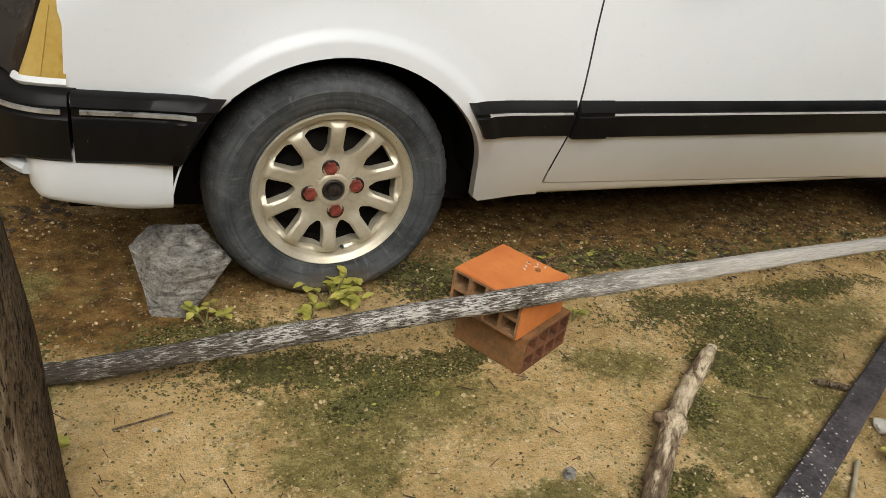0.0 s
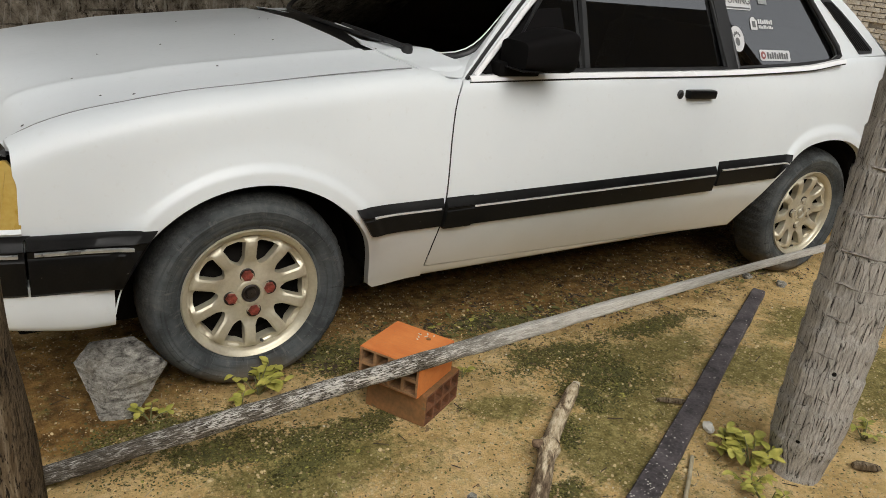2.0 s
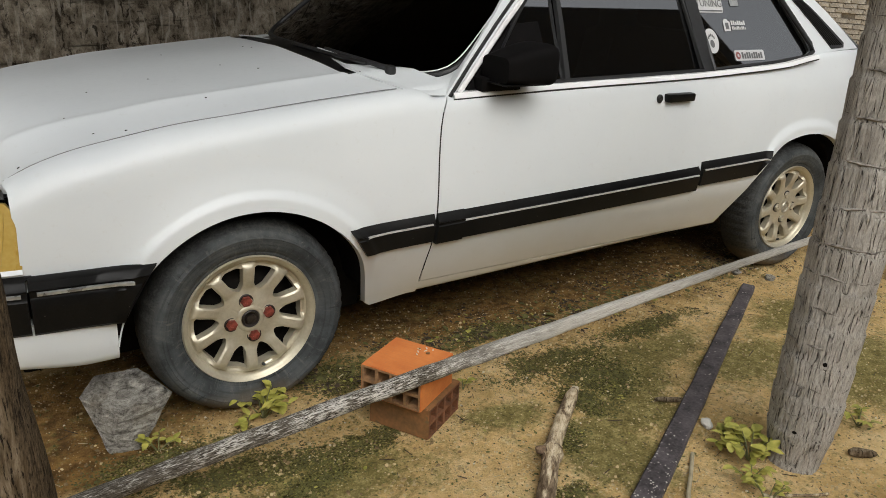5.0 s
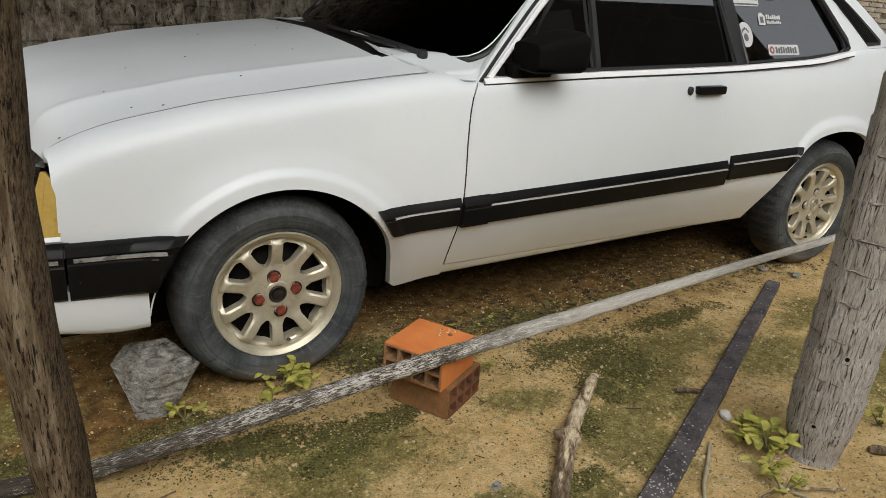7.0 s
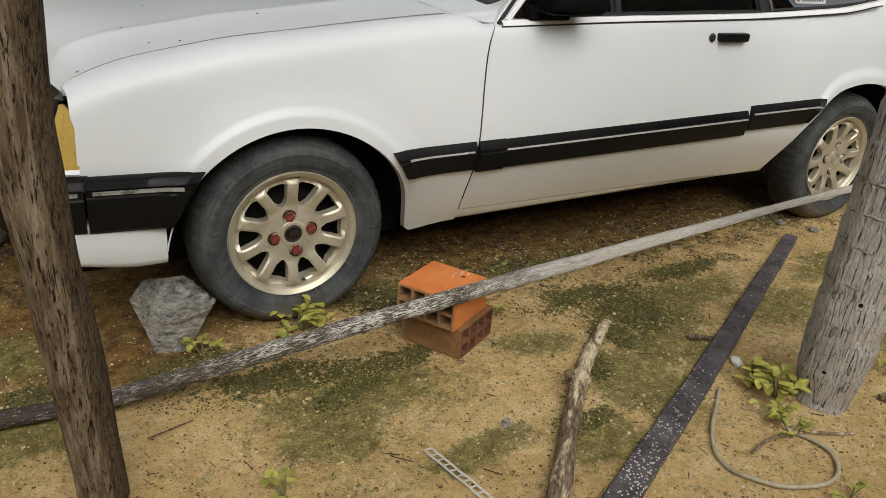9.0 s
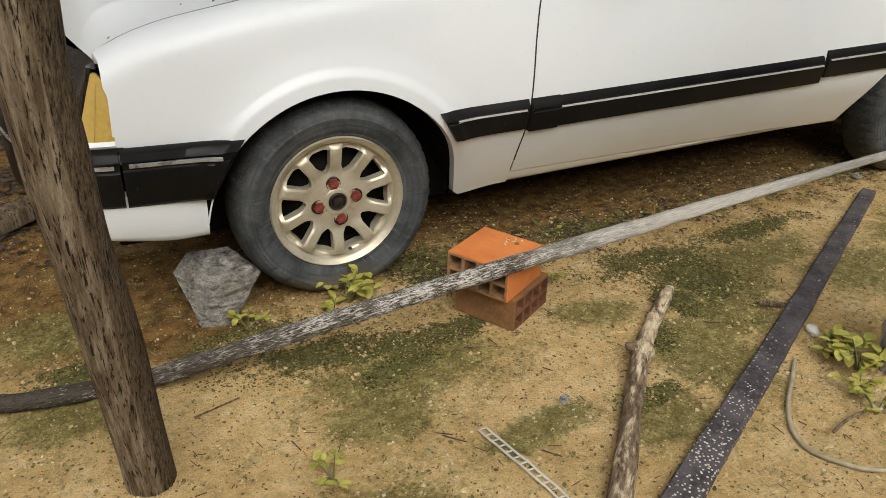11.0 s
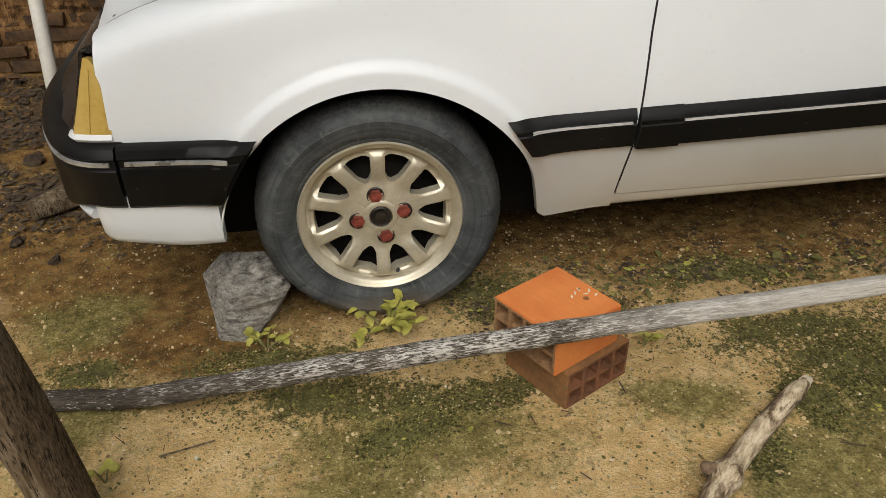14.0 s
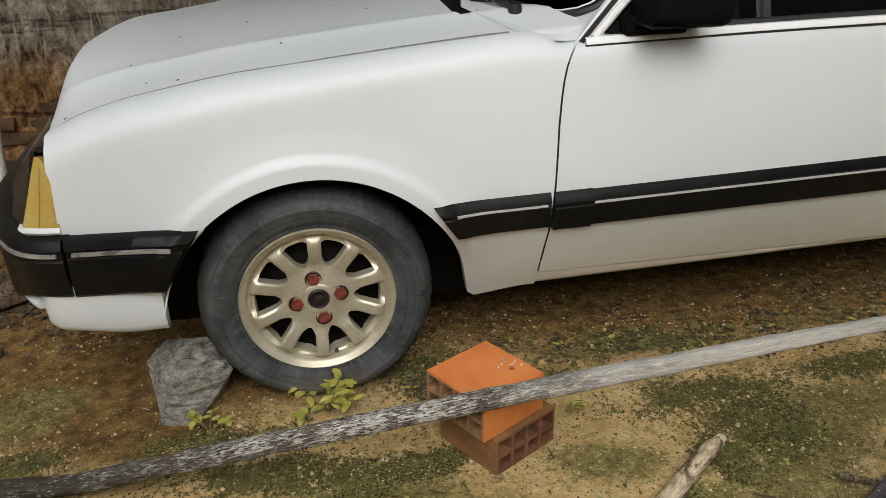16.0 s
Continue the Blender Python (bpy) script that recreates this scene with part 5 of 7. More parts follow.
# side rubbing strips with their bright inserts
def rub_strip(name, xa, xb, za, zb, hgt, proud, parent, far, tip=False, block=0.0, chrome=None):
    prof = [(0.0, 0.0), (0.012, 0.0), (0.018, 0.006), (0.019, 0.5), (0.019, 0.60), (0.016, 0.63), (0.016, 0.71), (0.0185, 0.735), (0.016, 0.80), (0.007, 0.97), (0.004, 1.0), (0.0, 1.0)]
    rows = []
    for k in range(41):
        u = k / 40
        row = []
        for o, v in prof:
            lead = 0.0
            if tip:
                lead = (0.062 * (1 - v)) if xa < 1 else 0.0
            xs = xa + lead + (xb - xa - lead) * u
            if tip and xa > 1:
                xs = xa + (xb - xa - 0.08 * (1 - v)) * u
            zz = za + (zb - za) * (xs - xa) / (xb - xa)
            z = zz + hgt * v
            row.append(mirrored((xs, side_y(xs, z) - o * proud + 0.004, z), far))
        rows.append(row)
    bm = grid_mesh(rows, close=True)
    n = len(prof)
    vs = list(bm.verts)
    bm.faces.new(vs[:n])
    bm.faces.new(vs[-n:][::-1])
    bmesh.ops.recalc_face_normals(bm, faces=bm.faces)
    s = part(name, bm, M_BLACK, parent)
    if chrome:
        ca, cb = chrome
        rows = []
        for k in range(21):
            x = ca + (cb - ca) * k / 20
            z = za + (zb - za) * (x - xa) / (xb - xa) + hgt * 0.61
            rows.append([mirrored((x, side_y(x, z) - 0.016 * proud + 0.004 - o, z + dz), far) for o, dz in ((-0.004, 0.0025), (0.006, 0.0035), (0.006, 0.008), (-0.004, 0.009))])
        bm = grid_mesh(rows, close=True)
        bmesh.ops.recalc_face_normals(bm, faces=bm.faces)
        part("chrome_strip", bm, M_INSERT, s)
    return s


for far in (False, True):
    rub_strip("side_strip", 0.288, 0.588, 0.432, 0.440, 0.094, 1.0, car, far, True, chrome=(0.345, 0.578))
    rub_strip("side_strip", 0.600, 1.822, 0.434, 0.470, 0.098, 1.0, car, far, chrome=(0.700, 1.815))
    rub_strip("strip_joint", 0.598, 0.698, 0.431, 0.434, 0.103, 1.25, car, far)
    rub_strip("side_strip", 1.836, 2.275, 0.489, 0.500, 0.096, 1.0, car, far, True, chrome=(1.845, 2.24))
    # bright belt moulding
    rows = []
    for x in np.linspace(0.675, 2.58, 60):
        z = spline(BELT, x)
        rows.append([mirrored((x, 0.024 + lerp_table(REAR_TAPER, x) * 0.8 + dy, z + dz), far) for dy, dz in ((-0.014, -0.006), (-0.020, -0.004), (-0.019, 0.001), (-0.010, 0.011), (0.010, 0.011), (0.010, -0.006))])
    bm = grid_mesh(rows, close=True)
    bmesh.ops.recalc_face_normals(bm, faces=bm.faces)
    belt = part("belt_moulding", bm, M_TRIM, car)
    pts = [mirrored((x, 0.011 + lerp_table(REAR_TAPER, x) * 0.8, spline(BELT, x) - 0.0085), far) for x in np.linspace(0.675, 2.58, 60)]
    part("belt_seal", sweep(pts, 0.0032, 6), M_SEAL, belt)


# cabin: panes, pillars, roof
def cabin_y(x, z):
    return 0.034 + 0.47 * (z - 0.9) + 0.12 * max(0, z - 1.15) ** 1.4 * 4 + spline(REAR_TAPER, x) * 0.75


def plate(name, outline, mat, parent, out=0.0, t=0.01, far=False, label="", fn=None):
    """A flat-ish plate lying on the cabin's flank; outline in (x, z)."""
    fn = fn or cabin_y
    bm = bmesh.new()
    pts = []
    n = len(outline)
    for i in range(n):
        (xa, za), (xb, zb) = outline[i], outline[(i + 1) % n]
        for k in range(4):
            pts.append((xa + (xb - xa) * k / 4, za + (zb - za) * k / 4))
    f = bm.faces.new([bm.verts.new(mirrored((x, fn(x, z) - out, z), far)) for x, z in pts])
    r = bmesh.ops.extrude_face_region(bm, geom=[f])
    bmesh.ops.translate(bm, vec=(0, -t if far else t, 0), verts=[v for v in r["geom"] if isinstance(v, bmesh.types.BMVert)])
    bmesh.ops.recalc_face_normals(bm, faces=bm.faces)
    bmesh.ops.triangulate(bm, faces=[q for q in bm.faces if len(q.verts) > 4])
    return part(name, bm, mat, parent, label)


def pane_y(x, z):
    """The flat plane of a side pane, just inside its frame."""
    return 0.045 + 0.52 * (z - 0.9) + 0.012 * max(0, x - 1.9)


DOOR_GLASS = [(0.80, 0.905), (1.865, 0.925), (1.835, 1.285), (1.19, 1.275), (1.05, 1.18)]
QUARTER_GLASS = [(1.935, 0.93), (2.32, 0.945), (2.57, 0.965), (2.625, 0.985), (2.615, 1.02), (2.44, 1.255), (2.40, 1.28), (1.90, 1.285)]
PILLAR_A = [(0.640, 0.870), (0.71, 0.884), (1.060, 1.192), (1.205, 1.275), (1.90, 1.285), (1.90, 1.335), (1.16, 1.325), (1.0, 1.215)]
PILLAR_C = [(1.89, 1.286), (2.41, 1.281), (2.45, 1.255), (2.625, 1.02), (2.635, 0.985), (2.61, 0.968), (2.83, 0.985), (3.05, 0.99), (2.71, 1.215), (2.60, 1.30), (2.55, 1.335), (1.89, 1.336)]
VENT = [(2.545, 1.205), (2.610, 1.212), (2.905, 1.018), (2.895, 0.998), (2.785, 0.994)]
for far in (False, True):
    for nm, ol in (("door_window", DOOR_GLASS), ("quarter_window", QUARTER_GLASS)):
        pane = plate(nm, ol, M_GLASS, car, 0.0, 0.005, far, "dark tinted pane", fn=pane_y)
        pane.visible_shadow = False
        seal = [mirrored((x, cabin_y(x, z) - 0.002, z), far) for x, z in ol]
        bm = sweep(seal, 0.010, 8, True, up=(0, 1, 0))
        part("window_seal", bm, M_SEAL, pane)
    pts = [mirrored((x, cabin_y(x, z) - 0.006, z), far) for x, z in ((0.70, 0.892), (0.80, 0.978), (0.93, 1.092), (1.07, 1.20), (1.20, 1.287))]
    part("pillar_trim", sweep(pts, 0.0095, 8), M_TRIM, car)
    pts = [mirrored((x, cabin_y(x, z) - 0.004, z), far) for x, z in ((0.668, 0.884), (0.770, 0.978), (0.900, 1.093), (1.040, 1.205), (1.175, 1.295))]
    part("pillar_gasket", sweep(pts, 0.006, 8), M_SEAL, car)
    plate("sail_panel", [(0.735, 0.900), (1.09, 0.908), (1.08, 1.10), (0.96, 1.09)], M_MIRROR, car, 0.0, 0.012, far)
    plate("front_pillar", PILLAR_A, M_PAINT, car, 0.0, 0.012, far)
    plate("rear_pillar", PILLAR_C, M_PAINT, car, 0.0, 0.03, far)
    plate("centre_pillar", [(1.865, 0.922), (1.935, 0.926), (1.90, 1.288), (1.835, 1.288)], M_SEAL, car, 0.002, 0.03, far)
    plate("window_divider", [(1.150, 0.907), (1.172, 0.908), (1.208, 1.283), (1.190, 1.276)], M_SEAL, car, 0.003, 0.02, far)
    plate("window_base", [(0.70, 0.880), (1.87, 0.905), (1.87, 0.932), (0.80, 0.909)], M_SEAL, car, 0.004, 0.02, far)
    v = plate("pillar_vent", VENT, M_SEAL, car, 0.004, 0.012, far)
    for k in range(6):
        xa, za = 2.553 + 0.050 * (k / 5), 1.202
        xb, zb = 2.788 + 0.098 * (k / 5), 1.003
        pts = [mirrored((xa + (xb - xa) * u, cabin_y(xa + (xb - xa) * u, za + (zb - za) * u) - 0.006, za + (zb - za) * u), far) for u in np.linspace(0.04, 0.96, 6)]
        part("slat", sweep(pts, 0.0035, 6), M_BLACK, v)

# windscreen with its seal
def screen(u, v):
    """u across from the left edge to the right, v up."""
    c = 2 * u - 1
    half = 0.680 - 0.168 * v + 0.05 * smoothstep(0.3, 1, c)
    y = YC + half * c
    x = 0.50 + 0.55 * v + ((0.19 - 0.07 * v) if c < 0 else (0.13 - 0.13 * v)) * c * c
    z = 0.955 + 0.345 * v - (0.066 if c < 0 else 0.028) * c * c * (1 - v)
    return (x, y, z)


rows = [[screen(i / 32, j / 12) for i in range(33)] for j in range(13)]
bm = grid_mesh(rows)
bmesh.ops.recalc_face_normals(bm, faces=bm.faces)
ws = part("windscreen", thick(bm, 0.005), M_SCREEN, car, "dark windscreen")
ws.visible_shadow = False
def rounded_screen_edge():
    pts = []
    for a in np.linspace(0, 2 * math.pi, 96, endpoint=False):
        c, s = math.cos(a), math.sin(a)
        k = (abs(c) ** 6 + abs(s) ** 6) ** (-1 / 6)
        pts.append(screen(0.5 + 0.5 * c * k, 0.5 + 0.5 * s * k))
    return pts
edge = rounded_screen_edge()
part("screen_seal", sweep(edge, 0.011, 8, True), M_SEAL, ws)
inner = [Vector(p).lerp(Vector(screen(0.5, 0.5)), 0.012) + Vector((-0.008, 0, 0.010)) for p in edge[34:70]]
part("screen_trim", sweep(inner, 0.0024, 6), M_TRIM, ws)

# white metal between the windscreen's seal, the front pillars and the fenders
for far in (False, True):
    rows = []
    for v in np.linspace(-0.13, 1.0, 24):
        x0, y0, z0 = screen(0.0, v)
        xe = lerp_table([(0.870, 0.640), (1.215, 1.0), (1.325, 1.16)], z0)
        ye = cabin_y(xe, z0) + 0.002
        rows.append([mirrored((x0 + (xe + 0.012 - x0) * u - 0.006 * math.sin(math.pi * u), y0 + (ye - y0) * u, z0 + 0.004 * math.sin(math.pi * u)), far) for u in np.linspace(-0.05, 1, 7)])
    bm = grid_mesh(rows)
    bmesh.ops.recalc_face_normals(bm, faces=bm.faces)
    if not far:
        part("pillar_flank", thick(bm, 0.004), M_PAINT, car)
    # the white corner that rises from the fender to the windscreen's seal
    foot = [(0.0, (0.700, 0.040, 0.900)), (0.3, (0.645, 0.031, 0.887)), (0.6, (0.545, 0.058, 0.902)), (1.0, (0.430, 0.270, 0.946))]
    rows = []
    for t in np.linspace(0, 1, 24):
        a = radians(203 + 54 * t)
        c, q = math.cos(a), math.sin(a)
        k = (abs(c) ** 6 + abs(q) ** 6) ** (-1 / 6)
        top = Vector(screen(0.5 + 0.5 * c * k, 0.5 + 0.5 * q * k)) + Vector((-0.004, -0.004, -0.006))
        low = Vector([spline([(u, p[n]) for u, p in foot], t) for n in range(3)])
        rows.append([mirrored(tuple(low.lerp(top, u) + Vector((0, 0, 0.006 * math.sin(math.pi * u)))), far) for u in np.linspace(0, 1, 9)])
    bm = grid_mesh(rows)
    bmesh.ops.recalc_face_normals(bm, faces=bm.faces)
    part("cowl_corner", thick(bm, 0.003), M_PAINT, car)

# white cowl corner, black scuttle grille
rows = []
for u in np.linspace(0, 1, 21):
    row = []
    for v in np.linspace(0, 1, 101):
        y = 0.028 + (2 * (YC - 0.028)) * v
        d = min(y, 2 * YC - y)
        c = (y - YC) / 0.655
        xr = 0.506 - 0.10 * smoothstep(0.10, 0.24, d) + 0.11 * smoothstep(0.075, 0.055, d)
        xs = 0.495 + 0.20 * min(1.15, abs(c)) ** 2
        x = xr + (xs - xr) * u
        z = hood_z(min(x, 0.5), y) - 0.010 + 0.016 * u - 0.022 * smoothstep(0.075, 0.03, d)
        row.append((x, y, min(z, 0.945)))
    rows.append(row)
bm = grid_mesh(rows)
bmesh.ops.recalc_face_normals(bm, faces=bm.faces)
part("cowl", bm, M_PAINT, car)
rows = []
for u in np.linspace(0, 1, 8):
    row = []
    for v in np.linspace(0, 1, 30):
        y = 0.235 + (2 * (YC - 0.235)) * v
        c = (y - YC) / 0.655
        xr, xs = 0.408, 0.50 + 0.19 * c * c - 0.004
        x = xr + (xs - xr) * u
        row.append((x, y, hood_z(0.40, y) - 0.004 + 0.012 * u))
    rows.append(row)
bm = grid_mesh(rows)
bmesh.ops.recalc_face_normals(bm, faces=bm.faces)
part("scuttle_grille", thick(bm, 0.006), M_BLACK, car)

# roof and tail
rows = []
for u in np.linspace(0, 1, 25):
    row = []
    for v in np.linspace(0, 1, 33):
        c = 2 * v - 1
        x = 1.08 + 1.47 * u + (0.09 if u == 0 else 0.09 * (1 - u)) * c * c
        half = YC - cabin_y(min(x, 2.4), 1.33)
        y = YC + half * c
        z = 1.333 + 0.035 * (1 - c**4) * math.sin(math.pi * (0.12 + 0.76 * u))
        row.append((x, y, z))
    rows.append(row)
bm = grid_mesh(rows)
bmesh.ops.recalc_face_normals(bm, faces=bm.faces)
part("roof", thick(bm, 0.012), M_PAINT, car)
TAIL = [(2.55, 1.335), (2.71, 1.22), (3.05, 1.0), (3.09, 0.985), (3.28, 0.985), (3.33, 0.975), (3.36, 0.93), (3.37, 0.80), (3.39, 0.60), (3.42, 0.55), (3.42, 0.42), (3.38, 0.36), (3.2, 0.30)]
rows = []
for x, z in TAIL:
    inner = cabin_y(min(x, 3.0), min(z, 1.33)) if z > 0.99 else side_y(min(x, 3.3), min(z, 0.94)) + 0.008
    row = []
    for v in np.linspace(-1, 1, 33):
        half = YC - inner
        row.append((x + (0.06 * (1 - v * v) - 0.04 if x > 3.2 else 0.0), YC + half * v, z + 0.012 * (1 - v * v)))
    rows.append(row)
bm = grid_mesh(rows)
bmesh.ops.recalc_face_normals(bm, faces=bm.faces)
part("tailgate", bm, M_PAINT, car)
bm = grid_mesh([[(2.62 + 0.38 * u + dx, YC + (0.50 + 0.05 * u) * v, 1.30 - 0.275 * u + 0.022) for v in np.linspace(-1, 1, 9)] for u, dx in zip(np.linspace(0, 1, 9), [0] * 9)])
bmesh.ops.recalc_face_normals(bm, faces=bm.faces)
part("rear_window", thick(bm, 0.005), M_GLASS, car)
bm = bmesh.new()
box(bm, (3.36, 0.2, 0.40), (3.47, 2 * YC - 0.2, 0.55), 0.02)
part("rear_bumper", bm, M_BLACK, car)
# closed underside, wheel housings and a dark cabin
for lo, hi in (((-0.58, 0.10, 0.20), (-0.42, 2 * YC - 0.10, 0.66)), ((-0.45, 0.20, 0.15), (0.45, 2 * YC - 0.20, 0.80)), ((0.40, 0.09, 0.262), (2.12, 2 * YC - 0.09, 0.36)), ((0.40, 0.24, 0.16), (2.20, 2 * YC - 0.24, 0.30)), ((2.05, 0.26, 0.18), (3.3, 2 * YC - 0.26, 0.72)), ((0.42, 0.05, 0.34), (0.50, 2 * YC - 0.05, 0.86))):
    part("underbody_panel", box(bmesh.new(), lo, hi, 0.012), M_DARK, car)
for far in (False, True):
    for (cx, cz, r) in ((ARCH_F[0], ARCH_F[1], 0.390), (2.55, 0.27, 0.385)):
        rows = []
        for a in np.linspace(0.14, math.pi - 0.14, 40):
            rows.append([mirrored((cx + r * math.cos(a), y, cz + r * math.sin(a)), far) for y in (0.034, 0.07, 0.14, 0.26)])
        bm = grid_mesh(rows)
        part("wheel_housing", thick(bm, 0.004), M_DARK, car)
bm = bmesh.new()
box(bm, (0.62, 0.12, 0.74), (0.90, 2 * YC - 0.12, 0.90), 0.04)
part("dashboard", bm, M_SEAT, car)
for y in (0.40, 1.15):
    bm = bmesh.new()
    box(bm, (1.35, y - 0.24, 0.40), (1.85, y + 0.24, 0.56), 0.05)
    box(bm, (1.80, y - 0.23, 0.50), (1.94, y + 0.23, 1.08), 0.05, Matrix.Translation((1.8, 0, 0.5)) @ pose(0, 0, 0, 0, 14, 0) @ Matrix.Translation((-1.8, 0, -0.5)))
    box(bm, (1.95, y - 0.12, 1.06), (2.04, y + 0.12, 1.22), 0.03)
    part("front_seat", bm, M_SEAT, car)
bm = bmesh.new()
box(bm, (2.25, 0.20, 0.50), (2.75, 1.35, 0.62), 0.04)
box(bm, (2.68, 0.20, 0.55), (2.82, 1.35, 0.95), 0.04)
part("rear_seat", bm, M_SEAT, car)
for y in (0.06, 2 * YC - 0.075):
    part("door_lining", box(bmesh.new(), (0.5, y, 0.34), (2.3, y + 0.015, 0.88)), M_SEAT, car)


# wheels
def lathe(profile, n=96, c=(0, 0, 0)):
    """Profile of (radius, y) turned round the y axis."""
    rows = []
    for r, y in profile:
        rows.append([(c[0] + r * math.cos(2 * math.pi * k / n), c[1] + y, c[2] + r * math.sin(2 * math.pi * k / n)) for k in range(n)])
    bm = grid_mesh(rows, close=True)
    return bm


def wheel_face():
    bm = bmesh.new()
    spokes, sc, wc = 10, 6, 8
    r_out = 0.155
    cols = []  # (angle function of r, inner radius, window?)
    for s in range(spokes):
        a0 = math.pi / 2 + s * 2 * math.pi / spokes
        for k in range(sc):
            t = -1 + 2 * k / sc
            cols.append((a0, t, None))
        for k in range(wc):
            cols.append((a0, 1.0, k / wc))

    def ang(col, r):
        a0, t, w = col
        half = math.asin((0.0155 + 0.02 * (r - 0.09)) / max(r, 0.05))
        if w is None:
            return a0 + t * half
        return a0 + half + w * (2 * math.pi / spokes - 2 * half)

    def r_in(col):
        w = col[2]
        if w is None:
            return 0.106
        return 0.088 + 0.018 * abs(2 * w - 1) ** 2.5

    def yy(r, col):
        crown = 0 if col[2] is not None else (0.005 if abs(col[1]) < 0.9 else 0)
        return lerp_table([(0.0, 0.012), (0.03, 0.012), (0.036, -0.007), (0.058, -0.003), (0.085, 0.003), (0.11, -0.002), (0.15, -0.010), (0.162, -0.008), (0.166, -0.006), (0.169, 0.003), (0.172, 0.003), (0.175, -0.010), (0.182, -0.016), (0.188, -0.019), (0.190, -0.023), (0.194, -0.016), (0.194, 0.0)], r) - crown * smoothstep(0.08, 0.11, r) * smoothstep(0.168, 0.15, r)

    verts = []
    for f in (0.30, 0.33, 0.40, 0.6, 0.8, 0.92, 1.0):
        row = []
        for c in cols:
            r = r_in(c) * f
            a = ang(c, max(r, 0.088))
            row.append(bm.verts.new((r * math.cos(a), yy(r, c), r * math.sin(a))))
        verts.append(row)
    n = len(cols)
    outer = []
    for r in (0.155, 0.158, 0.162, 0.166, 0.169, 0.172, 0.175, 0.179, 0.184, 0.188, 0.190, 0.1935, 0.1945):
        row = []
        for c in cols:
            a = ang(c, 0.155)
            y = yy(r, c) + (0.016 * min(1, 5 * min(c[2], 1 - c[2])) * (1 - smoothstep(0.164, 0.169, r)) if c[2] is not None else 0) if r < 0.19 else {0.190: -0.022, 0.1935: -0.016, 0.1945: 0.0}[r]
            row.append(bm.verts.new((r * math.cos(a), y, r * math.sin(a))))
        outer.append(row)
    for a, b in list(zip(verts, verts[1:])) + list(zip(outer, outer[1:])):
        for k in range(n):
            j = (k + 1) % n
            bm.faces.new((a[k], a[j], b[j], b[k]))
    # the spokes themselves
    steps = 5
    prev = verts[-1]
    for i in range(1, steps + 1):
        row = {}
        for k, c in enumerate(cols):
            nxt = cols[(k - 1) % n]
            if c[2] is None or c[2] == 0.0:
                if i == steps:
                    row[k] = outer[0][k]
                else:
                    r = 0.106 + (r_out - 0.106) * i / steps
                    a = ang(c, r)
                    row[k] = bm.verts.new((r * math.cos(a), yy(r, c), r * math.sin(a)))
        for k, c in enumerate(cols):
            j = (k + 1) % n
            if c[2] is None:
                bm.faces.new((prev[k], prev[j], row[j], row[k]))
        prev = row
    bmesh.ops.recalc_face_normals(bm, faces=bm.faces)
    # walls of the openings
    edges = [e for e in bm.edges if e.is_boundary and 0.07 < (e.verts[0].co.xz.length + e.verts[1].co.xz.length) / 2 < 0.1575]
    r = bmesh.ops.extrude_edge_only(bm, edges=edges)
    new_v = [v for v in r["geom"] if isinstance(v, bmesh.types.BMVert)]
    for v in new_v:
        v.co.y += 0.028
        v.co.x *= 0.985
        v.co.z *= 0.985
    bmesh.ops.recalc_face_normals(bm, faces=bm.faces)
    return bm


def tyre_mesh():
    n, rows = 240, []
    prof = [(0.188, -0.004), (0.193, -0.016), (0.200, -0.020), (0.203, -0.0195), (0.212, -0.028), (0.228, -0.034), (0.245, -0.035), (0.247, -0.0365), (0.250, -0.0345), (0.252, -0.034), (0.260, -0.0305), (0.267, -0.026), (0.269, -0.0235), (0.274, -0.019), (0.2835, -0.004), (0.288, 0.010), (0.291, 0.035), (0.292, 0.058), (0.291, 0.082), (0.288, 0.107), (0.283, 0.12), (0.26, 0.14), (0.22, 0.145), (0.19, 0.125)]
    for r, y in prof:
        row = []
        for k in range(n):
            a = 2 * math.pi * k / n
            rr = r
            if r > 0.270 and k % 5 in (0, 1):
                rr = r - 0.0022 * (0.6 if r < 0.28 else 1)
            if 0.251 < r < 0.268 and (k // 2) % 3:
                y0 = y - 0.0012
            else:
                y0 = y
            rr += 0.0008 * noise.noise(Vector((math.cos(a) * 8, math.sin(a) * 8, y * 60)))
            row.append((rr * math.cos(a), y0, rr * math.sin(a)))
        rows.append(row)
    bm = grid_mesh(rows, close=True)
    bmesh.ops.recalc_face_normals(bm, faces=bm.faces)
    return bm


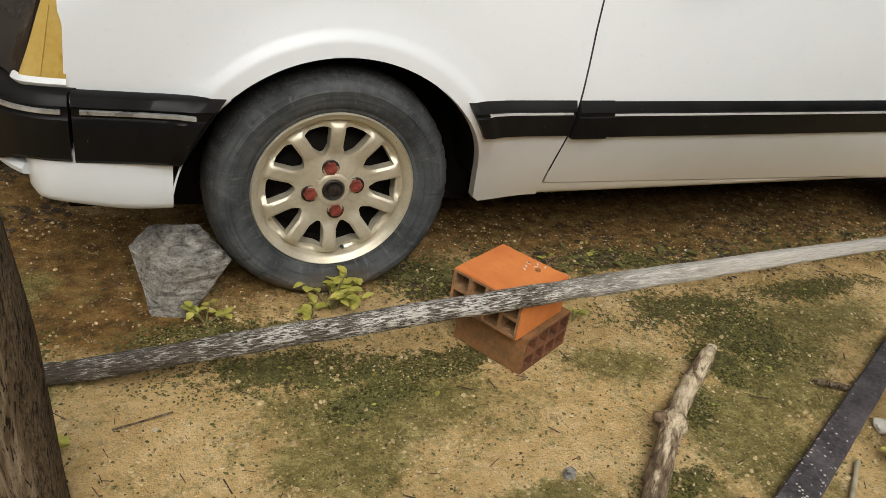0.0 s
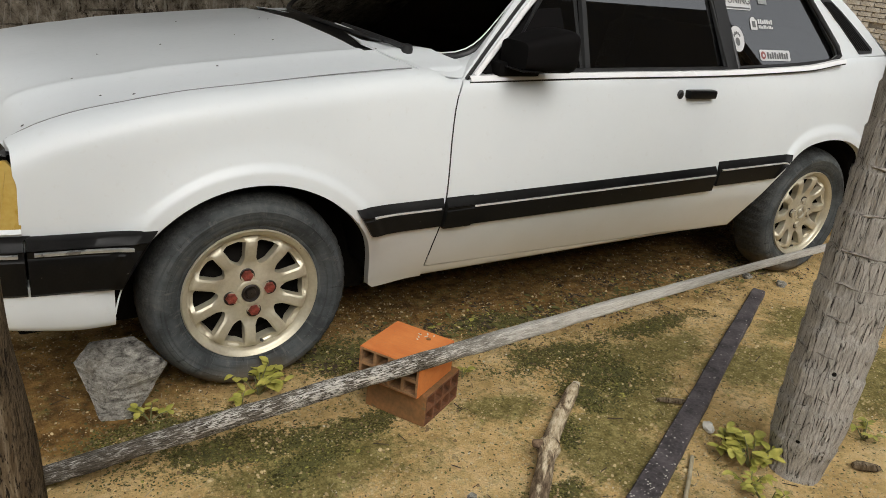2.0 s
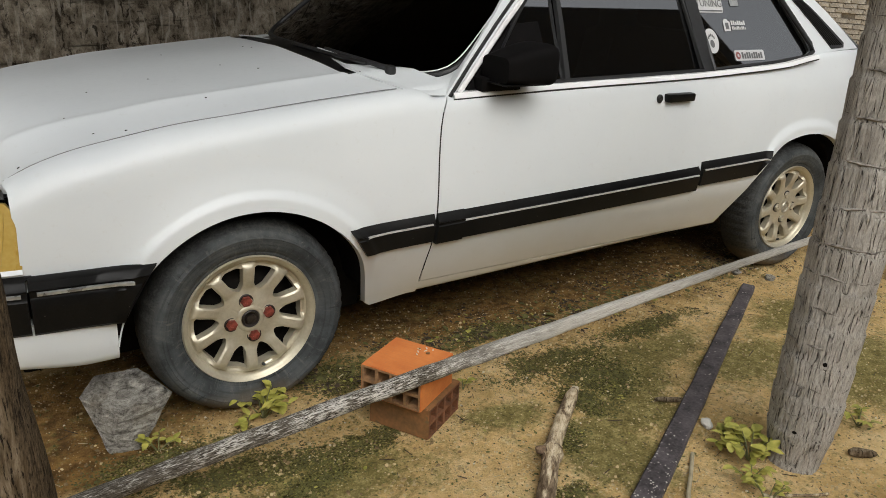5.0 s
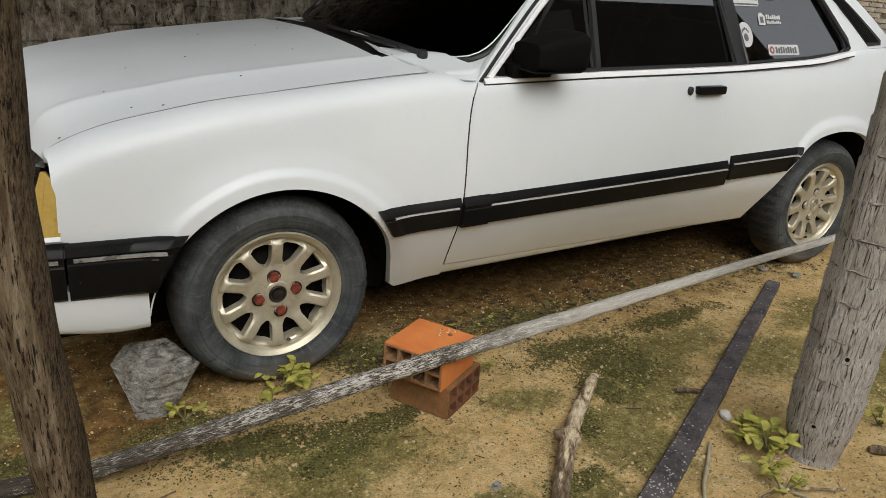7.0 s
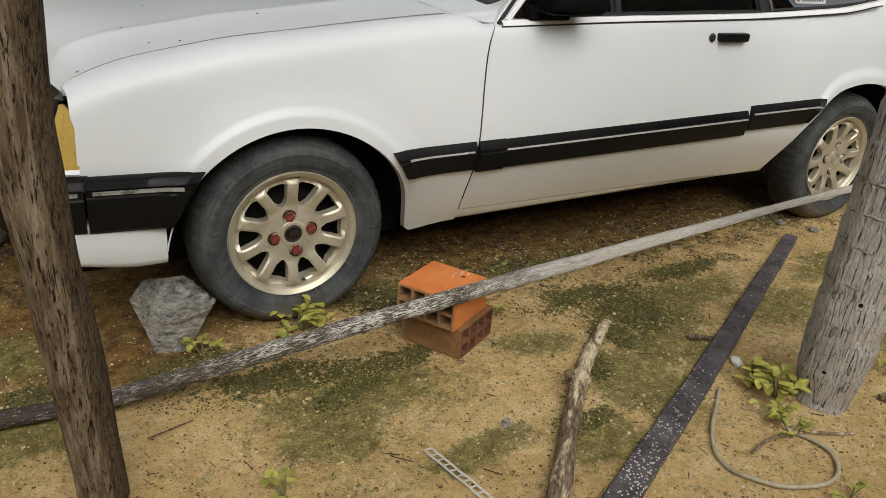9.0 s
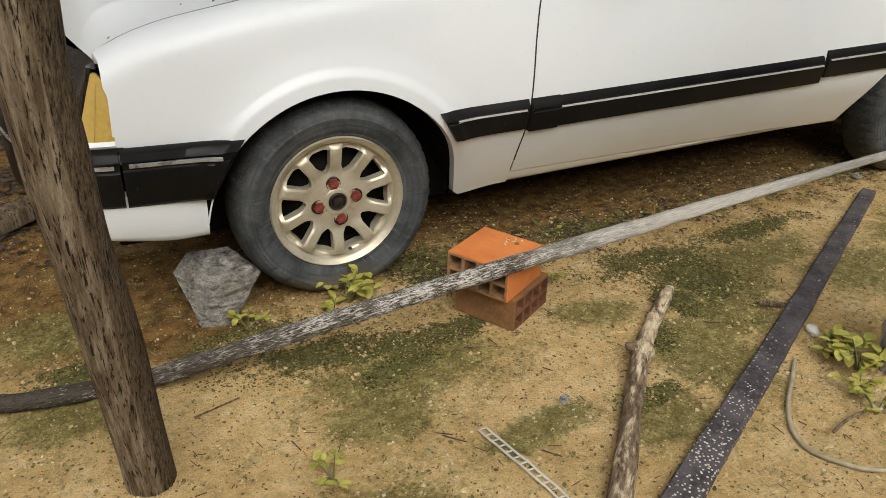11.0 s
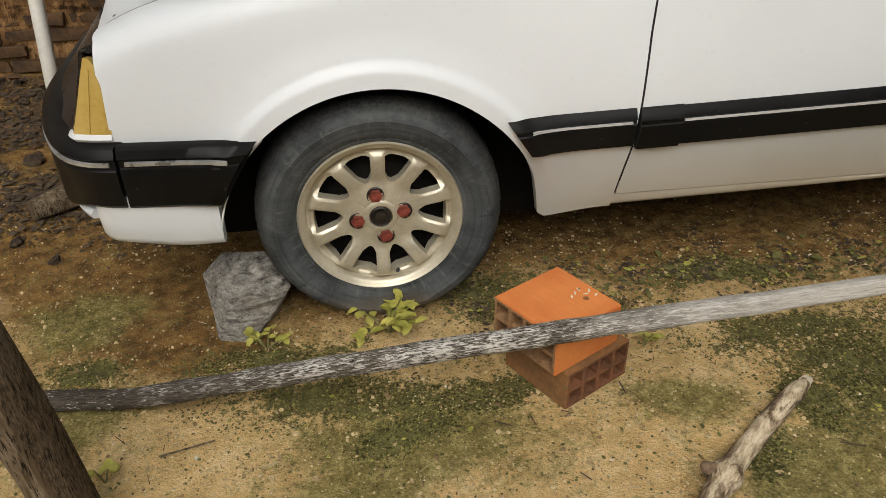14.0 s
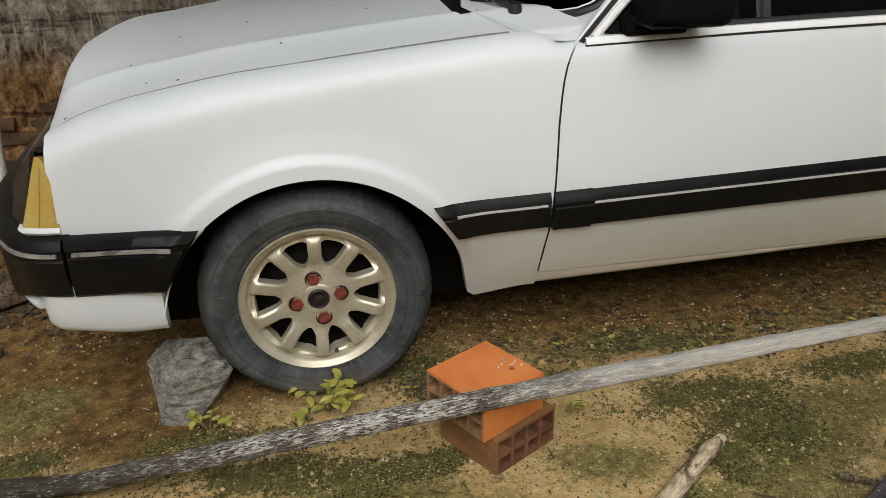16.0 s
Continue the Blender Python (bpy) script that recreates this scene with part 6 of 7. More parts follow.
def tyre_marks():
    """Worn raised marks, too faint to read, round the flank: one mesh each."""
    out, rnd = [], random.Random(4)
    for start, count, r0, tall, step in ((112, 4, 0.226, 0.020, 6.2), (2, 6, 0.224, 0.012, 4.0), (318, 6, 0.222, 0.010, 3.6), (196, 6, 0.222, 0.010, 3.6), (262, 3, 0.226, 0.014, 5.0), (60, 5, 0.222, 0.010, 4.0)):
        for k in range(count):
            a = radians(start + step * k)
            half = radians(step * rnd.uniform(0.22, 0.38))
            rows = []
            for f, o in ((0, 0.0022), (0.05, -0.0012), (0.95, -0.0012), (1, 0.0022)):
                r = r0 + tall * f
                y = -0.0335 if r > 0.228 else -0.0335 + (0.228 - r) * 0.35
                rows.append([(r * math.cos(a + da), y + o + e, r * math.sin(a + da)) for da, e in ((-half, 0.002), (-half * 0.5, 0), (-half * 0.2, 0.0014), (half * 0.2, 0.0014), (half * 0.5, 0), (half, 0.002))])
            bm = grid_mesh(rows)
            bmesh.ops.recalc_face_normals(bm, faces=bm.faces)
            out.append(mesh_of(bm, M_TYRE))
    return out


def wheel(at, far=False, turn=0.0, cap="cap"):
    m = Matrix.Translation(at) @ (pose(0, 0, 0, 0, turn, 180) if far else pose(0, 0, 0, 0, turn, 0))
    local = m.copy()
    local.translation = Vector(at) - car.location
    local = local @ Matrix.Scale(1.02, 4)

    def piece(name, mesh, mat, parent, label="", ang=40):
        ob = new(name, mesh)
        ob.parent = parent
        if label:
            ob["label"] = label
        return ob

    w = piece("wheel", WHEEL["rim"], None, car, "champagne ten-spoke alloy wheel")
    w.matrix_local = local
    piece("tyre", WHEEL["tyre"], None, w, "dusty worn black tyre")
    for mark in WHEEL["marks"]:
        piece("tyre_marking", mark, None, w)
    piece("hub_cap", WHEEL[cap], None, w)
    piece("hub_collar", WHEEL["collar"], None, w)
    piece("shaded_drum_barrel", WHEEL["drum"], None, w)
    piece("valve", WHEEL["valve"], None, w)
    for k in range(4):
        nut = piece("wheel_nut", WHEEL["nut" if cap == "cap" else "pale_nut"], None, w, "faded red wheel nut" if cap == "cap" else "")
        a = radians(100 + 90 * k)
        seat = piece("nut_recess_shade", WHEEL["recess"], None, w)
        seat.location = (0.0545 * math.cos(a), -0.0035, 0.0545 * math.sin(a))
        nut.location = (0.0545 * math.cos(a), -0.004, 0.0545 * math.sin(a))
    return w


def mesh_of(bm, mat, ang=40):
    me = bpy.data.meshes.new(mat.name)
    bm.to_mesh(me)
    bm.free()
    me.materials.append(mat)
    me.shade_smooth()
    me.set_sharp_from_angle(angle=radians(ang))
    return me


def nut_mesh():
    bm = bmesh.new()
    grid_mesh([[(r * math.cos(math.pi * k / 3), y, r * math.sin(math.pi * k / 3)) for k in range(6)] for r, y in ((0.0165, 0.003), (0.0165, -0.0050), (0.0150, -0.0072), (0.006, -0.0076), (0.0052, -0.0055), (0.0001, -0.0055))], bm, close=True)
    bmesh.ops.recalc_face_normals(bm, faces=bm.faces)
    return bm


def cap_mesh():
    bm = lathe([(0.0255, 0.010), (0.0255, -0.009), (0.0235, -0.011), (0.021, -0.010), (0.019, -0.005), (0.0145, -0.004), (0.0125, -0.009), (0.008, -0.010), (0.001, -0.010)], 32)
    bmesh.ops.recalc_face_normals(bm, faces=bm.faces)
    return bm


collar = lathe([(0.0265, 0.012), (0.0265, -0.0065), (0.0275, -0.0085), (0.033, -0.0088), (0.040, -0.0068), (0.043, -0.003)], 48)
bmesh.ops.recalc_face_normals(collar, faces=collar.faces)
# dark disc on the wheel face that paints the shade of a nut's recess
recess = lathe([(0.0205, 0.004), (0.0208, -0.0006), (0.0195, -0.0014), (0.0178, 0.0008), (0.0001, 0.001)], 24)
bmesh.ops.recalc_face_normals(recess, faces=recess.faces)
# drum plus the rim's barrel, near-black to paint the shade behind the spokes
drum = lathe([(0.001, 0.035), (0.10, 0.035), (0.15, 0.06), (0.166, 0.05), (0.171, 0.016), (0.174, 0.016), (0.174, 0.12), (0.0, 0.121)], 40)
valve = sweep([(0.035, 0.004, -0.158), (0.033, -0.008, -0.152), (0.032, -0.014, -0.150)], 0.0045, 8)
WHEEL = {"marks": tyre_marks(), "rim": mesh_of(wheel_face(), M_ALLOY), "tyre": mesh_of(tyre_mesh(), M_TYRE), "cap": mesh_of(cap_mesh(), M_CAP), "pale_cap": mesh_of(cap_mesh(), M_LIP), "nut": mesh_of(nut_mesh(), M_NUT), "pale_nut": mesh_of(nut_mesh(), M_LIP), "recess": mesh_of(recess, M_CAP), "collar": mesh_of(collar, M_ALLOY), "drum": mesh_of(drum, M_DARK), "valve": mesh_of(valve, M_TYRE)}
wheel((0, 0, 0.2835))
wheel((2.556, 0.018, 0.292), turn=13, cap="pale_cap")
wheel((0, 2 * YC, 0.287), True)
wheel((2.556, 2 * YC - 0.018, 0.292), True, cap="pale_cap")

# mirror, handle, lock, wiper
rows = []
for k, u in enumerate(np.linspace(0, 1, 13)):
    # an open-backed cup: narrow towards the front, square and rounded at the glass
    x = 0.800 + 0.168 * u
    g = 0.62 + 0.38 * math.sin(u * math.pi / 2)
    y0, y1, z0, z1 = -0.132 + 0.04 * (1 - u) ** 2, 0.045, 0.928 - 0.004 * u, 0.940 + 0.112 * g
    if u == 1:
        y0, y1, z0, z1 = y0 + 0.006, y1 - 0.006, z0 + 0.006, z1 - 0.006
    row = []
    for a in np.linspace(0, 2 * math.pi, 40, endpoint=False):
        c, q = math.cos(a), math.sin(a)
        f = (abs(c) ** 5 + abs(q) ** 5) ** (-1 / 5)
        row.append((x, (y0 + y1) / 2 + (y1 - y0) / 2 * c * f, (z0 + z1) / 2 + (z1 - z0) / 2 * q * f))
    rows.append(row)
bm = grid_mesh(rows, close=True)
bm.faces.new(list(bm.verts)[:40])
bm.faces.new(list(bm.verts)[-40:])
bmesh.ops.recalc_face_normals(bm, faces=bm.faces)
mir = part("door_mirror", bm, M_MIRROR, car, "black plastic door mirror")
part("mirror_foot", box(bmesh.new(), (0.77, 0.0, 0.895), (0.93, 0.06, 0.94), 0.012), M_MIRROR, mir)
part("mirror_seam", box(bmesh.new(), (0.79, -0.10, 0.9255), (0.945, 0.02, 0.9295), 0.001), M_BLACK, mir)
bm = bmesh.new()
box(bm, (1.606, -0.036, 0.826), (1.750, 0.0, 0.858), 0.010)
part("door_handle", bm, M_BLACK, car, "black door handle")
bm = lathe([(0.001, -0.006), (0.010, -0.006), (0.013, -0.003), (0.013, 0.004)], 20)
bmesh.ops.scale(bm, vec=(1, 1, 1.25), verts=bm.verts)
bmesh.ops.translate(bm, vec=(1.577, -0.012, 0.840), verts=bm.verts)
part("door_lock", bm, M_SEAL, car)
p0 = Vector((0.555, 0.20, 0.945))
bm = lathe([(0.001, -0.012), (0.014, -0.012), (0.018, 0.0), (0.018, 0.012)], 16)
bmesh.ops.rotate(bm, cent=(0, 0, 0), matrix=Matrix.Rotation(radians(-80), 3, "X"), verts=bm.verts)
bmesh.ops.translate(bm, vec=p0, verts=bm.verts)
sweep([p0, p0 + Vector((-0.030, 0.05, 0.012)), p0 + Vector((-0.055, 0.14, 0.022)), p0 + Vector((-0.070, 0.34, 0.030))], [0.010, 0.009, 0.007, 0.005], 6, bm=bm)
sweep([p0 + Vector((-0.045, 0.08, 0.012)), p0 + Vector((-0.085, 0.30, 0.018)), p0 + Vector((-0.095, 0.56, 0.020))], 0.007, 6, bm=bm)
part("wiper", bm, M_SEAL, car)


# ---- stickers on the quarter window, specks on the hood ----
def on_glass(u, w, x0, z0, out=0.006):
    """A point of the quarter pane, from local metres."""
    x, z = x0 + u, z0 + w
    return (x, pane_y(x, z) - out, z)


def sticker(outline, mat, x0, z0, parent, name="sticker", out=0.003, label=""):
    bm = bmesh.new()
    f = bm.faces.new([bm.verts.new(on_glass(u, w, x0, z0, out)) for u, w in outline])
    r = bmesh.ops.extrude_face_region(bm, geom=[f])
    bmesh.ops.translate(bm, vec=(0, 0.0008, 0), verts=[v for v in r["geom"] if isinstance(v, bmesh.types.BMVert)])
    bmesh.ops.recalc_face_normals(bm, faces=bm.faces)
    return part(name, bm, mat, parent, label)


def rect(a, b, c, d):
    return [(a, b), (c, b), (c, d), (a, d)]


quarter = next(o for o in car.children if o.name == "quarter_window")
Q = lambda s=1.0, n=24: [(s * math.cos(2 * math.pi * k / n), s * math.sin(2 * math.pi * k / n)) for k in range(n)]
# round emblem
sticker([(0.042 * u, 0.046 * w) for u, w in Q(1)], M_STICKER, 1.972, 1.032, quarter, label="round white sticker")
for k in range(5):
    a = radians(90 + (k - 2) * 28)
    sticker([(0.020 * math.cos(a) + 0.004 * u, 0.004 + 0.022 * math.sin(a) + 0.006 * w) for u, w in Q(1, 8)], M_STICKER_INK, 1.972, 1.028, quarter, "sticker_print", 0.0045)
sticker([(0.013 * u, 0.015 * w) for u, w in Q(1, 12)], M_STICKER_INK, 1.972, 1.022, quarter, "sticker_print", 0.0045)
# lettered plate with a round badge at its corner
PX, PZ = 2.000, 1.171
plate_shape = [(-0.088, -0.034), (0.080, -0.034), (0.088, -0.026), (0.088, 0.022), (0.080, 0.030), (-0.040, 0.030), (-0.050, 0.042), (-0.066, 0.048), (-0.084, 0.042), (-0.094, 0.026), (-0.094, -0.026)]
sticker(plate_shape, M_STICKER, PX, PZ, quarter, label="white lettered sticker")
sticker(rect(-0.080, -0.029, 0.080, -0.024), M_STICKER_INK, PX, PZ, quarter, "sticker_print", 0.0045)
sticker(rect(-0.034, 0.022, 0.078, 0.026), M_STICKER_INK, PX, PZ, quarter, "sticker_print", 0.0045)
word = bpy.data.curves.new("lettering", "FONT")
word.body, word.size, word.align_x, word.align_y, word.extrude = "TUNING", 0.042, "CENTER", "CENTER", 0.0003
word.materials.append(M_STICKER_INK)
text = new("lettering", word)
text.parent = quarter
p = Vector(on_glass(0.004, 0.0, PX, PZ, 0.0048)) - car.location
text.matrix_local = Matrix.Translation(p) @ pose(0, 0, 0, 90 - 27.5, 0, 0)
# small camera-like badge with a bar of writing
PX, PZ = 2.135, 1.090
sticker([(-0.066, -0.022), (-0.026, -0.022), (-0.022, 0.012), (-0.034, 0.018), (-0.040, 0.024), (-0.054, 0.024), (-0.066, 0.014)], M_STICKER, PX, PZ, quarter, label="small white sticker")
sticker(rect(-0.056, -0.013, -0.036, 0.010), M_STICKER_INK, PX, PZ, quarter, "sticker_print", 0.0045)
for k, (w0, w1, n, du) in enumerate(((0.001, 0.018, 7, 0.0135), (-0.016, -0.004, 9, 0.0105))):
    for j in range(n):
        u = -0.016 + du * j
        sticker(rect(u, w0, u + du * 0.72, w1 - 0.004 * ((j * 5) % 3 == 1)), M_STICKER, PX, PZ, quarter, "sticker_print", label="small white lettering mark")
# red and white label along the bottom
PX, PZ = 2.195, 0.976
sticker([(-0.098, -0.015), (-0.092, -0.020), (0.092, -0.020), (0.098, -0.015), (0.098, 0.015), (0.092, 0.020), (-0.092, 0.020), (-0.098, 0.015)], M_STICKER, PX, PZ, quarter, label="white sticker with a red mark")
sticker([(-0.078 + 0.015 * u, 0.014 * w) for u, w in Q(1, 16)], M_STICKER_RED, PX, PZ, quarter, "sticker_print", 0.0045)
sticker([(-0.078 + 0.006 * u, 0.006 * w) for u, w in Q(1, 12)], M_STICKER, PX, PZ, quarter, "sticker_print", 0.0055)
for k in range(9):
    u = -0.054 + 0.0155 * k
    sticker(rect(u, -0.012, u + 0.011, 0.012 - 0.005 * (k % 3 == 1)), M_STICKER_INK, PX, PZ, quarter, "sticker_print", 0.0045)
sticker(rect(-0.02, -0.008, 0.03, 0.010), M_STICKER, 2.16, 1.228, quarter, label="small white sticker")
sticker(rect(-0.025, -0.011, 0.03, 0.011), M_STICKER_FADED, 2.165, 1.175, quarter, label="small faded grey sticker")

# dry specks lying on the hood
bm = bmesh.new()
rnd = random.Random(5)
for x, y in ((-0.523, 0.080), (-0.392, 0.238), (-0.344, 0.119), (-0.271, 0.091), (-0.034, 0.195), (-0.12, 0.487), (-0.30, 0.46), (0.12, 0.55), (0.20, 0.42), (0.30, 0.85), (0.315, 0.80), (0.02, 0.9)):
    r = rnd.uniform(0.0025, 0.0042)
    pts = [(x + r * math.cos(a) * rnd.uniform(0.6, 1.5), y + r * math.sin(a) * rnd.uniform(0.6, 1.2)) for a in np.linspace(0, 2 * math.pi, 7)[:-1]]
    lo = [bm.verts.new((a, b, hood_z(a, b) + 0.0008)) for a, b in pts]
    top = bm.verts.new((x, y, hood_z(x, y) + 0.003))
    for k in range(6):
        bm.faces.new((lo[k], lo[(k + 1) % 6], top))
tagged(part("debris_specks", bm, M_SEAL), "dark dry leaf specks scattered on the white hood", "debris", kind="stuff")


# ---- plants ----
def leaf(bm, base, direction, up, length, width, curl=0.2):
    """A small pointed leaf with a fold along its middle."""
    d, u = Vector(direction).normalized(), Vector(up).normalized()
    s = d.cross(u).normalized()
    u = s.cross(d).normalized()
    rows = []
    for t, w in ((0.0, 0.05), (0.15, 0.62), (0.35, 0.97), (0.58, 0.98), (0.8, 0.66), (0.93, 0.28), (1.0, 0.03)):
        c = Vector(base) + d * length * t - u * curl * length * t * t
        rows.append([c - s * width * w * 0.5 + u * width * w * 0.12, c, c + s * width * w * 0.5 + u * width * w * 0.12])
    grid_mesh(rows, bm)


def weed(at, height, spread, leaves, size, seed, label, mat=None, name="weed"):
    rnd = random.Random(seed)
    x, y = at
    base = Vector((x, y, ground_z(x, y) - 0.004))
    root = thing(name, base, label, "plant", "weeds in the soil")
    for _ in range(max(2, leaves // 4)):
        a = rnd.uniform(0, 2 * math.pi)
        tip = base + Vector((math.cos(a) * spread * rnd.uniform(0.3, 1), math.sin(a) * spread * rnd.uniform(0.3, 1), height * rnd.uniform(0.6, 1.1)))
        mid = base.lerp(tip, 0.5) + Vector((0, 0, height * 0.15))
        part("stem", sweep([base, mid, tip], [0.0022, 0.0018, 0.0012], 5), M_STEM, root)
        for k in range(4):
            q = mid.lerp(tip, k / 3)
            b = a + rnd.uniform(-1.8, 1.8)
            bm = bmesh.new()
            leaf(bm, q, (math.cos(b), math.sin(b), rnd.uniform(-0.1, 0.6)), (0, 0, 1), size * rnd.uniform(0.7, 1.2), size * rnd.uniform(0.52, 0.72), rnd.uniform(0.05, 0.4))
            part("leaf", bm, mat or M_LEAF, root)
    return root


weed((0.0, -0.085), 0.085, 0.075, 52, 0.036, 1, "low weed with yellow-green leaves beside the front tyre")
weed((-0.055, -0.105), 0.030, 0.035, 8, 0.036, 21, "small sprig of yellow-green leaves beside the front tyre")
weed((-0.30, -0.095), 0.045, 0.05, 20, 0.026, 2, "small weed with yellow-green leaves beside the rock")
weed((1.11, -0.93), 0.085, 0.075, 48, 0.044, 3, "bushy yellow-green weed at the foot of the palm trunk")
weed((1.10, -0.86), 0.06, 0.07, 40, 0.030, 4, "bushy yellow-green weed at the foot of the palm trunk")
weed((1.02, -1.00), 0.045, 0.06, 28, 0.028, 5, "low yellowish weed on the sand")
weed((1.58, -0.98), 0.05, 0.07, 28, 0.024, 6, "low yellowish weed on the sand")
weed((0.98, -1.08), 0.045, 0.06, 24, 0.026, 13, "low yellowish weed on the sand")
weed((-0.27, -0.74), 0.05, 0.05, 20, 0.026, 7, "low green tuft in the sand")
weed((0.60, -0.24), 0.035, 0.035, 10, 0.026, 8, "tiny green weed beside the clay block")
weed((-0.60, -0.46), 0.04, 0.03, 8, 0.03, 9, "tiny green weed beside the post")
weed((2.03, -0.93), 0.05, 0.05, 12, 0.022, 10, "low green tuft in the sand")
weed((2.05, -1.02), 0.06, 0.06, 16, 0.022, 11, "low green tuft in the sand")
weed((0.9, -1.3), 0.05, 0.06, 14, 0.024, 12, "low yellowish weed on the sand")

# the hose, a chain-like strap, the twig by the plank, a pale stone
hose = [(0.985, -0.835), (0.90, -0.90), (0.80, -0.975), (0.735, -1.05), (0.72, -1.115), (0.765, -1.19), (0.86, -1.24), (0.95, -1.235), (1.015, -1.18), (1.02, -1.11), (0.99, -1.06)]
hx, hy = [(k, p[0]) for k, p in enumerate(hose)], [(k, p[1]) for k, p in enumerate(hose)]
pts = [(spline(hx, s), spline(hy, s), ground_z(spline(hx, s), spline(hy, s)) + 0.008) for s in np.linspace(0, 10, 70)]
solo("garden_hose", sweep(pts, 0.0058, 10), M_HOSE, (0.85, -1.05, 0), "old beige hose curled on the sand", "hose")
pts = [(0.80 + 0.36 * t, -1.10 - 0.015 * t + 0.03 * math.sin(4 * t), ground_z(0.80 + 0.36 * t, -1.1) + 0.022 - 0.01 * t) for t in np.linspace(0, 1, 14)]
solo("thin_twig", sweep(pts, 0.004, 7, wobble=0.3), M_STICK, (0.95, -1.1, 0), "thin pale twig lying across the hose", "twig")
pts = [(1.10 + 0.09 * t, -0.585 - 0.055 * t, ground_z(1.12, -0.6) + 0.012) for t in np.linspace(0, 1, 8)]
solo("broken_twig", sweep(pts, [0.004, 0.007, 0.008, 0.007, 0.008, 0.007, 0.006, 0.003], 8, wobble=0.3), M_POST, (1.13, -0.6, 0), "short dark piece of bark beside the plank", "twig")
pts = [(1.40 + 0.060 * t, -1.055 - 0.045 * t, ground_z(1.42, -1.07) + 0.012) for t in np.linspace(0, 1, 6)]
solo("bark_chunk", sweep(pts, [0.008, 0.014, 0.015, 0.014, 0.013, 0.007], 8, wobble=0.3), M_POST, (1.42, -1.07, 0), "short brown chunk of bark on the sand", "bark")
pts = [(-0.50 + 0.11 * t, -0.42 + 0.03 * t, ground_z(-0.45, -0.41) + 0.006) for t in np.linspace(0, 1, 8)]
solo("dark_twig", sweep(pts, 0.0022, 6, wobble=0.3), M_POST, (-0.45, -0.41, 0), "thin dark straight twig on the sand", "twig")

strip = thing("plastic_ladder_strip", (0.11, -0.88, 0), "pale plastic ladder-like strip lying on the sand", "strip")
for side in (-1, 1):
    pts = [(0.085 + 0.055 * a + 0.010 * side, -0.745 - 0.30 * a, ground_z(0.1, -0.745 - 0.3 * a) + 0.006) for a in np.linspace(0, 1, 20)]
    part("rail", sweep(pts, 0.0028, 6), M_PIPE, strip)
for k in range(14):
    a = k / 13
    x, y = 0.085 + 0.055 * a, -0.745 - 0.30 * a
    part("rung", sweep([(x - 0.010, y, ground_z(0.1, y) + 0.006), (x + 0.010, y, ground_z(0.1, y) + 0.006)], 0.002, 6), M_PIPE, strip)


def stone(at, size, seed, mat, label, name="stone", squash=0.7, group=""):
    rnd = random.Random(seed)
    bm = bmesh.new()
    bmesh.ops.create_icosphere(bm, subdivisions=3, radius=1)
    off = Vector((seed * 3.1, seed * 1.7, 0))
    for v in bm.verts:
        n = noise.noise(v.co * 1.3 + off) * 0.55 + noise.noise(v.co * 4 + off) * 0.15
        v.co = Vector((v.co.x * size[0], v.co.y * size[1], v.co.z * size[2])) * (1 + n)
    bmesh.ops.rotate(bm, cent=(0, 0, 0), matrix=Matrix.Rotation(rnd.uniform(0, 3), 3, "Z"), verts=bm.verts)
    z = at[2] if len(at) > 2 else ground_z(*at[:2]) + size[2] * squash
    bmesh.ops.translate(bm, vec=(at[0], at[1], z), verts=bm.verts)
    return solo(name, bm, mat, (at[0], at[1], z - size[2]), label, "stone", group, smooth=30)


stone((1.145, -0.755), (0.022, 0.017, 0.014), 3, M_PIPE, "small white stone beside the plank")
stone((0.315, -0.735), (0.018, 0.012, 0.006), 4, M_ROCK, "small flat grey stone on the sand")
stone((2.38, -0.10), (0.022, 0.018, 0.014), 6, M_ROCK, "grey stone beside the rear tyre")
stone((2.30, 0.02), (0.022, 0.018, 0.014), 7, M_ROCK, "grey stone beside the rear tyre")

# crumbs left on the upper clay block
for x, y, s in ((0.418, -0.262, 0.003), (0.423, -0.300, 0.006)):
    stone((x, y, 0.2035 + s * 0.5), (s, s * 0.8, s * 0.6), int(s * 9000), M_CLAY_OLD, "small crumb of clay on the orange block", "clay_crumb", group="clay crumbs")


for k in range(6):
    stone((0.395 + 0.011 * k, -0.285 + 0.006 * ((k * 7) % 5), 0.2034), (0.006, 0.0022, 0.0012), 40 + k, M_CHIP, "thin white scrape on the orange block", "mortar_fleck", group="mortar flecks")


# ---- rubble before the wall, pipe ----
rnd = random.Random(11)
for k in range(190):
    x, y = rnd.uniform(-2.2, -0.80), rnd.uniform(0.75, 2.05)
    s = rnd.uniform(0.009, 0.026) * (1.7 if rnd.random() < 0.12 else 1)
    stone((x, y, ground_z(x, y) + s * 0.3 + 0.16 * max(0, y - 1.55) * rnd.random()), (s, s * rnd.uniform(0.6, 1), s * rnd.uniform(0.35, 0.6)), 20 + k, rnd.choice((M_RUBBLE, M_RUBBLE_RED, M_RUBBLE_RED)), "dark broken rubble stone piled before the wall", "rubble_stone", group="rubble before the wall")
for k in range(9):
    x, y, s = rnd.uniform(-1.5, -0.85), rnd.uniform(0.3, 0.8), rnd.uniform(0.012, 0.03)
    stone((x, y), (s, s * 0.7, s * 0.5), 90 + k, M_RUBBLE, "dark broken rubble stone on the soil", "rubble_stone", group="rubble before the wall")
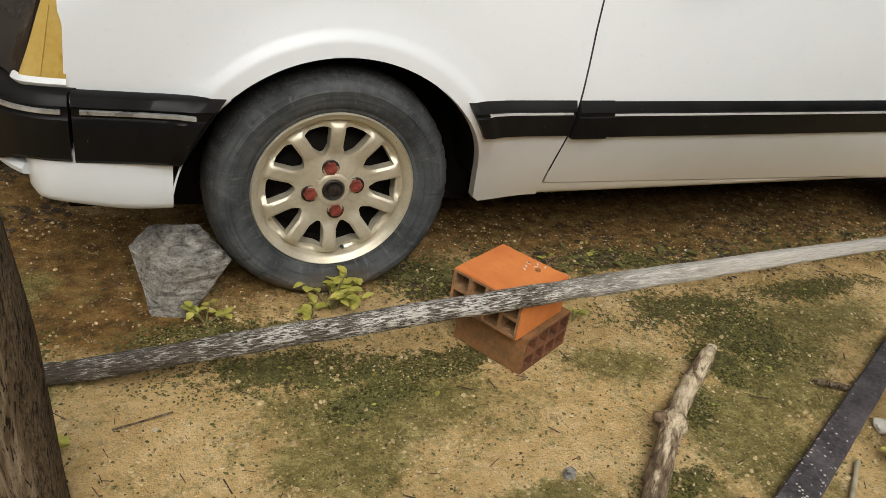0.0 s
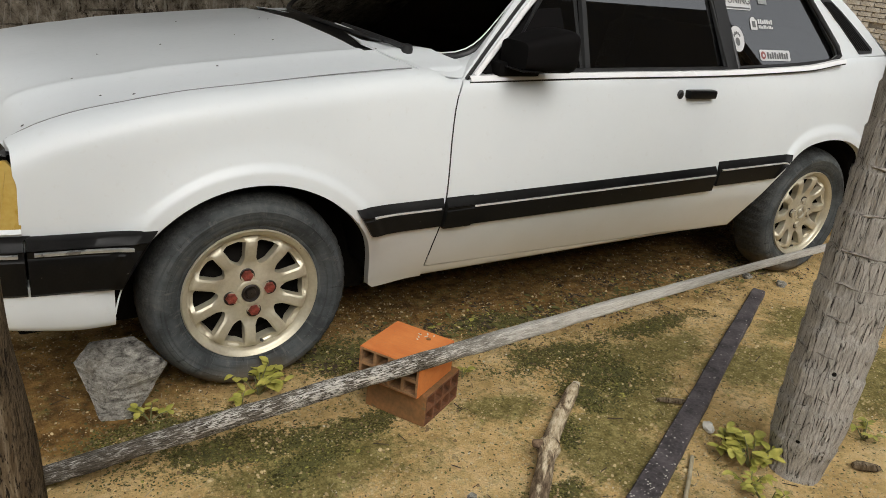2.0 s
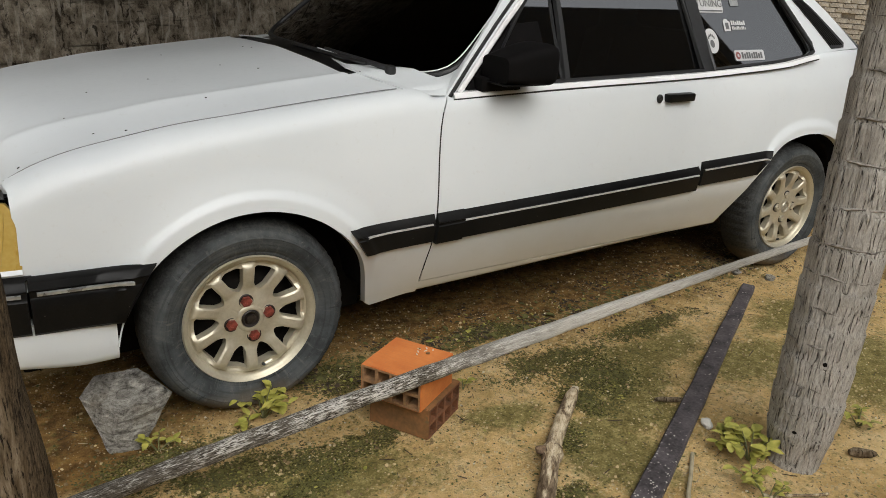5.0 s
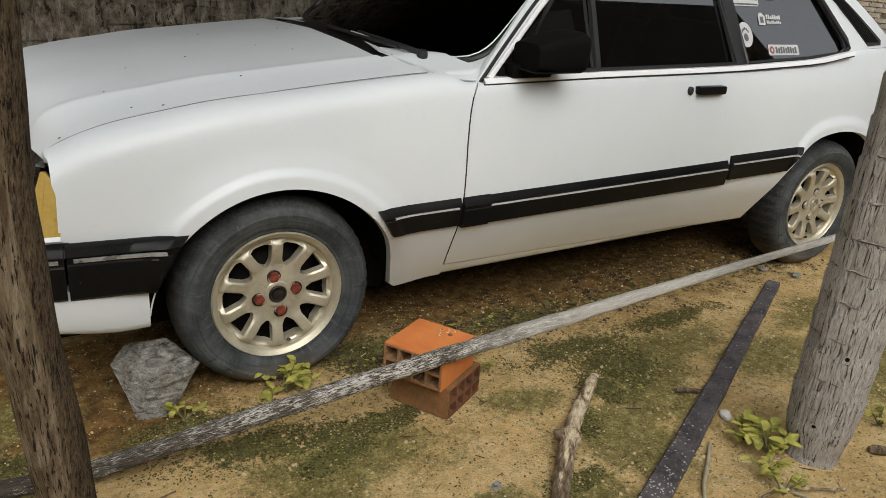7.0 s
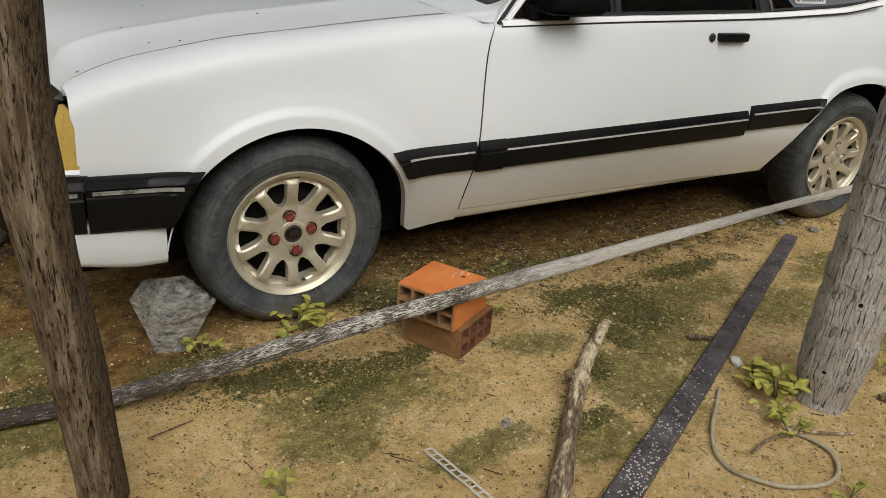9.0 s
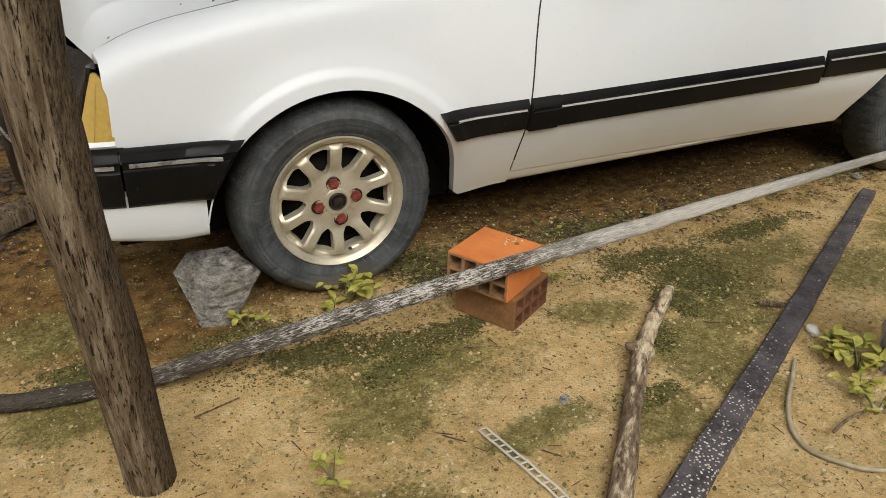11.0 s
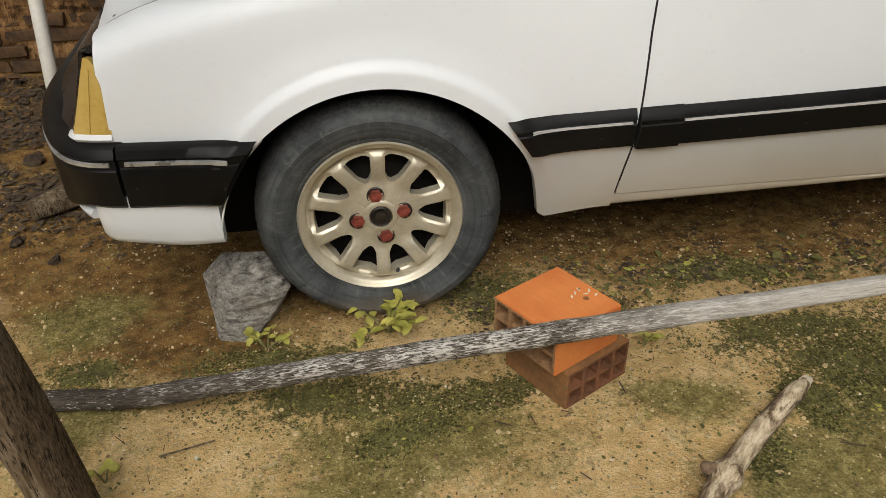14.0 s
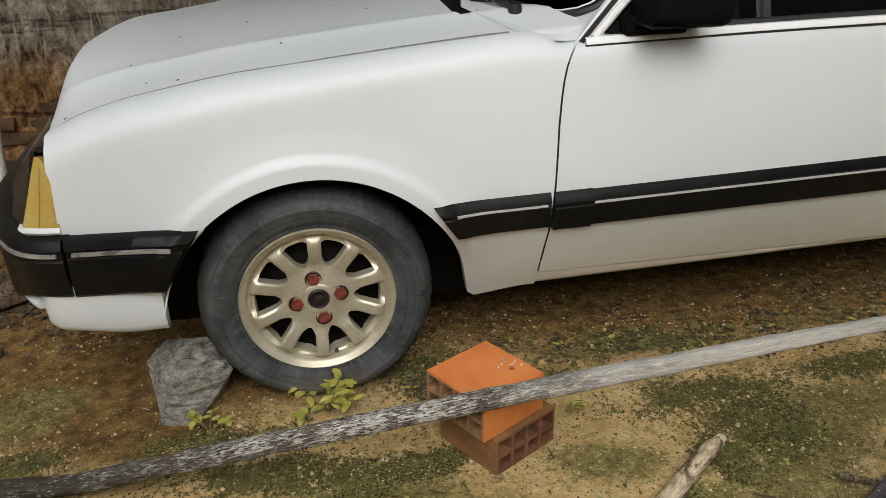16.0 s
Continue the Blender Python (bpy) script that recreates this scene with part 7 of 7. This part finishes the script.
solo("plastic_pipe", sweep([(-1.195, 1.42, 0.02), (-1.205, 1.56, 0.5), (-1.235, 1.72, 1.05), (-1.28, 1.95, 1.7)], 0.028, 16), M_PIPE, (-1.195, 1.42, 0), "dirty white plastic pipe leaning on the wall", "pipe")
solo("fallen_log", sweep([(-1.05, 0.62, 0.04), (-0.92, 0.75, 0.045), (-0.78, 0.86, 0.05)], [0.035, 0.045, 0.04], 12, wobble=0.3), M_POST, (-0.9, 0.75, 0), "short brown log lying before the car's nose", "log")


# ---- small stuff lying on the soil ----
def scatter(name, n, area, size, mat, label, seed, shape, keep=None):
    """Many tiny pieces as one mesh."""
    rnd = random.Random(seed)
    verts, faces = [], []
    x0, y0, x1, y1 = area
    made = 0
    while made < n:
        x, y = rnd.uniform(x0, x1), rnd.uniform(y0, y1)
        if keep and rnd.random() > keep(x, y):
            continue
        made += 1
        s = rnd.uniform(*size) * (1 if rnd.random() < 0.85 else 1.6)
        z, a, b0 = ground_z(x, y), rnd.uniform(0, 6.283), len(verts)
        c, d = math.cos(a), math.sin(a)
        if shape == "pebble":
            h = s * rnd.uniform(0.45, 0.8)
            for k in range(6):
                w = k * 1.0472
                r = s * rnd.uniform(0.75, 1.15)
                u, v = r * math.cos(w), r * 0.75 * math.sin(w)
                verts.append((x + u * c - v * d, y + u * d + v * c, z - 0.2 * h))
            for k in range(6):
                w = k * 1.0472 + 0.3
                r = s * rnd.uniform(0.5, 0.75)
                u, v = r * math.cos(w), r * 0.75 * math.sin(w)
                verts.append((x + u * c - v * d, y + u * d + v * c, z + h * rnd.uniform(0.7, 1.1)))
            for k in range(6):
                j = (k + 1) % 6
                faces.append((b0 + k, b0 + j, b0 + 6 + j, b0 + 6 + k))
            faces.append(tuple(b0 + 6 + k for k in range(6)))
        elif shape == "leaf":
            t, e = rnd.uniform(-0.5, 0.9), rnd.uniform(0.5, 0.75)
            lift = z + 0.001 + (s * 0.5 if rnd.random() < 0.4 else 0)
            for u, v, w in ((-1, 0, 0), (-0.3, e, 0.15), (0.5, e * 0.8, 0.25), (1, 0, 0.3), (0.5, -e * 0.8, 0.25), (-0.3, -e, 0.15)):
                u, v = u * s, v * s
                verts.append((x + u * c - v * d, y + u * d + v * c, lift + w * s * (1 + t)))
            faces.append(tuple(range(b0, b0 + 6)))
        else:
            L, r = s * rnd.uniform(4, 12), s * 0.35
            tip = rnd.uniform(-0.1, 0.25) * L
            for k, q in ((0, -0.5), (1, 0.5)):
                for w in (0, 2.094, 4.189):
                    u, v = q * L, r * math.cos(w)
                    verts.append((x + u * c - v * d, y + u * d + v * c, z + r + r * math.sin(w) + (tip if k else 0) * 0.3))
            for w in range(3):
                v = (w + 1) % 3
                faces.append((b0 + w, b0 + v, b0 + 3 + v, b0 + 3 + w))
    me = bpy.data.meshes.new(name)
    me.from_pydata(verts, [], faces)
    me.materials.append(mat)
    return tagged(new(name, me), label, "debris", kind="stuff")


NEAR = (-1.3, -1.45, 3.2, 1.1)
mossy = lambda x, y: 0.02 + 0.98 * patches(x, y, TUFT) * smoothstep(-0.25, 0.35, noise.noise(Vector((x * 12, y * 12, 4))))
bare = lambda x, y: (1.0 - 0.8 * patches(x, y, TUFT)) * (1.0 - 0.85 * patches(x, y, EARTH)) * (1.0 - 0.75 * patches(x, y, MOSS)) * (0.25 + 0.75 * smoothstep(-0.2, 0.3, noise.noise(Vector((x * 5, y * 5, 21)))))
under = lambda x, y: math.exp(-(((y - 0.02 - 0.03 * x) / 0.09) ** 2)) * (1 if x > 0.2 else 0.3)
scatter("pale_pebbles", 15000, NEAR, (0.0012, 0.0046), M_PEBBLE, "pale sandy pebbles scattered over the soil", 1, "pebble", bare)
scatter("brown_crumbs", 9000, NEAR, (0.0016, 0.0048), M_CRUMB, "brown crumbs of earth scattered over the soil", 2, "pebble", lambda x, y: 0.2 + 0.8 * max(patches(x, y, TUFT), patches(x, y, EARTH)))
scatter("earth_pebbles", 2600, NEAR, (0.0034, 0.0070), M_PEBBLE, "coarse sandy pebbles lying on the soil", 15, "pebble", lambda x, y: (0.25 + 0.75 * bare(x, y)) * (1 - 0.85 * patches(x, y, EARTH)) if noise.noise(Vector((x * 6, y * 6, 61))) > -0.1 else 0.05)
scatter("white_chips", 500, NEAR, (0.0015, 0.0052), M_CHIP, "white stone chips scattered over the soil", 3, "pebble", bare)
scatter("moss_leaves", 22000, NEAR, (0.0016, 0.0044), M_LEAF_DARK, "tiny green leaves of moss and seedlings on the soil", 4, "leaf", mossy)
scatter("bright_leaves", 240, NEAR, (0.0025, 0.006), M_LEAF, "tiny yellow-green leaves on the soil", 5, "leaf", mossy)
scatter("seedlings", 900, (0.1, -0.2, 2.6, 0.3), (0.005, 0.011), M_LEAF_DARK, "small dark seedlings along the car's shade", 6, "leaf", under)
edge = lambda x, y: math.exp(-(((y - 0.05 - 0.03 * x) / 0.15) ** 2)) * smoothstep(-0.15, 0.35, noise.noise(Vector((x * 7, y * 7, 33))))
scatter("edge_litter", 1300, (0.15, -0.25, 2.7, 0.5), (0.0018, 0.0055), M_CRUMB, "brown crumbs of litter along the car's shade", 11, "pebble", edge)
scatter("dark_litter", 1500, (0.15, -0.25, 2.7, 0.5), (0.003, 0.008), M_BARK_BIT, "dark dry leaf bits along the car's shade", 12, "leaf", edge)
scatter("edge_seedlings", 160, (0.2, -0.25, 2.7, 0.4), (0.004, 0.010), M_LEAF, "yellow-green seedlings along the car's shade", 13, "leaf", edge)
heap = lambda x, y: smoothstep(0.3, 0.9, y) * smoothstep(-0.3, 0.2, noise.noise(Vector((x * 4, y * 4, 50))))
scatter("leaf_litter", 15000, (-2.3, 0.3, -0.6, 2.1), (0.004, 0.011), M_BARK_BIT, "dark dead leaves and bits lying before the wall", 14, "leaf", heap)
scatter("dry_twigs", 1500, NEAR, (0.0015, 0.0032), M_BARK_BIT, "dry twigs and straw lying on the soil", 7, "twig")
scatter("pale_straw", 500, NEAR, (0.0015, 0.003), M_STRAW, "pale straw lying on the soil", 8, "twig")


# ---- bricks of the walls ----
def brick_meshes(size, mat, seed, rough):
    out = []
    for k in range(6):
        bm = box(bmesh.new(), (-size[0] / 2, -size[1] / 2, -size[2] / 2), (size[0] / 2, size[1] / 2, size[2] / 2), 0.006)
        for v in bm.verts:
            v.co += Vector((noise.noise(v.co * 20 + Vector((k, seed, 0))), noise.noise(v.co * 20 + Vector((seed, k, 3))), noise.noise(v.co * 20 + Vector((3, seed, k))))) * rough
        out.append(mesh_of(bm, mat, 50))
    return out


def lay_bricks(wall, meshes, u0, u1, z0, z1, pitch, place, turn, seed, gaps=0.0):
    rnd = random.Random(seed)
    rows = int((z1 - z0) / pitch[1])
    for r in range(rows):
        n = int((u1 - u0) / pitch[0])
        for k in range(n):
            if rnd.random() < gaps:
                continue
            u = u0 + (k + 0.5 * (r % 2)) * pitch[0]
            ob = new("brick", rnd.choice(meshes))
            ob.parent = wall
            x, y, z = place(u, z0 + (r + 0.5) * pitch[1])
            ob.matrix_local = pose(x + (rnd.uniform(-0.006, 0.006) if turn else 0), y + (0 if turn else rnd.uniform(-0.018, 0.010)), z, rnd.uniform(-2, 2), rnd.uniform(-2, 2), turn + rnd.uniform(-2, 2))


walls = {o.name: o for o in scene.objects if o.name.startswith("wall_")}
lay_bricks(walls["wall_east"], brick_meshes((0.21, 0.03, 0.062), M_WALL_BRICK, 1, 0.004), 3.6, 6.8, 0.45, 1.65, (0.22, 0.072), lambda u, z: (10.985, u, z), 90, 3, 0.04)
lay_bricks(walls["wall_north"], brick_meshes((0.185, 0.06, 0.056), M_EARTH_BRICK, 2, 0.020), -2.9, -0.2, 0.0, 0.36, (0.198, 0.070), lambda u, z: (u, WALL_Y + 0.024, z), 0, 5, 0.30)
